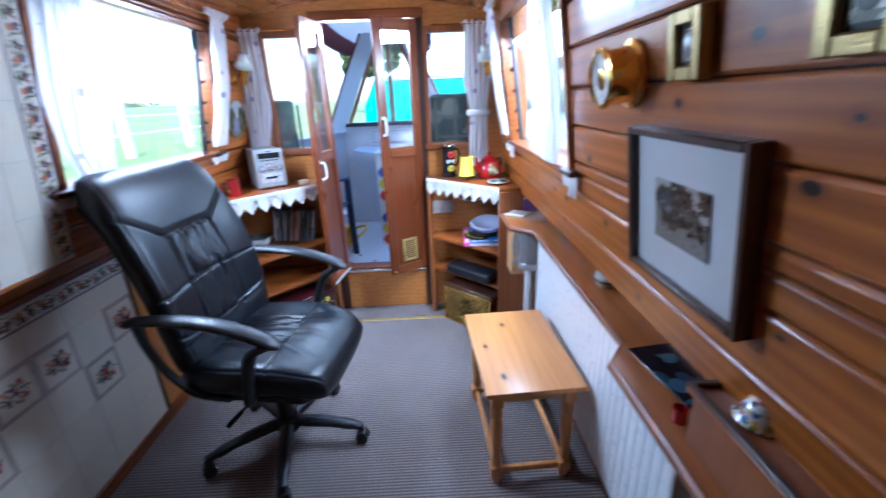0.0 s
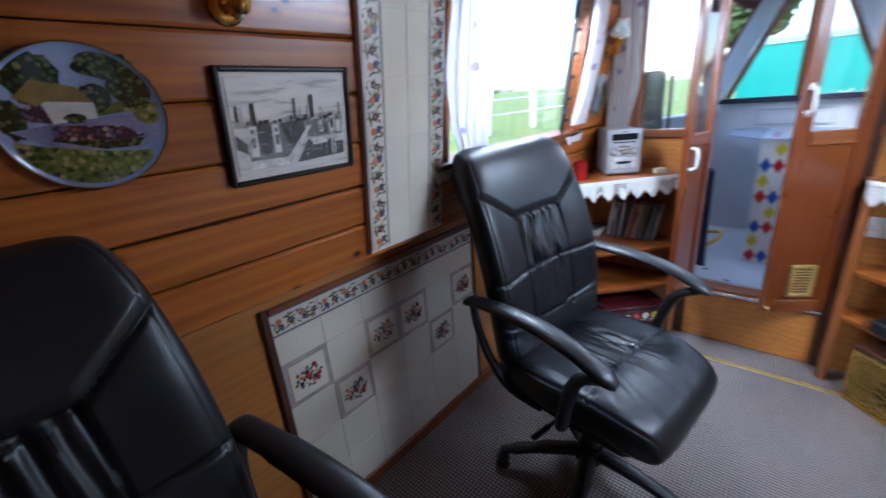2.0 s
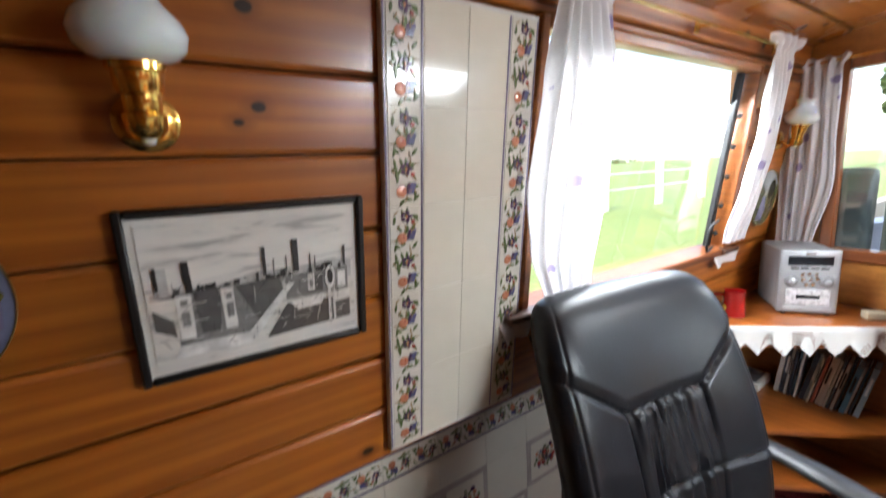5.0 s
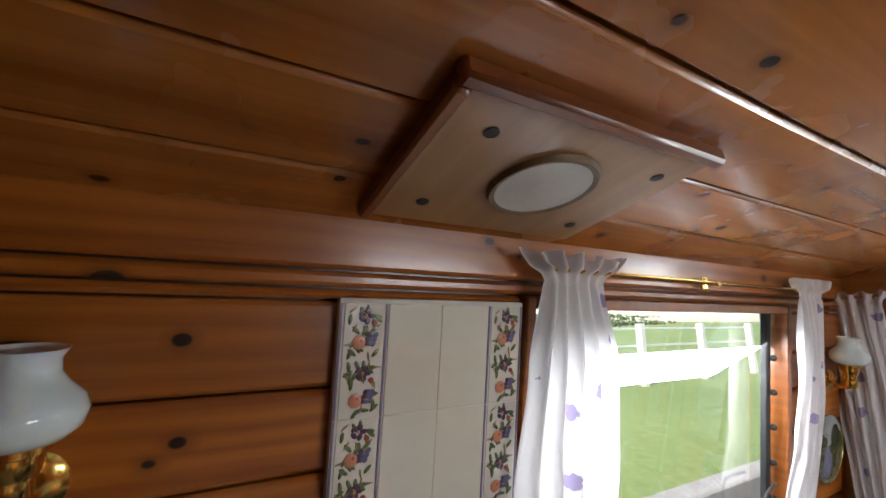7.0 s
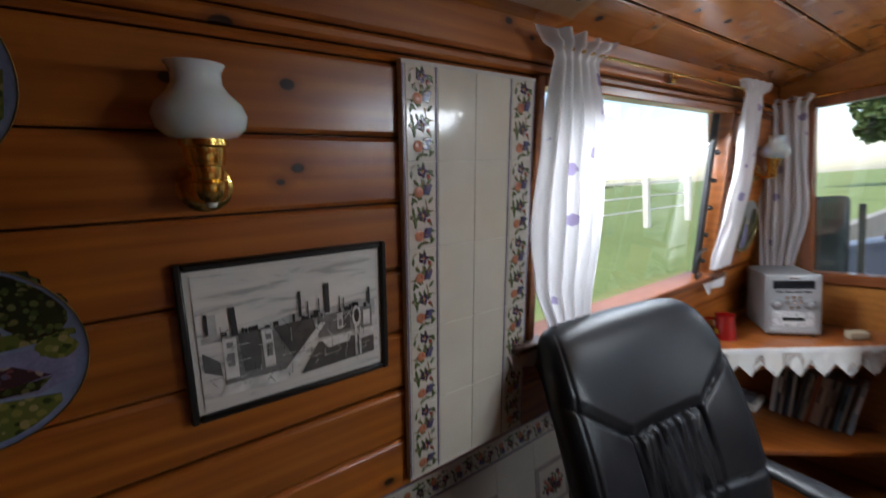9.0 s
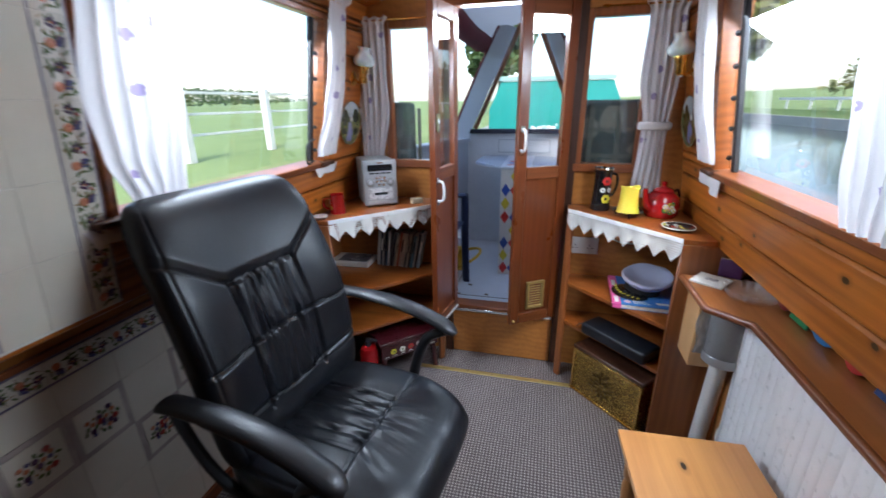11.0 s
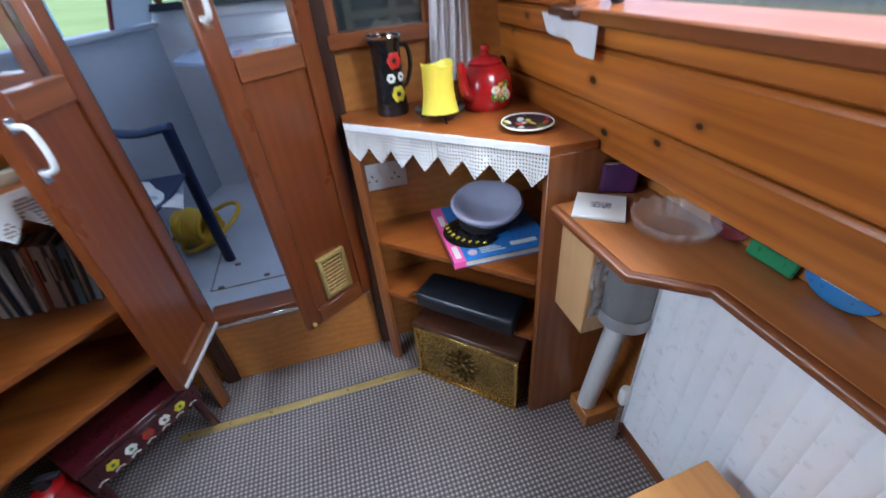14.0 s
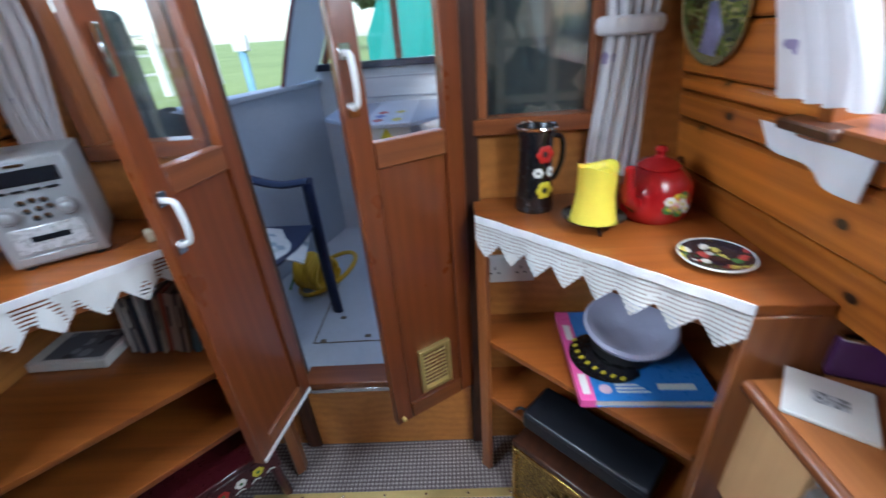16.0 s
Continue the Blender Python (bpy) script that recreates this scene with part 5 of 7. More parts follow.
# ---- curtains ----
def curtain_material():
    m, n, l, s = nodes_of("white_sprigged_cotton")
    tc = n.new("ShaderNodeTexCoord")
    v = n.new("ShaderNodeTexVoronoi")
    v.inputs["Scale"].default_value = 11.0
    l.new(tc.outputs["Object"], v.inputs["Vector"])
    sep = n.new("ShaderNodeSeparateColor")
    l.new(v.outputs["Color"], sep.inputs[0])
    wob = noise_tex(n, l, tc.outputs["Object"], 90.0, 2.0)
    d = math_node(n, l, "MULTIPLY_ADD", wob, 0.22, v.outputs["Distance"])
    sprig = math_node(n, l, "MULTIPLY", math_node(n, l, "LESS_THAN", d, 0.27), math_node(n, l, "GREATER_THAN", sep.outputs[0], 0.35))
    col = mixed(n, l, math_node(n, l, "MULTIPLY", sprig, 0.75), (0.74, 0.72, 0.73), (0.20, 0.13, 0.36))
    l.new(col, s.inputs["Base Color"])
    s.inputs["Roughness"].default_value = 0.9
    weave = noise_tex(n, l, tc.outputs["Object"], 700.0, 1.0)
    bump(n, l, s, weave, 0.3, 0.0006)
    tr = n.new("ShaderNodeBsdfTranslucent")
    l.new(col, tr.inputs[0])
    mx = n.new("ShaderNodeMixShader")
    mx.inputs[0].default_value = 0.28
    l.new(s.outputs[0], mx.inputs[1]), l.new(tr.outputs[0], mx.inputs[2])
    l.new(mx.outputs[0], n["Material Output"].inputs[0])
    return m


M_curtain = curtain_material()


def curtain(m, prof, h, label, seed=1, band=None, fold=0.011, waves=5.5):
    """prof: rows of how far down (0 to 1), near edge, far edge, along the wall."""
    t = thing("curtain", label, "curtain", m)

    def edges(k):
        for (k0, a0, b0), (k1, a1, b1) in zip(prof, prof[1:]):
            if k <= k1:
                q = (k - k0) / (k1 - k0)
                q = q * q * (3 - 2 * q)
                return a0 + (a1 - a0) * q, b0 + (b1 - b0) * q
        return prof[-1][1:]

    def f(u, v):
        k = 1 - v
        a, b = edges(k)
        head = math.exp(-((k - 0.065) / 0.018) ** 2)
        amp = fold * (0.5 + 0.5 * math.sin(3.1 * k)) * (1 - 0.6 * head) + (fold * 0.8 if k < 0.05 else 0)
        ph = u + 0.035 * noise.noise(Vector((u * 5, k * 1.5, seed * 3.7)))
        y = -0.034 + amp * math.sin(ph * 2 * math.pi * waves + 0.7 * math.sin(k * 3 + seed)) + 0.007 * noise.noise(Vector((u * 6, k * 4, seed)))
        y -= 0.010 * math.sin(math.pi * k) * math.sin(math.pi * u)
        return Vector((a + (b - a) * u + 0.006 * noise.noise(Vector((u * 3, k * 4, seed + 9))), y, -k * h + (0.006 * math.sin(u * 26 + seed) if k < 0.03 else 0)))
    part("cloth", sheet(96, 56, f), M_curtain, t, sharp=80)
    if band:
        part("tie_band", tube([(band[1] + math.cos(a) * band[2], -0.034 + math.sin(a) * 0.028, -band[0]) for a in [i * math.pi / 10 for i in range(20)]], 0.011, 8, closed=True, flat=1.6), M_curtain, t, "white cotton tie band")
    return t


def rod(m, L):
    t = thing("curtain_rod", "thin brass curtain rod on small brackets", "curtain rod", m)
    part("rod", tube([(-L / 2, -0.032, 0), (L / 2, -0.032, 0)], 0.004, 8), M_brass, t)
    for x in (-L / 2 + 0.02, 0.0, L / 2 - 0.02):
        part("bracket", joined(box(x - 0.006, x + 0.006, -0.036, -0.0005, -0.006, 0.002, 0.001), box(x - 0.012, x + 0.012, -0.004, -0.0004, -0.016, 0.012, 0.001)), M_brass, t)


CZ = 1.775
NEAR_FOLD = ((0, -0.125, 0.125), (0.07, -0.072, 0.062), (0.30, -0.095, 0.108), (0.60, -0.118, 0.122), (0.80, -0.105, 0.118), (1.0, -0.050, 0.110))
FAR_FOLD = ((0, -0.105, 0.115), (0.07, -0.055, 0.065), (0.40, -0.050, 0.085), (0.70, -0.070, 0.070), (1.0, -0.120, 0.035))
for s in (-1, 1):
    near, far = -1.090, -0.190
    lab = "white cotton curtain with mauve sprigs, gathered beside the side window"
    for yc, prof, hh, sd_ in ((near, NEAR_FOLD, 0.635, 2), (far, FAR_FOLD, 0.615, 5)):
        rows = prof if s < 0 else tuple((k, -b, -a) for k, a, b in prof)
        curtain(on_wall(s, yc, CZ + 0.026, 0.012), rows, hh, lab, sd_ + s, None, 0.012, 5.5 if yc == near else 4.2)
    rod(on_wall(s, (near + far) / 2, CZ, 0.010), 1.0)
    # white cloth ends hanging under the window corners
    for y, k in ((-0.200, 1), (-1.175, 2)):
        wd = 0.205 if k == 1 else 0.13
        hold = thing("curtain_tie", "white cotton tie end hanging from a dark wooden peg", "curtain tie", on_wall(s, y, 1.112, 0.0))
        part("cloth", sheet(18, 10, lambda u, v: Vector(((u - 0.5) * (wd - 0.05 * (1 - v)) + (0.022 if s > 0 else -0.01) * (1 - v), -0.018 - 0.006 * math.sin(u * 9 + k) * (1.3 - v) - 0.010 * (1 - v), 0.030 - (1 - v) * (0.030 + 0.036 * (u if s > 0 else 0.35 * (1 - u))))), 0.002), M_curtain, hold)
        part("peg", box(-0.05, 0.05, -0.034, -0.0005, 0.030, 0.046, 0.003), M_dark, hold)

LEFT_BOW = ((0, -0.095, 0.095), (0.05, -0.075, 0.075), (0.5, -0.070, 0.085), (1.0, -0.062, 0.040))
RIGHT_BOW = ((0, -0.090, 0.090), (0.05, -0.070, 0.070), (0.35, -0.075, 0.078), (0.61, -0.040, 0.062), (1.0, -0.052, 0.070))
curtain(pose(-0.165, YB - 0.002, 1.775), LEFT_BOW, 0.73, "white sprigged curtain hanging beside the bow window", 3, None, 0.009, 5.0)
curtain(pose(1.135, YB - 0.002, 1.775), RIGHT_BOW, 0.81, "white sprigged curtain tied back beside the bow window", 4, (0.49, 0.010, 0.060), 0.009, 5.0)
rod(pose(-0.04, YB - 0.001, 1.76), 0.36)
rod(pose(1.06, YB - 0.001, 1.76), 0.36)

# ---- ceiling vent on its plywood panel ----
M_paleply = wood("pale_ceiling_ply", (0.27, 0.135, 0.05), (0.44, 0.25, 0.11), "x", 0.4, 0.3, knots=0.0, tone=0.05)
x0, x1 = -0.140, 0.104
za, zb = ceil_z(x0), ceil_z(x1)
cm = Matrix.Translation(((x0 + x1) / 2, -1.292, (za + zb) / 2 - 0.0035)) @ Matrix.Rotation(-math.atan2(zb - za, x1 - x0), 4, "Y")
vent = thing("ceiling_vent", "round white ceiling vent on a beaded pale plywood panel", "vent", cm)
wv = math.hypot(x1 - x0, zb - za) / 2
part("panel", box(-wv, wv, -0.176, 0.172, -0.010, 0.004, 0.002), M_paleply, vent)
part("beading", box(wv + 0.0005, wv + 0.018, -0.194, 0.172, -0.018, 0.004, 0.004), M_trim, vent)
part("beading", box(-wv, wv, -0.194, -0.1765, -0.018, 0.004, 0.004), M_trim_x, vent)
vo = Matrix.Translation((0.012, -0.002, -0.0045)) @ Matrix.Diagonal((0.92, 0.92, 0.5, 1))
M_wornring = plain("worn_vent_ring", (0.20, 0.14, 0.08), 0.5, 0.4, var=0.5, scale=70, relief=0.4)
M_vent = plain("aged_white_vent", (0.50, 0.47, 0.42), 0.4, var=0.15, scale=30)
for sx in (-1, 1):
    for sy in (-1, 1):
        part("plug", lathe([(0.0085, -0.0098), (0.0080, -0.0112), (0, -0.0115)], 16, Matrix.Translation((sx * 0.075 + 0.004, sy * 0.128 + 0.002, 0))), M_black, vent, "dark screw plug")
part("vent_ring", lathe([(0.048, -0.011), (0.056, -0.014), (0.070, -0.026), (0.073, -0.026), (0.076, -0.011)], 40, vo), M_wornring, vent, "worn brass ring")
part("vent_disc", lathe([(0, -0.021), (0.055, -0.021), (0.069, -0.0225), (0.069, -0.011)], 40, vo), M_vent, vent)

# ---- small things on the corner shelves ----
M_blackpaint = plain("black_painted_tin", (0.008, 0.008, 0.009), 0.25, var=0.2, coat=0.6)
M_rose = spots("painted_roses_red", (0.30, 0.012, 0.012), [(0.55, 0.40, 0.05), (0.60, 0.55, 0.48), (0.05, 0.14, 0.03), (0.45, 0.10, 0.05)], 42, 0.42, 0.25, 0.5)
M_yel = plain("yellow_paint", (0.60, 0.50, 0.03), 0.35, var=0.15)
M_wht = plain("white_paint_dabs", (0.70, 0.69, 0.64), 0.35, var=0.1)
M_redp = plain("red_paint_dabs", (0.50, 0.02, 0.015), 0.3, var=0.2)
M_green = plain("green_paint_dabs", (0.04, 0.16, 0.03), 0.3, var=0.2)
M_wax = plain("yellow_candle_wax", (0.70, 0.56, 0.06), 0.45, var=0.08, relief=0.15)
M_wax.node_tree.nodes["Principled BSDF"].inputs["Subsurface Weight"].default_value = 0.25


def rosette(parent, m, r, mats):
    """A painted flower of a few raised dabs."""
    for i in range(6):
        a = i * math.pi / 3
        part("petal", lathe([(0, 0.0014), (r * 0.40, 0.0010), (r * 0.46, 0)], 10, m @ Matrix.Translation((r * 0.55 * math.cos(a), r * 0.55 * math.sin(a), 0))), mats[0], parent)
    part("flower_eye", lathe([(0, 0.0026), (r * 0.30, 0.0020), (r * 0.34, 0.0006)], 10, m), mats[1], parent)


jug = thing("painted_jug", "tall black enamel jug painted with roses, on the shelf top", "jug", pose(0.955, 0.125, TOPZ, 0, 0, 22))
part("body", lathe([(0, 0.0), (0.042, 0.0), (0.044, 0.006), (0.040, 0.05), (0.037, 0.12), (0.038, 0.165), (0.044, 0.185), (0.045, 0.190), (0.041, 0.188), (0.035, 0.165), (0.033, 0.05), (0, 0.02)], 32), M_blackpaint, jug)
part("handle", tube(spline([(0.036, 0, 0.165), (0.066, 0, 0.155), (0.072, 0, 0.11), (0.056, 0, 0.07), (0.038, 0, 0.06)], 6), 0.006, 8), M_blackpaint, jug)
part("rim", lathe([(0.042, 0.1875), (0.045, 0.1925), (0.047, 0.1885), (0.0445, 0.185)], 32), M_chrome, jug)
front = lambda z, r: Matrix.Translation((0.0, -r, z)) @ Matrix.Rotation(radians(90), 4, "X")
rosette(jug, front(0.135, 0.0375), 0.021, (M_redp, M_black))
rosette(jug, Matrix.Rotation(radians(-22), 4, "Z") @ front(0.095, 0.0385), 0.012, (M_wht, M_black))
rosette(jug, Matrix.Rotation(radians(22), 4, "Z") @ front(0.095, 0.0385), 0.012, (M_wht, M_black))
rosette(jug, front(0.055, 0.0405), 0.021, (M_yel, M_black))

cs = thing("candle_stand", "black iron candle dish on little legs", "candle holder", pose(1.055, 0.005, TOPZ))
part("dish", lathe([(0, 0.018), (0.045, 0.018), (0.062, 0.026), (0.064, 0.028), (0.062, 0.024), (0.045, 0.0155), (0, 0.0155)], 36), M_blackpaint, cs)
for i in range(3):
    a = radians(30 + 120 * i)
    part("leg", tube(spline([(0.04 * math.cos(a), 0.04 * math.sin(a), 0.0165), (0.047 * math.cos(a), 0.047 * math.sin(a), 0.008), (0.054 * math.cos(a), 0.054 * math.sin(a), 0.003)], 4), 0.003, 8), M_blackpaint, cs)
cn = thing("candle", "thick yellow wax candle, half burnt, on an iron dish", "candle", pose(1.055, 0.005, TOPZ + 0.0185))
wax = lathe([(0, 0), (0.047, 0), (0.044, 0.012), (0.038, 0.05), (0.037, 0.095), (0.039, 0.112), (0.034, 0.110), (0.030, 0.098), (0, 0.094)], 36)
for v in wax.verts:
    if v.co.z > 0.08:
        v.co.z += 0.006 * math.sin(2.3 * math.atan2(v.co.y, v.co.x) + 0.6)
part("wax", wax, M_wax, cn)
part("wick", tube([(0, 0, 0.094), (0.002, 0, 0.104)], 0.001, 6), M_black, cn)

kt = thing("red_kettle", "red enamel kettle painted with roses, on the shelf top", "kettle", pose(1.195, 0.05, TOPZ, 0, 0, 215))
part("body", lathe([(0, 0), (0.060, 0), (0.070, 0.012), (0.074, 0.045), (0.066, 0.085), (0.046, 0.105), (0.040, 0.108), (0, 0.108)], 36), M_red, kt)
part("lid", lathe([(0.043, 0.1082), (0.044, 0.112), (0.032, 0.122), (0.012, 0.128), (0.009, 0.133), (0.013, 0.142), (0.008, 0.150), (0, 0.151)], 28), M_red, kt)
part("spout", tube(spline([(0.062, 0, 0.04), (0.090, 0, 0.062), (0.098, 0, 0.095), (0.104, 0, 0.128)], 6), [0.018 - 0.0005 * i for i in range(19)], 12), M_red, kt)
part("handle", tube(spline([(-0.05, 0, 0.095), (-0.085, 0, 0.105), (-0.098, 0, 0.07), (-0.075, 0, 0.035)], 6), 0.006, 8), M_blackpaint, kt)
M_pinkd = plain("pink_paint_dabs", (0.62, 0.22, 0.20), 0.35, var=0.2)
for i, (a, z, mt) in enumerate(((62, 0.044, M_pinkd), (74, 0.050, M_wht), (67, 0.061, M_yel), (54, 0.056, M_wht), (82, 0.038, M_wht), (53, 0.040, M_green), (78, 0.064, M_green), (70, 0.033, M_green))):
    rosette(kt, Matrix.Rotation(radians(a - 270), 4, "Z") @ Matrix.Translation((0, -0.0735 if z < 0.06 else -0.0712, z)) @ Matrix.Rotation(radians(90), 4, "X"), 0.0115, (mt, M_yel if mt is not M_yel else M_redp))

M_china = spots("dark_flowered_china", (0.015, 0.014, 0.022), [(0.55, 0.45, 0.10), (0.60, 0.56, 0.50), (0.40, 0.06, 0.05), (0.06, 0.16, 0.05)], 55, 0.5, 0.15, 0.6)
ds = thing("painted_dish", "small dark china dish painted with flowers", "dish", pose(1.215, -0.16, TOPZ))
part("dish", lathe([(0, 0.006), (0.035, 0.006), (0.050, 0.011), (0.058, 0.014), (0.059, 0.012), (0.050, 0.007), (0.036, 0.0), (0, 0.0)], 40), M_china, ds)
part("rim", lathe([(0.0575, 0.0142), (0.0595, 0.0155), (0.0605, 0.013), (0.059, 0.0115)], 40), M_wht, ds)

# right unit, inside
M_atlas = plain("blue_book_cover", (0.035, 0.19, 0.52), 0.3, var=0.08, coat=0.4)
M_pink = plain("pink_book_band", (0.72, 0.10, 0.32), 0.3, var=0.08, coat=0.4)
M_pages = plain("book_pages", (0.66, 0.63, 0.56), 0.8, var=0.1, scale=90)
at = thing("road_atlas", "large blue paperback road atlas with a pink spine band", "book", pose(1.175, -0.005, 0.5455, 0, 0, -3))
part("page_block", box(-0.142, 0.142, -0.146, 0.166, 0.002, 0.018), M_pages, at)
part("cover", box(-0.112, 0.145, -0.148, 0.168, 0.0183, 0.0203), M_atlas, at)
part("spine_band", box(-0.146, -0.1123, -0.148, 0.168, 0.0, 0.0204), M_pink, at)
part("back_cover", box(-0.1119, 0.145, -0.148, 0.168, 0.0, 0.0018), M_atlas, at)
part("badge", lathe([(0, 0.0008), (0.013, 0.0006), (0.014, 0)], 20, Matrix.Translation((-0.085, -0.115, 0.0204))), plain("pale_pink_badge", (0.7, 0.45, 0.52), 0.3), at)
for k in range(3):
    part("title_bar", box(-0.062, -0.01 + 0.01 * k, -0.106 - 0.010 * k, -0.101 - 0.010 * k, 0.0204, 0.0208), M_wht, at)
part("title_bar", box(0.03, 0.11, -0.118, -0.100, 0.0204, 0.0209), M_wht, at)
for k in range(3):
    part("title_bar", box(-0.137, -0.120, -0.13 + 0.09 * k, -0.07 + 0.09 * k, 0.0206, 0.0210), M_wht, at)


def sailor_cap():
    t = thing("peaked_cap", "white-topped sailor's peaked cap with black visor, lying on a book", "cap", pose(1.165, 0.010, 0.566, 0, 0, -152) @ Matrix.Scale(0.86, 4))
    M_cloth = plain("white_cap_cloth", (0.50, 0.51, 0.66), 0.85, var=0.06, scale=20, relief=0.3)
    crown = lathe([(0.080, 0.034), (0.100, 0.044), (0.122, 0.062), (0.128, 0.074), (0.120, 0.082), (0.100, 0.080), (0.080, 0.066), (0.03, 0.060), (0, 0.058)], 44)
    for v in crown.verts:
        a = math.atan2(v.co.y, v.co.x)
        v.co.x -= 0.022
        v.co.z += (-0.014 * math.cos(a) - 0.012 * math.sin(a)) * min(1, math.hypot(v.co.x, v.co.y) / 0.09) + 0.010 - 0.004 * noise.noise(v.co * 22)
    part("crown", crown, M_cloth, t, "soft white cloth crown")
    part("band", lathe([(0.084, 0.001), (0.087, 0.003), (0.087, 0.038), (0.083, 0.042)], 44), M_black, t, "black band")
    visor = sheet(20, 8, lambda u, v: Vector(((0.080 + 0.082 * v * math.sin(math.pi * (0.12 + 0.76 * u))) * math.cos((u - 0.5) * 2.3), (0.080 + 0.082 * v * math.sin(math.pi * (0.12 + 0.76 * u))) * math.sin((u - 0.5) * 2.3), 0.016 - 0.012 * v)), 0.003)
    part("visor", visor, M_blackpaint, t, "glossy black visor")
    for i in range(9):
        u = 0.14 + 0.72 * i / 8
        a = (u - 0.5) * 2.1
        part("gold_leaf", lathe([(0, 0.003), (0.006, 0.002), (0.007, 0)], 8, Matrix.Translation((0.132 * math.cos(a), 0.132 * math.sin(a), 0.012)) @ Matrix.Diagonal((1.4, 0.7, 1, 1))), M_yel, t)
    return t


sailor_cap()

bag = thing("black_case", "long black leather instrument case lying on the shelf", "case", pose(1.075, -0.095, 0.3355, 0, 0, -45))
cb = box(-0.165, 0.165, -0.062, 0.062, 0.0, 0.058, 0.014, 3)
for v in cb.verts:
    if v.co.z > 0.03:
        v.co.z += 0.004 * noise.noise(v.co * 14)
part("case", cb, M_leather, bag)
part("piping", tube([(-0.158, -0.060, 0.046), (0.158, -0.060, 0.046)], 0.0026, 8), M_blackplastic, bag)
part("strap", tube(spline([(-0.164, -0.03, 0.03), (-0.19, -0.035, 0.028), (-0.20, -0.045, 0.012)], 4), 0.005, 8, flat=0.5), M_leather, bag)

M_emboss = plain("embossed_brass_sheet", (0.52, 0.36, 0.10), 0.26, 1.0, var=0.45, scale=34, relief=0.9, dist=0.004)
ch = thing("brass_chest", "embossed brass-clad log box with a crest, under the shelf", "chest", pose(1.085, -0.085, 0.001, 0, 0, -45))
part("body", box(-0.185, 0.185, -0.08, 0.09, 0.0, 0.242, 0.004), M_emboss, ch)
part("lid", box(-0.189, 0.189, -0.084, 0.094, 0.243, 0.262, 0.004), M_dark, ch)
part("beading", joined(box(-0.186, 0.186, -0.0835, -0.0802, 0.002, 0.014, 0.001), box(-0.186, 0.186, -0.0835, -0.0802, 0.228, 0.240, 0.001), box(-0.186, -0.174, -0.0835, -0.0802, 0.015, 0.227, 0.001), box(0.174, 0.186, -0.0835, -0.0802, 0.015, 0.227, 0.001)), M_brass, ch)
random.seed(5)
M_oldbrass = plain("tarnished_brass_crest", (0.16, 0.10, 0.03), 0.35, 1.0, var=0.5, scale=60, relief=0.6)
for i in range(26):
    a, r = i * 2.4, 0.006 + 0.0105 * math.sqrt(i)
    part("crest_leaf", lathe([(0, 0.006), (0.008, 0.004), (0.011, 0)], 8, Matrix.Translation((r * math.cos(a) - 0.01, -0.0802, 0.125 + 1.2 * r * math.sin(a))) @ Matrix.Rotation(radians(90), 4, "X") @ Matrix.Rotation(a, 4, "Z") @ Matrix.Diagonal((1.5, 0.7, 1, 1))), M_oldbrass, ch)
rt = single("red_tin", box(-0.02, 0.02, -0.05, 0.05, 0, 0.20, 0.004), M_red, "red painted tin standing at the end of the brass chest", "tin", pose(1.30, -0.235, 0.001))


def socket(m):
    t = thing("wall_socket", "white double wall socket", "socket", m)
    part("plate", box(-0.073, 0.073, -0.009, -0.0003, -0.043, 0.043, 0.003, 2), M_whiteplastic, t)
    for sx in (-1, 1):
        for px, pz, w, h in ((0, 0.004, 0.004, 0.008), (-0.011, -0.012, 0.007, 0.004), (0.011, -0.012, 0.007, 0.004)):
            part("slot", box(sx * 0.036 + px - w / 2, sx * 0.036 + px + w / 2, -0.0098, -0.0091, pz - h / 2, pz + h / 2), M_black, t)
        part("rocker", box(sx * 0.018 - 0.005, sx * 0.018 + 0.005, -0.011, -0.0091, 0.022, 0.036, 0.001), M_whiteplastic, t)
    return t


socket(pose(0.905, YB - 0.0005, 0.705))
wr = thing("white_cable", "white flex looped under the shelf top", "cable", pose(0.98, 0.16, 0.80))
part("flex", tube(spline([(0.0, 0.03, 0.03), (0.03, -0.02, -0.02), (0.10, -0.05, -0.04), (0.18, -0.07, -0.02), (0.23, -0.05, 0.06)], 8), 0.0035, 8), M_whiteplastic, wr)

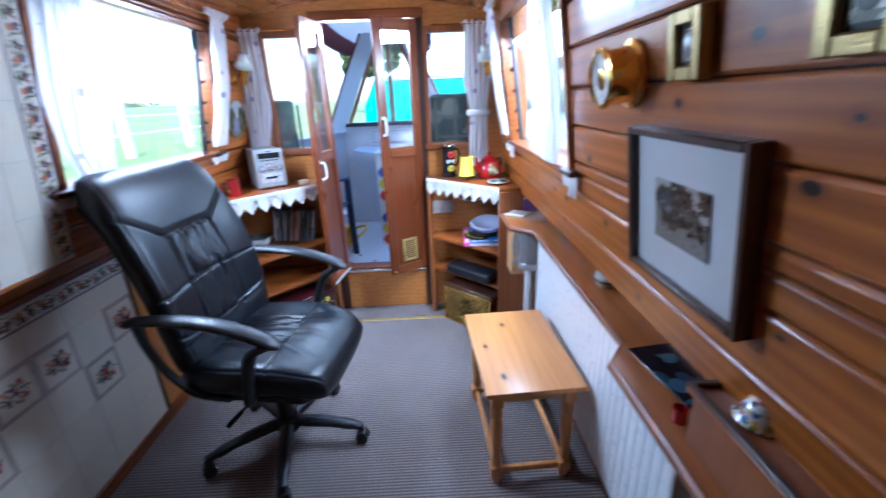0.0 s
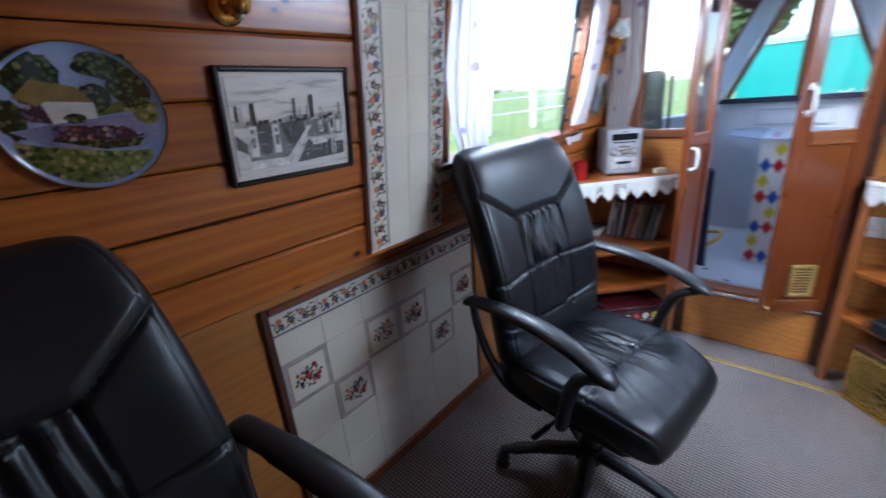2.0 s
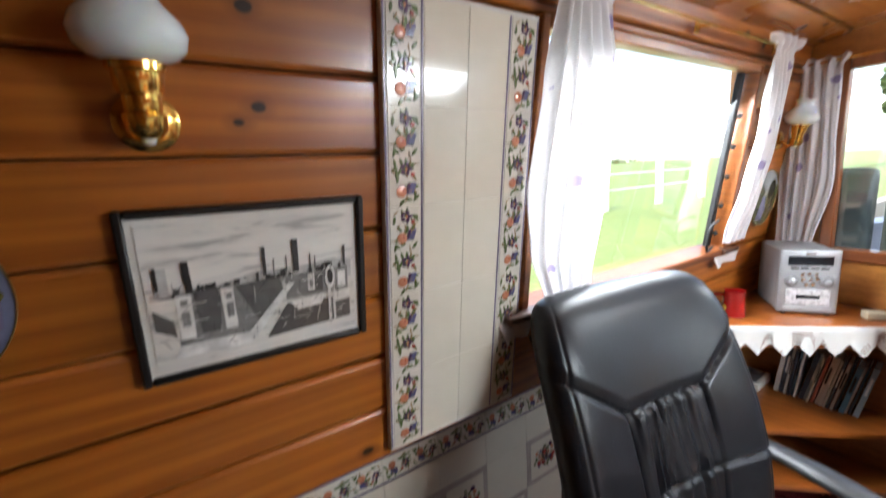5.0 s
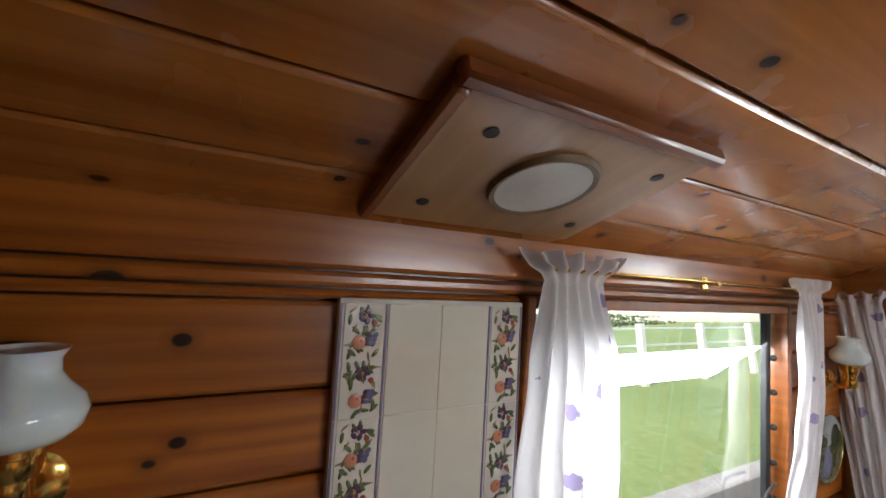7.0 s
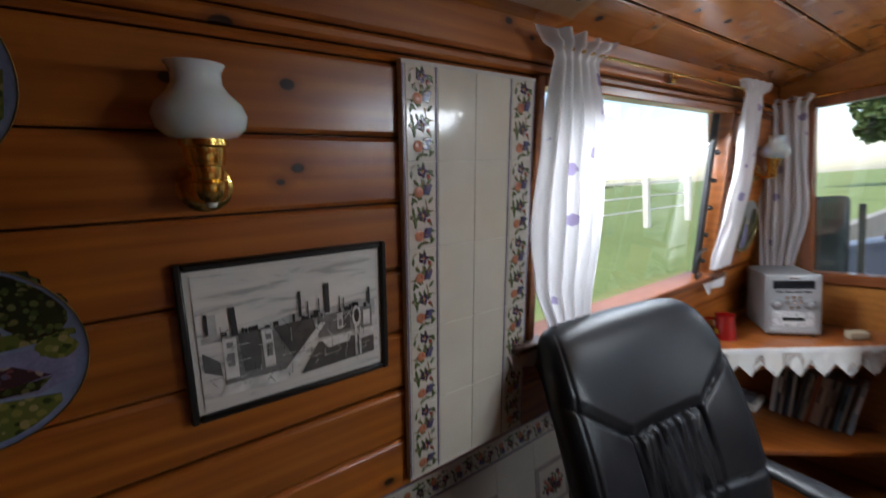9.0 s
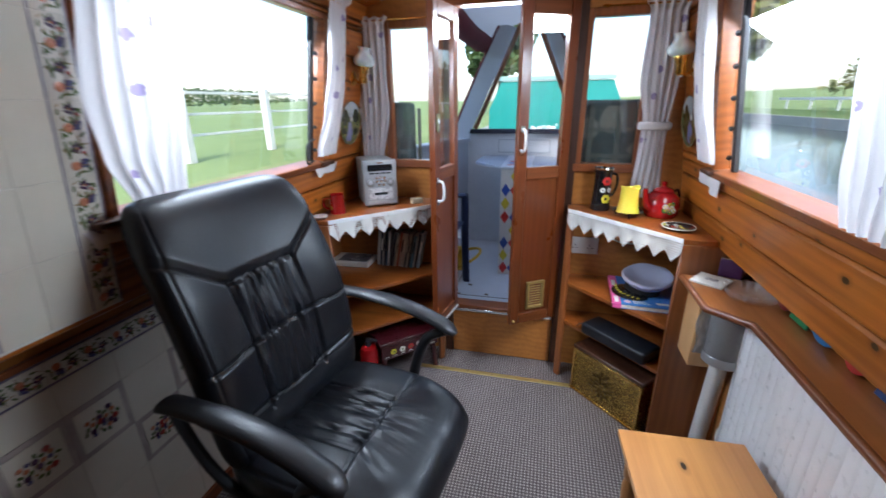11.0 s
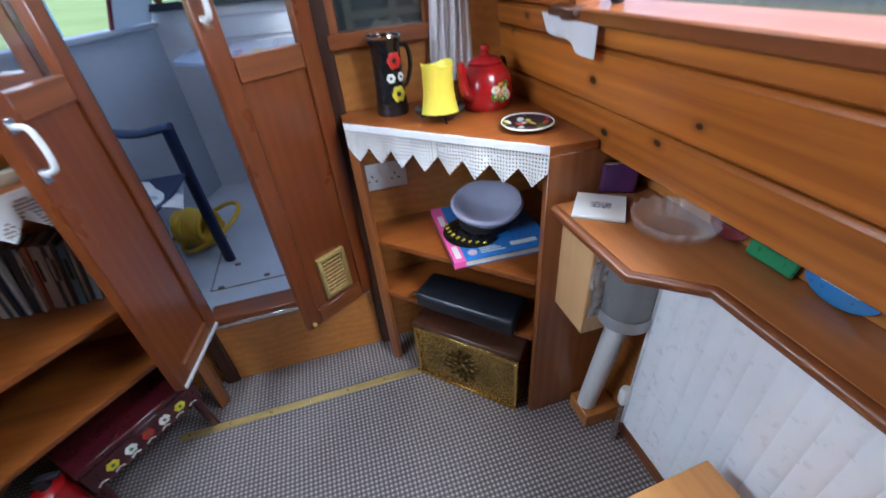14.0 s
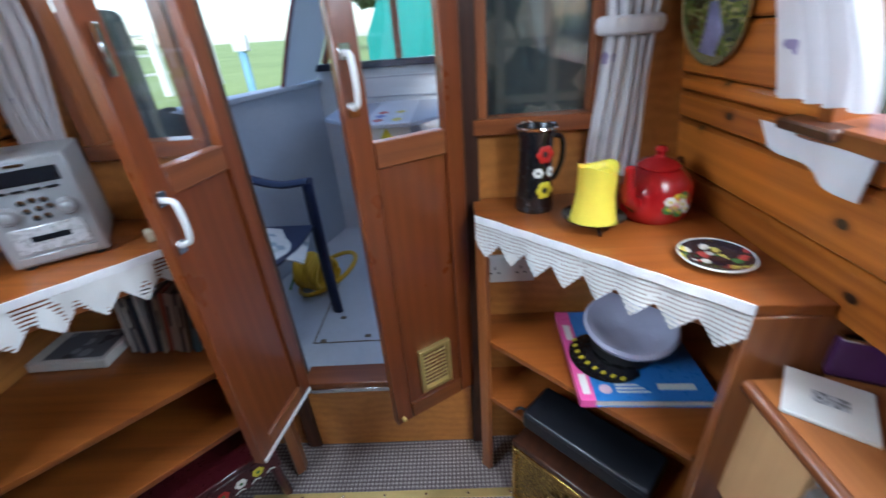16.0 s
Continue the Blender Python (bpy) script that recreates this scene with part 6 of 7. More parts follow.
# left unit: stereo, mug, books
def stereo():
    t = thing("mini_stereo", "silver upright mini stereo with round controls, on the shelf top", "stereo", pose(-0.085, -0.005, TOPZ, 0, 0, 34))
    w, h = 0.082, 0.225
    part("body", box(-w + 0.004, w - 0.004, -0.005, 0.20, 0.006, h - 0.004, 0.008, 2), plain("grey_stereo_case", (0.30, 0.31, 0.32), 0.4, var=0.06), t)
    part("front_panel", box(-w, w, -0.024, -0.0055, 0.006, h, 0.008, 3), M_silver, t)
    part("display", box(-w + 0.022, w - 0.022, -0.0262, -0.0242, h - 0.052, h - 0.022, 0.001), M_darkglass, t)
    part("logo_bar", box(-0.014, 0.014, -0.0255, -0.0242, h - 0.016, h - 0.011), M_chrome, t)
    rot = Matrix.Rotation(radians(90), 4, "X")
    for x in (-0.048, 0.048):
        k = part("dial", lathe([(0, 0.010), (0.014, 0.009), (0.018, 0.005), (0.0195, 0)], 26, Matrix.Translation((x, -0.0242, 0.118)) @ rot), M_greyplastic, t)
        part("dial_cap", lathe([(0, 0.0125), (0.008, 0.012), (0.010, 0.0105)], 20, Matrix.Translation((x, -0.0242, 0.118)) @ rot), M_silver, k)
    for i, (x, z) in enumerate(((-0.018, 0.140), (0, 0.142), (0.018, 0.140), (-0.016, 0.122), (0.004, 0.124), (0.022, 0.126), (-0.006, 0.106), (0.012, 0.107))):
        part("button", lathe([(0, 0.004), (0.006, 0.003), (0.007, 0)], 12, Matrix.Translation((x, -0.0242, z)) @ rot), M_chrome, t)
    for i in range(4):
        part("key", box(-0.052 + i * 0.027, -0.030 + i * 0.027, -0.0268, -0.0242, 0.160, 0.165, 0.001), M_darkglass, t)
    part("cassette_door", box(-0.060, 0.060, -0.0272, -0.0242, 0.036, 0.090, 0.002), plain("pale_silver_door", (0.56, 0.57, 0.58), 0.28, 0.3, var=0.04), t)
    part("cassette_slot", box(-0.032, 0.032, -0.0279, -0.0273, 0.058, 0.070, 0.0004), M_darkglass, t)
    part("drawer", box(-0.066, 0.066, -0.0285, -0.0242, 0.012, 0.030, 0.002), M_silver, t)
    for x in (-0.06, 0.06):
        for y in (-0.01, 0.17):
            part("foot", lathe([(0, 0), (0.009, 0), (0.009, 0.007), (0, 0.007)], 12, Matrix.Translation((x, y, 0))), M_rubber, t)


stereo()
mg = thing("red_mug", "small red enamel can painted with flowers", "mug", pose(-0.225, -0.185, TOPZ, 0, 0, 200))
part("body", lathe([(0, 0), (0.036, 0), (0.036, 0.004), (0.031, 0.085), (0.033, 0.088), (0.029, 0.086), (0.032, 0.01), (0, 0.008)], 28), M_red, mg)
part("handle", tube(spline([(0.030, 0, 0.07), (0.058, 0, 0.066), (0.060, 0, 0.032), (0.034, 0, 0.02)], 6), 0.0045, 8), M_red, mg)
for a, z, mt in ((80, 0.045, M_yel), (110, 0.055, M_wht), (130, 0.03, M_yel), (60, 0.06, M_green)):
    rosette(mg, Matrix.Rotation(radians(a), 4, "Z") @ Matrix.Translation((0, -0.0345, z)) @ Matrix.Rotation(radians(90), 4, "X"), 0.010, (mt, M_redp))
sd = thing("small_dish", "small white flowered dish at the corner of the shelf", "dish", pose(-0.262, -0.285, TOPZ))
part("dish", lathe([(0, 0.004), (0.024, 0.004), (0.036, 0.010), (0.037, 0.009), (0.025, 0.0), (0, 0.0)], 28), M_wht, sd)
single("soap_box", box(-0.028, 0.028, -0.017, 0.017, 0, 0.026, 0.005, 2), plain("beige_card", (0.45, 0.38, 0.27), 0.6), "small beige box beside the stereo", "box", pose(0.075, 0.075, TOPZ, 0, 0, 40))

random.seed(11)
SPINES = [(0.50, 0.49, 0.46), (0.05, 0.07, 0.10), (0.42, 0.40, 0.36), (0.02, 0.03, 0.05), (0.08, 0.20, 0.28), (0.55, 0.53, 0.50), (0.03, 0.04, 0.06), (0.25, 0.32, 0.36), (0.50, 0.45, 0.36), (0.40, 0.10, 0.06), (0.52, 0.44, 0.40), (0.56, 0.52, 0.50)]
pos = -0.185
book_mats = [plain("book_cover", c, 0.4, var=0.1, coat=0.2) for c in SPINES]
for i in range(20):
    w = random.choice((0.007, 0.009, 0.012, 0.015))
    hgt, dep = random.uniform(0.185, 0.205), 0.088
    bk = thing("book", "thin upright paperback or magazine on the shelf", "book", Matrix.Translation((pos + w / 2, 0.098 + random.uniform(-0.006, 0.008), 0.5455)) @ Matrix.Rotation(radians(5), 4, "Z") @ Matrix.Rotation(radians(6 if i < 6 else 11), 4, "Y") @ Matrix.Translation((w / 2, 0, w * 0.19)), group="books on the shelf")
    bm_ = book_mats[i % len(book_mats)]
    part("cover", joined(box(-w / 2, -w / 2 + 0.001, 0, dep, 0.0005, hgt), box(w / 2 - 0.001, w / 2, 0, dep, 0.0005, hgt), box(-w / 2 + 0.001, w / 2 - 0.001, 0, 0.0012, 0.0005, hgt)), bm_, bk)
    part("page_block", box(-w / 2 + 0.0012, w / 2 - 0.0012, 0.0015, dep - 0.003, 0.003, hgt - 0.003), M_pages, bk)
    if i % 3:
        part("spine_bar", box(-w * 0.25, w * 0.25, -0.0006, -0.0001, hgt * 0.45, hgt * 0.8), M_wht if i % 2 else M_black, bk)
    pos += w + 0.0024
dv = thing("boxed_dvd", "white boxed set lying flat with a dark picture on top", "box", pose(-0.318, 0.112, 0.5455, 0, 0, 2))
part("case", box(-0.11, 0.11, -0.07, 0.07, 0, 0.030, 0.003), M_paper, dv)
part("picture", box(-0.07, 0.095, -0.055, 0.06, 0.0301, 0.0307), spots("dark_cover_print", (0.12, 0.13, 0.15), [(0.3, 0.32, 0.34), (0.03, 0.03, 0.04)], 30, 0.5, 0.3, 0.5), dv)

# oak box hung on the left unit's side
ob2 = thing("speaker_box", "light oak veneered box against the side of the shelf unit", "box", pose(-0.33, -0.395, 0.475))
part("body", box(-0.10, 0.085, -0.055, 0.056, 0, 0.225, 0.003), M_lightply, ob2)

# painted stool and red tin under the left unit
ps = thing("painted_stool", "dark red folk-painted stool with roses, under the shelf", "stool", pose(0.02, -0.05, 0.0, 0, 0, 46))
M_maroon = plain("maroon_paint", (0.055, 0.005, 0.008), 0.3, var=0.2, coat=0.4)
part("seat", box(-0.17, 0.17, -0.075, 0.10, 0.225, 0.245, 0.004), M_maroon, ps)
part("apron", box(-0.165, 0.165, -0.0745, -0.060, 0.150, 0.224, 0.002), M_maroon, ps)
for x, mt in ((-0.10, M_yel), (-0.05, M_wht), (0.0, M_redp), (0.05, M_wht), (0.10, M_yel)):
    rosette(ps, Matrix.Translation((x, -0.0747, 0.187)) @ Matrix.Rotation(radians(90), 4, "X"), 0.017, (mt, M_green))
for k in range(7):
    part("scroll", tube(spline([(-0.15 + k * 0.045, -0.0755, 0.160), (-0.138 + k * 0.045, -0.0755, 0.166), (-0.125 + k * 0.045, -0.0755, 0.160)], 3), 0.0016, 6), M_wht, ps)
for x in (-0.14, 0.14):
    for y in (-0.05, 0.08):
        part("leg", tube([(x, y, 0.224), (x * 1.12, y * 1.15, 0.0)], 0.014, 10), M_maroon, ps)
fe = thing("fire_extinguisher", "red fire extinguisher standing under the shelf unit", "fire extinguisher", pose(-0.115, -0.215, 0.0))
part("cylinder", lathe([(0, 0), (0.042, 0), (0.046, 0.006), (0.046, 0.20), (0.038, 0.225), (0.018, 0.235), (0, 0.236)], 28), M_red, fe)
part("valve_head", joined(lathe([(0, 0.236), (0.016, 0.236), (0.016, 0.262), (0, 0.262)], 16), box(-0.008, 0.05, -0.009, 0.009, 0.262, 0.272, 0.002)), M_blackplastic, fe)

# ---- on the ledge ----
co = thing("coaster", "white square tile coaster with a small grey print", "coaster", pose(1.288, -0.365, LZ, 0, 0, -38))
part("tile", box(-0.052, 0.052, -0.052, 0.052, 0, 0.008, 0.002), M_paper, co)
part("print", box(-0.02, 0.022, -0.012, 0.012, 0.0081, 0.0086), spots("grey_print", (0.5, 0.5, 0.5), [(0.1, 0.1, 0.1), (0.3, 0.3, 0.3)], 160, 0.6), co)
fl = thing("hip_flask", "purple leather-covered hip flask with a steel cap", "flask", pose(1.362, -0.318, LZ, 0, 0, -25) @ Matrix.Scale(0.88, 4))
part("body", box(-0.042, 0.042, -0.012, 0.012, 0.004, 0.078, 0.008, 3), plain("purple_leather", (0.075, 0.020, 0.085), 0.4, var=0.15, relief=0.3), fl)
part("shoulder", box(-0.041, 0.041, -0.0115, 0.0115, 0.0785, 0.088, 0.005, 2), M_chrome, fl)
part("base", box(-0.041, 0.041, -0.0115, 0.0115, 0.0, 0.0038), M_chrome, fl)
part("cap", lathe([(0, 0.088), (0.009, 0.088), (0.009, 0.092), (0.012, 0.094), (0.012, 0.106), (0, 0.108)], 18), M_chrome, fl)
ast = thing("cut_glass_ashtray", "heavy round cut-glass ashtray", "ashtray", pose(1.358, -0.492, LZ))
prof = [(0, 0.0), (0.052, 0.0), (0.066, 0.012), (0.076, 0.034), (0.072, 0.036), (0.060, 0.016), (0.046, 0.010), (0, 0.010)]
ag = lathe(prof, 72)
for v in ag.verts:
    a = math.atan2(v.co.y, v.co.x)
    r = math.hypot(v.co.x, v.co.y)
    if r > 0.055:
        k = 1 + 0.045 * math.cos(18 * a)
        v.co.x, v.co.y = v.co.x * k, v.co.y * k
        v.co.z += 0.003 * math.cos(18 * a) if v.co.z > 0.03 else 0
M_cut = plain("cut_glass", (0.80, 0.83, 0.82), 0.05, var=0.05, scale=60, relief=0.0, coat=1.0, spec=1.0)
cut_n, cut_l = M_cut.node_tree.nodes, M_cut.node_tree.links
cut_mix = cut_n.new("ShaderNodeMixShader")
cut_mix.inputs[0].default_value = 0.16
cut_l.new(cut_n.new("ShaderNodeBsdfTransparent").outputs[0], cut_mix.inputs[1])
cut_l.new(cut_n["Principled BSDF"].outputs[0], cut_mix.inputs[2])
cut_l.new(cut_mix.outputs[0], cut_n["Material Output"].inputs[0])
part("bowl", ag, M_cut, ast, sharp=8)
ORN = (("red_ornament", "dark red oval painted plaque leaning on the lining", (0.16, 0.012, 0.018), -0.545, 0.040, 0.030, 1), ("green_ornament", "green plastic name plaque leaning on the lining", (0.02, 0.20, 0.075), -0.635, 0.042, 0.032, 0), ("blue_ornament", "blue oval number plaque leaning on the lining", (0.03, 0.18, 0.42), -0.735, 0.052, 0.032, 1),
       ("red_ornament", "small red painted plaque leaning on the lining", (0.45, 0.03, 0.03), -0.86, 0.038, 0.028, 1), ("blue_ornament", "small dark blue plaque leaning on the lining", (0.02, 0.05, 0.16), -0.97, 0.034, 0.03, 0))
for nm, lab, c, y, hw, hh, ov in ORN:
    o = thing(nm, lab, "plaque", pose(1.425, y, LZ + 0.0005, -14, 0, -90))
    mt = plain(nm + "_enamel", c, 0.3, var=0.15, coat=0.4)
    if ov:
        part("plaque", lathe([(0, 0.008), (hh * 0.8, 0.008), (hh, 0.004), (hh * 0.95, 0.0), (0, 0)], 30, Matrix.Translation((0, 0, hh)) @ Matrix.Rotation(radians(90), 4, "X") @ Matrix.Diagonal((hw / hh, 1, 1, 1))), mt, o)
    else:
        part("plaque", box(-hw, hw, -0.008, 0, 0, 2 * hh, 0.003), mt, o)
    part("lettering_bar", box(-hw * 0.5, hw * 0.5, -0.0092, -0.0082, hh * 0.85, hh * 1.15), M_wht if c[2] > 0.1 else M_black, o)
an = thing("stone_ornament", "small pale stone and metal ornament on the ledge", "ornament", pose(1.395, -1.235, LZ))
part("stone", lathe([(0, 0), (0.026, 0.0), (0.036, 0.014), (0.034, 0.034), (0.018, 0.048), (0, 0.05)], 20, Matrix.Diagonal((1, 1.2, 1, 1))), plain("pale_stone", (0.5, 0.46, 0.38), 0.6, var=0.3, relief=0.5), an)
part("band", tube([(0.037 * math.cos(a), 0.044 * math.sin(a), 0.022) for a in [i * math.pi / 10 for i in range(20)]], 0.004, 8, closed=True), M_dark, an)
bk = thing("glossy_brochure", "dark blue glossy brochure lying on the ledge", "brochure", pose(1.375, -1.69, LZ, 0, 0, 8))
part("brochure", box(-0.06, 0.06, -0.105, 0.105, 0, 0.005, 0.001), spots("dark_blue_print", (0.006, 0.010, 0.018), [(0.02, 0.06, 0.10), (0.05, 0.12, 0.17), (0.01, 0.02, 0.03)], 22, 0.5, 0.1, 0.8), bk)

# writing slope and what stands on it
wb = thing("writing_box", "brown wooden writing box with a sloping front, on the ledge", "writing box", pose(1.355, -2.23, LZ))
part("body", prism([(-0.078, -0.36), (0.085, -0.36), (0.085, 0.36), (-0.078, 0.36)], 0.0005, 0.10, 0.003), M_side, wb)
part("lid", box(-0.088, 0.086, -0.37, 0.37, 0.101, 0.113, 0.003), M_side, wb)
part("edge_bead", box(-0.0895, -0.076, -0.37, 0.37, 0.1135, 0.122, 0.002), M_dark, wb)
part("edge_bead", box(-0.0755, 0.086, 0.358, 0.37, 0.1135, 0.122, 0.002), M_dark, wb)
rm = thing("red_mug", "small red enamel mug on the ledge", "mug", pose(1.293, -1.824, LZ) @ Matrix.Scale(0.6, 4))
part("body", lathe([(0, 0), (0.022, 0), (0.023, 0.05), (0.021, 0.05), (0.020, 0.006), (0, 0.006)], 24), M_red, rm)
bl = thing("hand_bell", "china hand bell with a mosaic of flowers and wooden handle", "bell", pose(1.328, -1.948, LZ + 0.1132))
part("bell", lathe([(0.036, 0), (0.038, 0.004), (0.028, 0.018), (0.022, 0.036), (0.010, 0.044), (0, 0.045)], 28), spots("mosaic_china", (0.55, 0.54, 0.5), [(0.45, 0.3, 0.04), (0.05, 0.1, 0.3), (0.4, 0.05, 0.05), (0.1, 0.2, 0.08), (0.02, 0.02, 0.03)], 110, 0.8, 0.2, 0.5), bl)
part("handle", lathe([(0, 0.044), (0.007, 0.045), (0.006, 0.06), (0.010, 0.085), (0.007, 0.105), (0.009, 0.112), (0, 0.118)], 16), M_dark, bl)
gl = thing("dark_ornament", "dark china ornament on the writing box", "ornament", pose(1.392, -2.035, LZ + 0.1132))
part("body", lathe([(0, 0), (0.024, 0), (0.014, 0.012), (0.030, 0.03), (0.040, 0.055), (0.030, 0.08), (0, 0.088)], 24), M_china, gl)

# ---- bow well deck ----
DKZ = 0.215
BY = 1.62


def hull_x(s, y):
    k = (y - YB) / (BY - YB)
    return CX + s * (0.93 * (1 - k) + 0.46 * k)


deck = [(hull_x(-1, YB + 0.03), YB + 0.03), (hull_x(1, YB + 0.03), YB + 0.03), (hull_x(1, BY), BY), (hull_x(-1, BY), BY)]
dk = single("floor_well_deck", prism(deck, DKZ - 0.03, DKZ), M_deckwhite, "pale grey painted well deck with a lifting hatch", "deck", kind="structure")
M_joint = plain("rusty_joint", (0.16, 0.12, 0.08), 0.8, var=0.4)
for a, b, c, d in ((0.16, 0.62, 0.498, 0.503), (0.16, 0.165, 0.504, 0.95), (0.62, 0.625, 0.498, 0.95)):
    part("hatch_joint", box(a, b, c, d, DKZ, DKZ + 0.002), M_joint, dk)
for x, y in ((0.20, 0.51), (0.38, 0.53), (0.25, 0.66)):
    part("hatch_catch", box(x - 0.012, x + 0.012, y - 0.008, y + 0.008, DKZ, DKZ + 0.006, 0.002), M_joint, dk)
for s, nm in ((-1, "wall_bow_left"), (1, "wall_bow_right")):
    a, b = (hull_x(s, YB + 0.03), YB + 0.03), (hull_x(s, BY), BY)
    o = s * 0.03
    poly = [a, b, (b[0] + o, b[1]), (a[0] + o, a[1])]
    w = single(nm, prism(poly if s < 0 else poly[::-1], DKZ - 0.03, 1.085), M_deckgrey, "grey painted steel side of the well deck", "wall", kind="structure")
    poly = [(a[0] - s * 0.02, a[1]), (b[0] - s * 0.02, b[1]), (b[0] + s * 0.09, b[1]), (a[0] + s * 0.09, a[1])]
    part("gunwale", prism(poly if s < 0 else poly[::-1], 1.086, 1.108, 0.003), M_deckgrey, w)
fr = single("wall_bow_front", box(hull_x(-1, BY), hull_x(1, BY), BY, BY + 0.03, DKZ - 0.03, 1.15), M_deckwhite, "pale grey painted bow locker front", "wall", kind="structure")
part("locker_frame", joined(box(CX - 0.2, CX + 0.2, BY - 0.008, BY - 0.0005, 0.995, 1.003), box(CX - 0.2, CX + 0.2, BY - 0.008, BY - 0.0005, 1.095, 1.103), box(CX - 0.208, CX - 0.2, BY - 0.008, BY - 0.0005, 0.995, 1.103), box(CX + 0.2, CX + 0.208, BY - 0.008, BY - 0.0005, 0.995, 1.103)), M_deckgrey, fr)

# cratch board: triangular glazed frame over the bow
cr = thing("cratch_frame", "triangular stained wooden cratch frame glazed over the bow", "cratch", pose(CX, BY - 0.02, 1.15))
part("base_bar", box(-0.46, 0.46, -0.03, 0.03, 0.0, 0.035, 0.004), plain("navy_bar", (0.02, 0.025, 0.05), 0.4), cr)
for s in (-1, 1):
    part("side_bar", tube([(s * 0.40, 0, 0.036), (s * 0.13, 0, 0.64), (s * 0.06, 0, 0.80)], 0.022, 8, flat=0.8), M_trim_z, cr)
part("centre_post", box(-0.018, 0.018, -0.018, 0.018, 0.036, 0.80, 0.003), M_trim_z, cr)
g = part("pane", prism([(-0.37, 0.036), (0.37, 0.036), (0.06, 0.78), (-0.06, 0.78)], -0.002, 0.002), M_pane, cr)
g.matrix_basis = pose(0, 0, 0, 90, 0, 0)
g.visible_shadow = False
M_canvas = plain("white_canopy_canvas", (0.62, 0.64, 0.67), 0.8, var=0.05, scale=8, relief=0.2)
cn_, cl_ = M_canvas.node_tree.nodes, M_canvas.node_tree.links
thin = cn_.new("ShaderNodeMixShader")
thin.inputs[0].default_value = 0.45
day = cn_.new("ShaderNodeBsdfTranslucent")
day.inputs[0].default_value = (0.70, 0.72, 0.75, 1)
cl_.new(cn_["Principled BSDF"].outputs[0], thin.inputs[1]), cl_.new(day.outputs[0], thin.inputs[2])
cl_.new(thin.outputs[0], cn_["Material Output"].inputs[0])
M_maroonc = plain("maroon_canvas", (0.11, 0.012, 0.022), 0.85, var=0.15, relief=0.3)
for s in (-1, 1):
    cv = thing("canvas_cover", "white canvas canopy side with maroon edging, fixed to the cratch", "canopy", pose(CX, BY - 0.03, 1.11))

    def f(u, v):
        top, low = Vector((s * 0.10, 0.0, 0.80)), Vector((s * 0.46, 0.0, 0.0))
        q = low.lerp(top, v)
        wdt = 0.24 + 0.08 * math.sin(v * math.pi)
        return q + Vector((s * 0.10 * u, -wdt * u, 0.012 * math.sin(u * 3.1) - 0.02 * u))
    part("canvas", sheet(8, 20, f, 0.003), M_canvas, cv)
    part("edging", tube([f(1.0, i / 20) for i in range(21)], 0.009, 8), M_maroonc, cv, "maroon canvas edging")
    rl = thing("rolled_canvas", "rolled-up maroon canopy side flap", "canopy", pose(CX + s * 0.32, 0.9, 1.80))
    part("roll", tube(spline([(0, -0.62, 0.01), (0, -0.3, -0.01), (0, 0.1, -0.015), (-s * 0.02, 0.66, -0.01)], 8), 0.060, 16), M_maroonc, rl)
    part("strap", tube([(0.061 * math.cos(a), 0.35, -0.013 + 0.061 * math.sin(a)) for a in [i * math.pi / 8 for i in range(16)]], 0.006, 8, closed=True), M_maroonc, rl)
tp = single("canvas_cover", sheet(12, 8, lambda u, v: Vector((CX - 0.36 + 0.72 * u, YB + 0.10 + v * (BY - YB - 0.10), 1.95 - 0.16 * (2 * u - 1) ** 2)), 0.004), M_canvas, "white canvas canopy top over the well deck", "canopy")

# folding table with harlequin front
tb = thing("folding_table", "folding deck table with a painted diamond-pattern front panel", "table", pose(0.505, 0.935, DKZ))
TH = 0.775
part("tabletop", box(-0.10, 0.10, -0.06, 0.55, TH - 0.018, TH, 0.003), M_deckwhite, tb)
for s in (-1, 1):
    part("leaf", prism([(s * 0.102, -0.06), (s * 0.30, 0.16), (s * 0.30, 0.50), (s * 0.102, 0.55)][::s], TH - 0.018, TH - 0.001, 0.003), M_deckgrey, tb)
part("front_panel", box(-0.095, 0.095, -0.045, -0.030, 0.001, TH - 0.019, 0.002), M_wht, tb)
part("back_panel", box(-0.095, 0.095, 0.48, 0.495, 0.001, TH - 0.019, 0.002), M_deckgrey, tb)
M_blu = plain("blue_paint", (0.03, 0.08, 0.35), 0.35, var=0.1)
dmats = (M_redp, M_yel, M_blu, M_wht)
for r in range(8):
    for c in range(3):
        dm = prism([(-0.03, 0), (0, -0.046), (0.03, 0), (0, 0.046)], 0, 0.0012)
        part("diamond", moved(dm, Matrix.Translation((-0.0605 + 0.0605 * c, -0.0456, 0.055 + r * 0.0935 - (0.0 if c % 2 else 0.0))) @ Matrix.Rotation(radians(90), 4, "X")), dmats[(r + c * 2) % 4], tb)
for i, mt in enumerate((M_redp, M_yel, M_blu, M_wht, M_redp, M_yel)):
    part("top_diamond", moved(prism([(-0.025, 0), (0, -0.04), (0.025, 0), (0, 0.04)], 0, 0.001), Matrix.Translation((-0.04 + 0.08 * (i % 2), 0.02 + 0.09 * (i // 2), TH + 0.0004))), mt, tb)

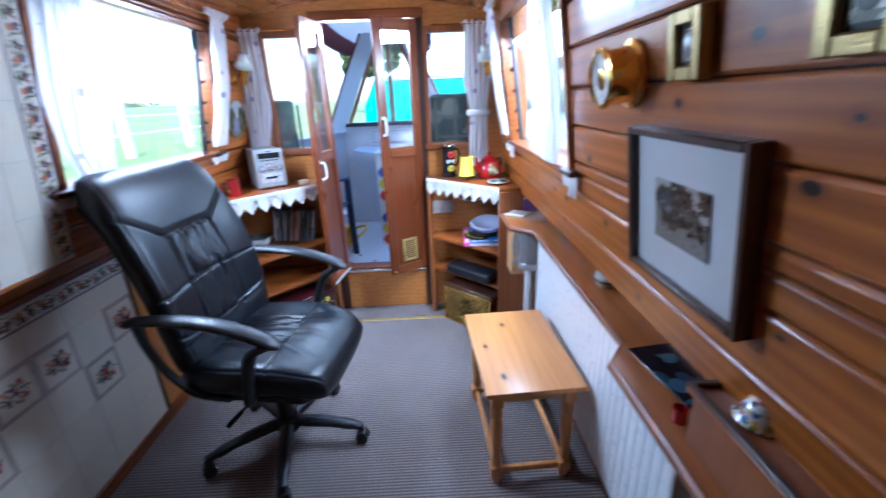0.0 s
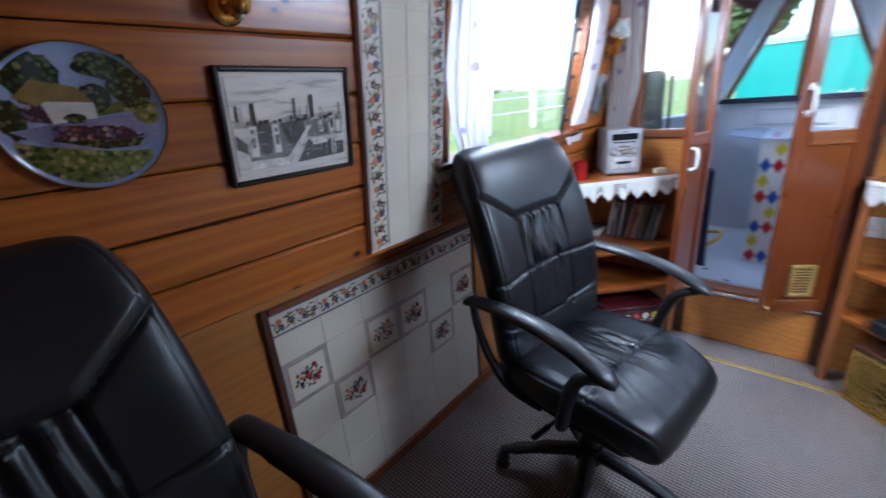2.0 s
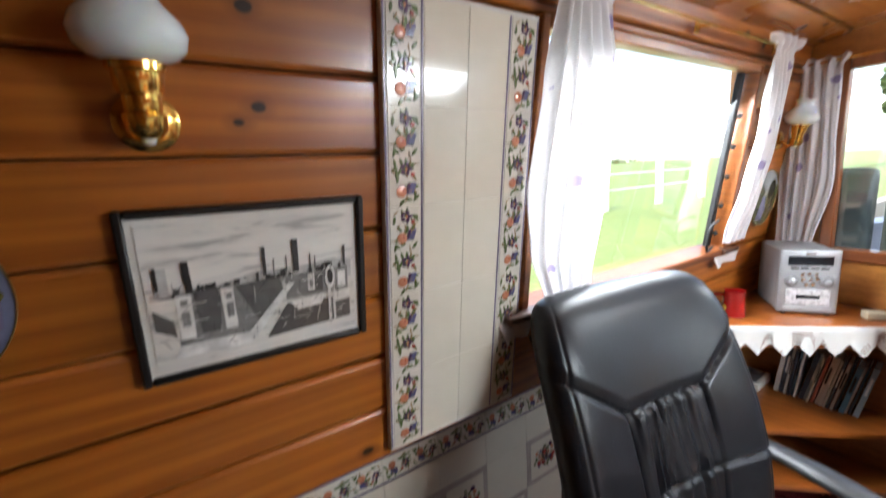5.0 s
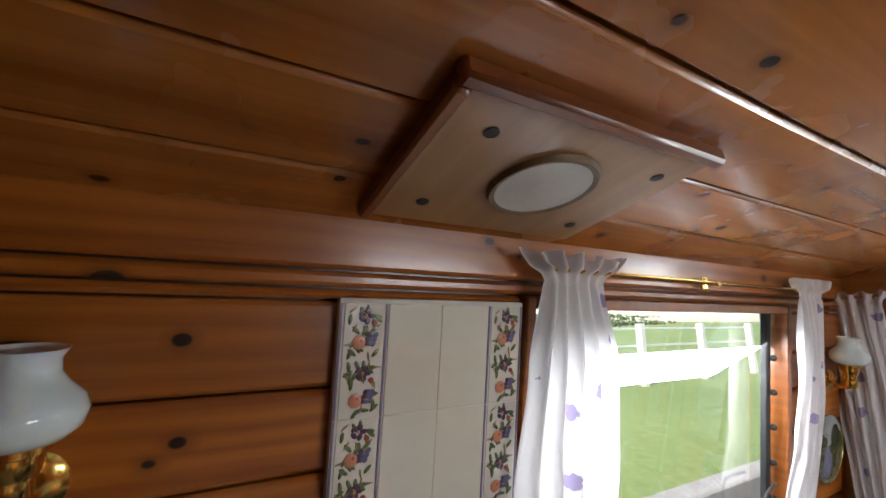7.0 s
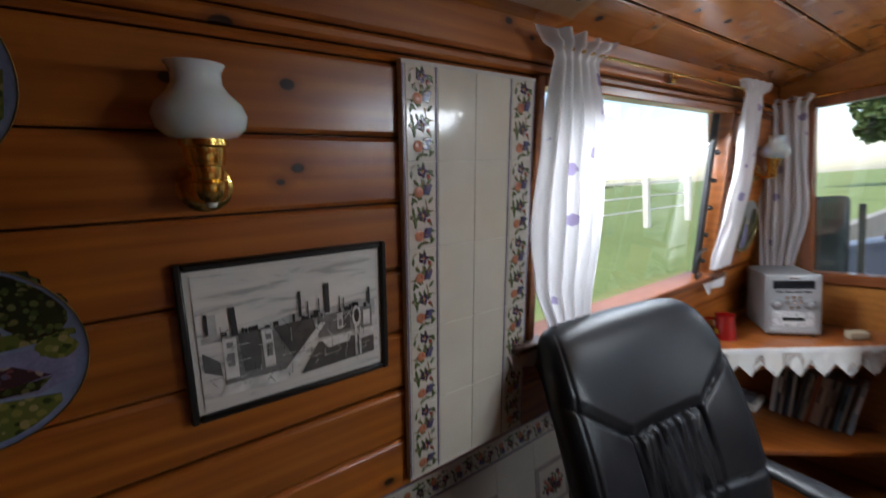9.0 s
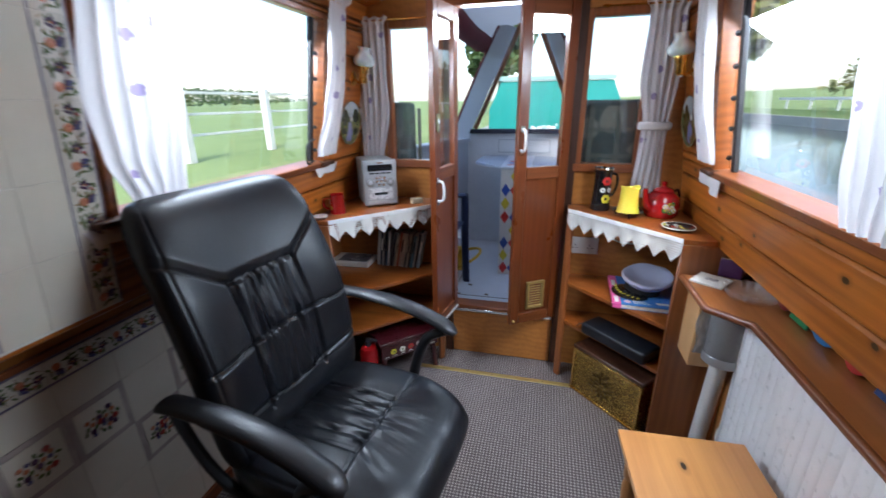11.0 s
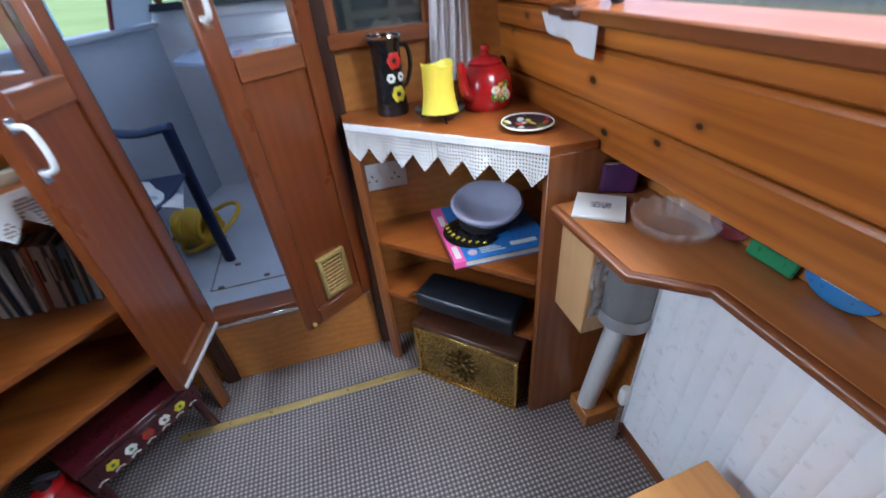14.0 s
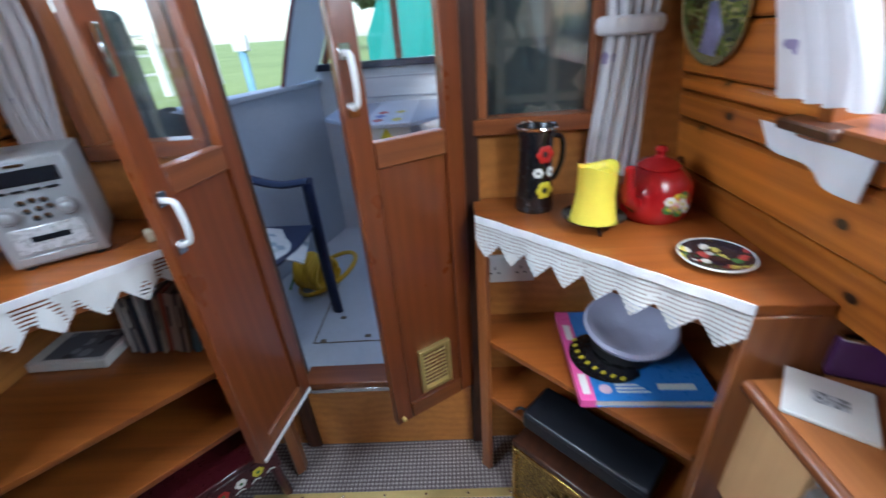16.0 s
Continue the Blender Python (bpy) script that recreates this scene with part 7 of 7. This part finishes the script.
# blue plastic garden chair
gc = thing("garden_chair", "dark blue plastic garden armchair on the well deck", "chair", pose(-0.045, 0.565, DKZ, 0, 0, -8) @ Matrix.Diagonal((1, 0.83, 1, 1)))
M_blue = plain("dark_blue_plastic", (0.008, 0.014, 0.050), 0.4, var=0.12)
for sy in (-1, 1):
    part("front_leg", tube(spline([(0.23, sy * 0.23, 0.0), (0.220, sy * 0.235, 0.28), (0.215, sy * 0.245, 0.60)], 6), [0.034] * 13, 10, flat=0.65), M_blue, gc)
    part("arm", tube(spline([(0.228, sy * 0.245, 0.605), (0.08, sy * 0.25, 0.592), (-0.10, sy * 0.245, 0.640), (-0.22, sy * 0.22, 0.70)], 6), [0.032] * 19, 10, flat=0.45), M_blue, gc)
    part("back_leg", tube(spline([(-0.26, sy * 0.23, 0.0), (-0.22, sy * 0.22, 0.35), (-0.25, sy * 0.21, 0.72)], 6), [0.020] * 13, 10, flat=0.6), M_blue, gc)
part("seat", sheet(12, 12, lambda u, v: Vector((-0.22 + 0.44 * u, -0.21 + 0.42 * v, 0.395 + 0.018 * (2 * v - 1) ** 2 + 0.02 * u)), 0.008), M_blue, gc)
part("back", sheet(12, 10, lambda u, v: Vector((-0.23 - 0.07 * v - 0.03 * (1 - (2 * u - 1) ** 2), -0.21 + 0.42 * u, 0.44 + 0.42 * v + 0.03 * v * (1 - (2 * u - 1) ** 2))), 0.008), M_blue, gc)
np_ = thing("newspaper", "folded newspaper and cloth on the garden chair seat", "newspaper", pose(0.05, 0.57, DKZ + 0.425, 0, 4, 12))
part("paper", sheet(10, 8, lambda u, v: Vector((-0.13 + 0.28 * u, -0.13 + 0.26 * v, 0.012 * math.sin(u * 5) + 0.05 * max(0, u - 0.7) - 0.02 * max(0, u - 0.85) * 10)), 0.006), spots("newsprint", (0.58, 0.57, 0.54), [(0.30, 0.34, 0.36), (0.45, 0.47, 0.42), (0.62, 0.6, 0.56)], 24, 0.5, 0.8, 0.0), np_)
M_stripe = plain("pale_check_stripe", (0.06, 0.065, 0.055), 0.9, var=0.2)
rug = thing("tartan_rug", "dark green checked rug hung over the garden chair back", "rug", pose(-0.315, 0.585, DKZ + 0.40, 0, 0, -8))
M_tartan = spots("dark_tartan", (0.02, 0.03, 0.03), [(0.05, 0.06, 0.05), (0.10, 0.10, 0.08), (0.03, 0.05, 0.045)], 9, 0.5, 0.9, 0.0)
part("cloth", sheet(10, 16, lambda u, v: Vector((0.125 - 0.05 * v if v < 0.97 else 0.05, -0.2 + 0.4 * u, 0.0 + 0.50 * v + 0.01 * math.sin(u * 9))), 0.008), M_tartan, rug)

# side lockers with checked cushions against the bulkhead
for s in (-1, 1):
    x0, x1 = sorted((CX + s * (0.50 if s < 0 else 0.34), CX + s * 0.86))
    lk = thing("deck_locker", "grey painted side locker on the well deck", "locker", pose((x0 + x1) / 2, YB + 0.09, DKZ))
    part("body", box(-(x1 - x0) / 2, (x1 - x0) / 2, -0.055, 0.055, 0.001, 0.60, 0.004), M_deckgrey, lk)
    part("lid", box(-(x1 - x0) / 2 - 0.008, (x1 - x0) / 2 + 0.008, -0.058, 0.060, 0.601, 0.62, 0.004), M_deckgrey, lk)
    cu = thing("checked_cushion", "dark green checked cushion standing on the locker", "cushion", pose((x0 + x1) / 2, YB + 0.09, DKZ + 0.6205))
    cb2 = box(-(x1 - x0) / 2 + 0.005, (x1 - x0) / 2 - 0.005, -0.05, 0.05, 0, 0.56, 0.03, 3)
    part("cushion", cb2, M_tartan, cu)
    for k in range(4):
        part("check_stripe", box(-(x1 - x0) / 2 + 0.03 + 0.12 * k, -(x1 - x0) / 2 + 0.05 + 0.12 * k, -0.0515, -0.0502, 0.03, 0.53), M_stripe, cu)
        part("check_stripe", box(-(x1 - x0) / 2 + 0.03, (x1 - x0) / 2 - 0.03, -0.0528, -0.0516, 0.06 + 0.12 * k, 0.078 + 0.12 * k), M_stripe, cu)

# yellow mooring cable
hc = thing("yellow_cable_coil", "coil of yellow shore-power cable lying on the deck", "cable", pose(0.075, 0.915, DKZ, 0, 0, -25))
M_cable = plain("yellow_cable", (0.66, 0.40, 0.015), 0.4, var=0.1)
pts = []
for i in range(210):
    a = i * 0.24
    r = 0.078 + 0.004 * math.sin(i * 0.9)
    pts.append(((i / 210 - 0.5) * 0.15, r * math.cos(a), 0.096 + r * math.sin(a)))
part("coil", tube(pts, 0.0105, 8), M_cable, hc)
part("loose_loop", tube([(0.05 + 0.155 * math.cos(a), 0.02 + 0.13 * math.sin(a), 0.085 + 0.075 * math.cos(a - 0.6)) for a in [i * math.pi / 20 for i in range(40)]], 0.0105, 8, closed=True), M_cable, hc)
part("plug", joined(lathe([(0, -0.02), (0.045, -0.02), (0.052, 0.0), (0.045, 0.02), (0, 0.022)], 20, Matrix.Translation((-0.09, 0, 0.096)) @ Matrix.Rotation(radians(90), 4, "Y")), tube([(-0.11, 0, 0.09), (-0.13, -0.03, 0.05), (-0.12, -0.08, 0.012)], 0.006, 8)), M_green, hc, "green plug")

# ---- outside ----
def grass_material():
    m, n, l, s = nodes_of("mown_bank_grass")
    tc = n.new("ShaderNodeTexCoord")
    a, b = noise_tex(n, l, tc.outputs["Object"], 0.25, 5.0, 0.6), noise_tex(n, l, tc.outputs["Object"], 9.0, 4.0, 0.7)
    f = math_node(n, l, "MULTIPLY_ADD", b, 0.5, math_node(n, l, "MULTIPLY", a, 0.5))
    l.new(ramp(n, l, f, [(0.3, (0.13, 0.19, 0.05)), (0.55, (0.22, 0.29, 0.09)), (0.75, (0.32, 0.37, 0.16))]), s.inputs["Base Color"])
    s.inputs["Roughness"].default_value = 0.95
    bump(n, l, s, b, 0.6, 0.03)
    return m


M_grass = grass_material()
M_water = plain("canal_water", (0.055, 0.060, 0.040), 0.08, var=0.2, scale=2, relief=0.12, dist=0.02)
single("ground", sheet(40, 60, lambda u, v: Vector((-1.6 - 600 * u * u, -500 + 1000 * v, 0.45 + 9.0 * max(0, u - 0.16) ** 1.3 + 0.15 * noise.noise(Vector((u * 30, v * 60, 0)))))), M_grass, "mown green canal bank rising to fields", "ground", kind="structure")
single("water", box(-1.75, 14.0, -500, 500, -0.20, -0.09), M_water, "still brownish canal water", "water", kind="structure")
single("ground_far_bank", sheet(30, 60, lambda u, v: Vector((14.0 + 500 * u * u, -500 + 1000 * v, (0.22 if u == 0 else 0.75) + 14 * max(0, u - 0.12) + 0.2 * noise.noise(Vector((u * 30, v * 60, 5)))))), M_grass, "grassy far bank of the canal", "ground", kind="structure")
single("canal_edging", box(13.9, 14.15, -200, 200, -0.2, 0.42, 0.02), plain("pale_concrete_edging", (0.40, 0.38, 0.33), 0.85, var=0.2), "pale concrete canal edging on the far bank", "edging", kind="structure")
single("bank_edging", box(-1.75, -1.55, -60, 60, -0.2, 0.47, 0.02), plain("pale_stone_edging", (0.38, 0.36, 0.32), 0.85, var=0.2), "pale stone edging of the mooring bank", "edging", kind="structure")

# leaves, trees and hedge
M_leaf = [plain("leaf_clump", c, 0.75, var=0.35, scale=2, relief=0.0) for c in ((0.10, 0.15, 0.035), (0.16, 0.17, 0.05), (0.06, 0.10, 0.03))]
M_bark = plain("grey_bark", (0.10, 0.085, 0.065), 0.9, var=0.3, relief=0.6, dist=0.02)


def leaf_cloud(n, sx, sy, sz, size, seed, shell=0.55):
    rng = random.Random(seed)
    verts, faces = [], []
    for i in range(n):
        while True:
            p = Vector((rng.uniform(-1, 1), rng.uniform(-1, 1), rng.uniform(-1, 1)))
            r = p.length
            lump = 0.78 + 0.34 * noise.noise(p * 2.3 + Vector((seed, 0, 0)))
            if r < lump and r > shell * rng.random():
                break
        c = Vector((p.x * sx, p.y * sy, p.z * sz))
        a = Vector((rng.gauss(0, 1), rng.gauss(0, 1), rng.gauss(0, 1))).normalized() * size * rng.uniform(0.6, 1.4)
        b = a.orthogonal().normalized() * size * rng.uniform(0.4, 0.8)
        k = len(verts)
        verts += [c - a, c + b, c + a, c - b]
        faces.append((k, k + 1, k + 2, k + 3))
    me = bpy.data.meshes.new("crown")
    me.from_pydata(verts, [], faces)
    return me


def tree(m, h, spread, seed, mat, label, n=2600):
    t = thing("tree", label, "tree", m)
    rng = random.Random(seed)
    tr = [tube(spline([(0, 0, 0), (0.05 * h * rng.uniform(-0.4, 0.4), 0, 0.3 * h), (0.05 * h * rng.uniform(-1, 1), 0.03 * h, 0.75 * h)], 5), [0.035 * h * (1 - 0.075 * i) for i in range(11)], 8)]
    for i in range(6):
        a = i * 1.05 + rng.random()
        z = h * rng.uniform(0.3, 0.55)
        tr.append(tube([(0, 0, z), (spread * 0.35 * math.cos(a), spread * 0.35 * math.sin(a), z + 0.14 * h), (spread * 0.7 * math.cos(a), spread * 0.7 * math.sin(a), z + 0.26 * h)], [0.014 * h, 0.009 * h, 0.004 * h], 6))
    part("trunk", joined(*tr), M_bark, t)
    me = leaf_cloud(n, spread, spread, h * 0.42, 0.045 * h, seed)
    me.materials.append(mat)
    cr_ = new("crown", me)
    cr_.parent, cr_.location = t, (0, 0, h * 0.62)
    return t


tree(pose(-14.0, 9.5, 1.0), 1.9, 0.75, 21, M_leaf[0], "small round evergreen shrub on the lawn", 1800)
tree(pose(15.6, 42, 0.6), 12.0, 4.6, 22, M_leaf[1], "spring tree with thin pale foliage on the far bank")
tree(pose(-3.5, 34, 0.7), 8.0, 3.2, 23, M_leaf[2], "dark conifer-like tree beyond the moored boat")
for i, (x, y, hh) in enumerate(((20, -9, 6.0), (22, 0, 7.5), (19.5, 7, 6.5), (21, 13, 7.0), (24, 20, 8.0), (18.5, -3.5, 5.0), (19, 3.5, 5.5))):
    tree(pose(x, y, 1.0), hh, hh * 0.55, 40 + i, M_leaf[(i + 1) % 3], "spring tree in the hedge of the far bank", 2400)
for nm, x, y, sx, sy, sz, lab in (("hedge", 17.5, 4.0, 1.6, 30.0, 3.0, "loose tangled hedge along the far bank"), ("hedge", -46.0, 30.0, 2.0, 50.0, 1.6, "far field hedge beyond the lawn")):
    me = leaf_cloud(14000 if x > 0 else 5200, sx, sy, sz, 0.22, 60 + int(x), 0.2)
    me.materials.append(M_leaf[1 if x > 0 else 2])
    hd = new(nm, me)
    hd.location = (x, y, 2.7 if x > 0 else 2.4)
    tagged(hd, lab, "hedge", kind="stuff")

# fence and post on the lawn
fc = thing("paddock_fence", "white rail fence with grey posts across the lawn", "fence", pose(-5.2, 1.2, 0.55))
for i in range(8):
    part("post", box(-0.07, 0.07, -6 + 2.2 * i - 0.07, -6 + 2.2 * i + 0.07, -0.1, 1.15, 0.01), M_bark if i == 3 else M_wht, fc)
for z in (0.35, 0.70, 1.05):
    part("rail", box(-0.10, -0.072, -6.2, 9.6, z - 0.022, z + 0.022, 0.004), M_wht, fc)
# long pale band along the far bank, built as a bar on posts
tr_ = thing("towpath_rail", "long pale bar on short posts along the far bank", "fence", pose(14.7, 4.0, 0.6))
part("rail", box(-0.04, 0.04, -26, 26, 0.66, 0.80, 0.01), M_wht, tr_)
for i in range(21):
    part("post", box(-0.05, 0.05, -25 + 2.5 * i - 0.05, -25 + 2.5 * i + 0.05, -0.2, 0.66, 0.01), M_wht, tr_)
mp_ = thing("mooring_post", "blue water-point post with a white tap box on the bank", "post", pose(-1.95, 5.2, 0.45))
part("post", lathe([(0, 0), (0.05, 0), (0.05, 0.85), (0, 0.87)], 16), plain("pale_blue_paint", (0.18, 0.36, 0.50), 0.5), mp_)
part("tap_box", box(-0.09, 0.09, -0.06, 0.06, 0.78, 0.98, 0.01), M_wht, mp_)

# moored boat ahead with a teal cloth cover
M_teal = plain("teal_canvas", (0.010, 0.24, 0.20), 0.7, var=0.15, scale=3, relief=0.15)
bt = thing("moored_boat", "moored canal boat ahead under a teal canvas cover", "boat", pose(0.75, 5.0, 0.1))
part("cover", prism([(-1.0, 0.05), (1.0, 0.05), (1.0, 1.15), (0.82, 1.56), (-0.82, 1.56), (-1.0, 1.15)], -6.0, 0.0, 0.02), M_teal, bt).matrix_basis = pose(0, 0, 0.02, 90, 0, 0)
part("ridge_bar", box(-0.85, 0.85, -0.03, 0.02, 1.585, 1.65, 0.01), plain("pale_teal_bar", (0.30, 0.48, 0.46), 0.5), bt)
part("hull", prism([(-1.03, 0.0), (0, -0.9), (1.03, 0.0), (1.03, 6), (-1.03, 6)], -0.2, 0.55, 0.02), M_black, bt)
bl_ = thing("blossom_bush", "low white-flowering shrub beside the moored boat", "shrub", pose(0.75, 4.2, 0.65))
me = leaf_cloud(900, 0.75, 0.25, 0.28, 0.035, 77, 0.2)
me.materials.append(M_wht)
o_ = new("blossom", me)
o_.parent, o_.location = bl_, (0.1, 0, 0.2)
part("stems", joined(*[tube([(0.0 + 0.1 * i, 0, 0), (0.15 * (i - 1), 0.02, 0.3)], 0.012, 6) for i in range(4)]), M_bark, bl_)
me2 = leaf_cloud(500, 0.7, 0.25, 0.25, 0.04, 78, 0.2)
me2.materials.append(M_leaf[0])
o2 = new("foliage", me2)
o2.parent, o2.location = bl_, (0.1, 0, 0.08)
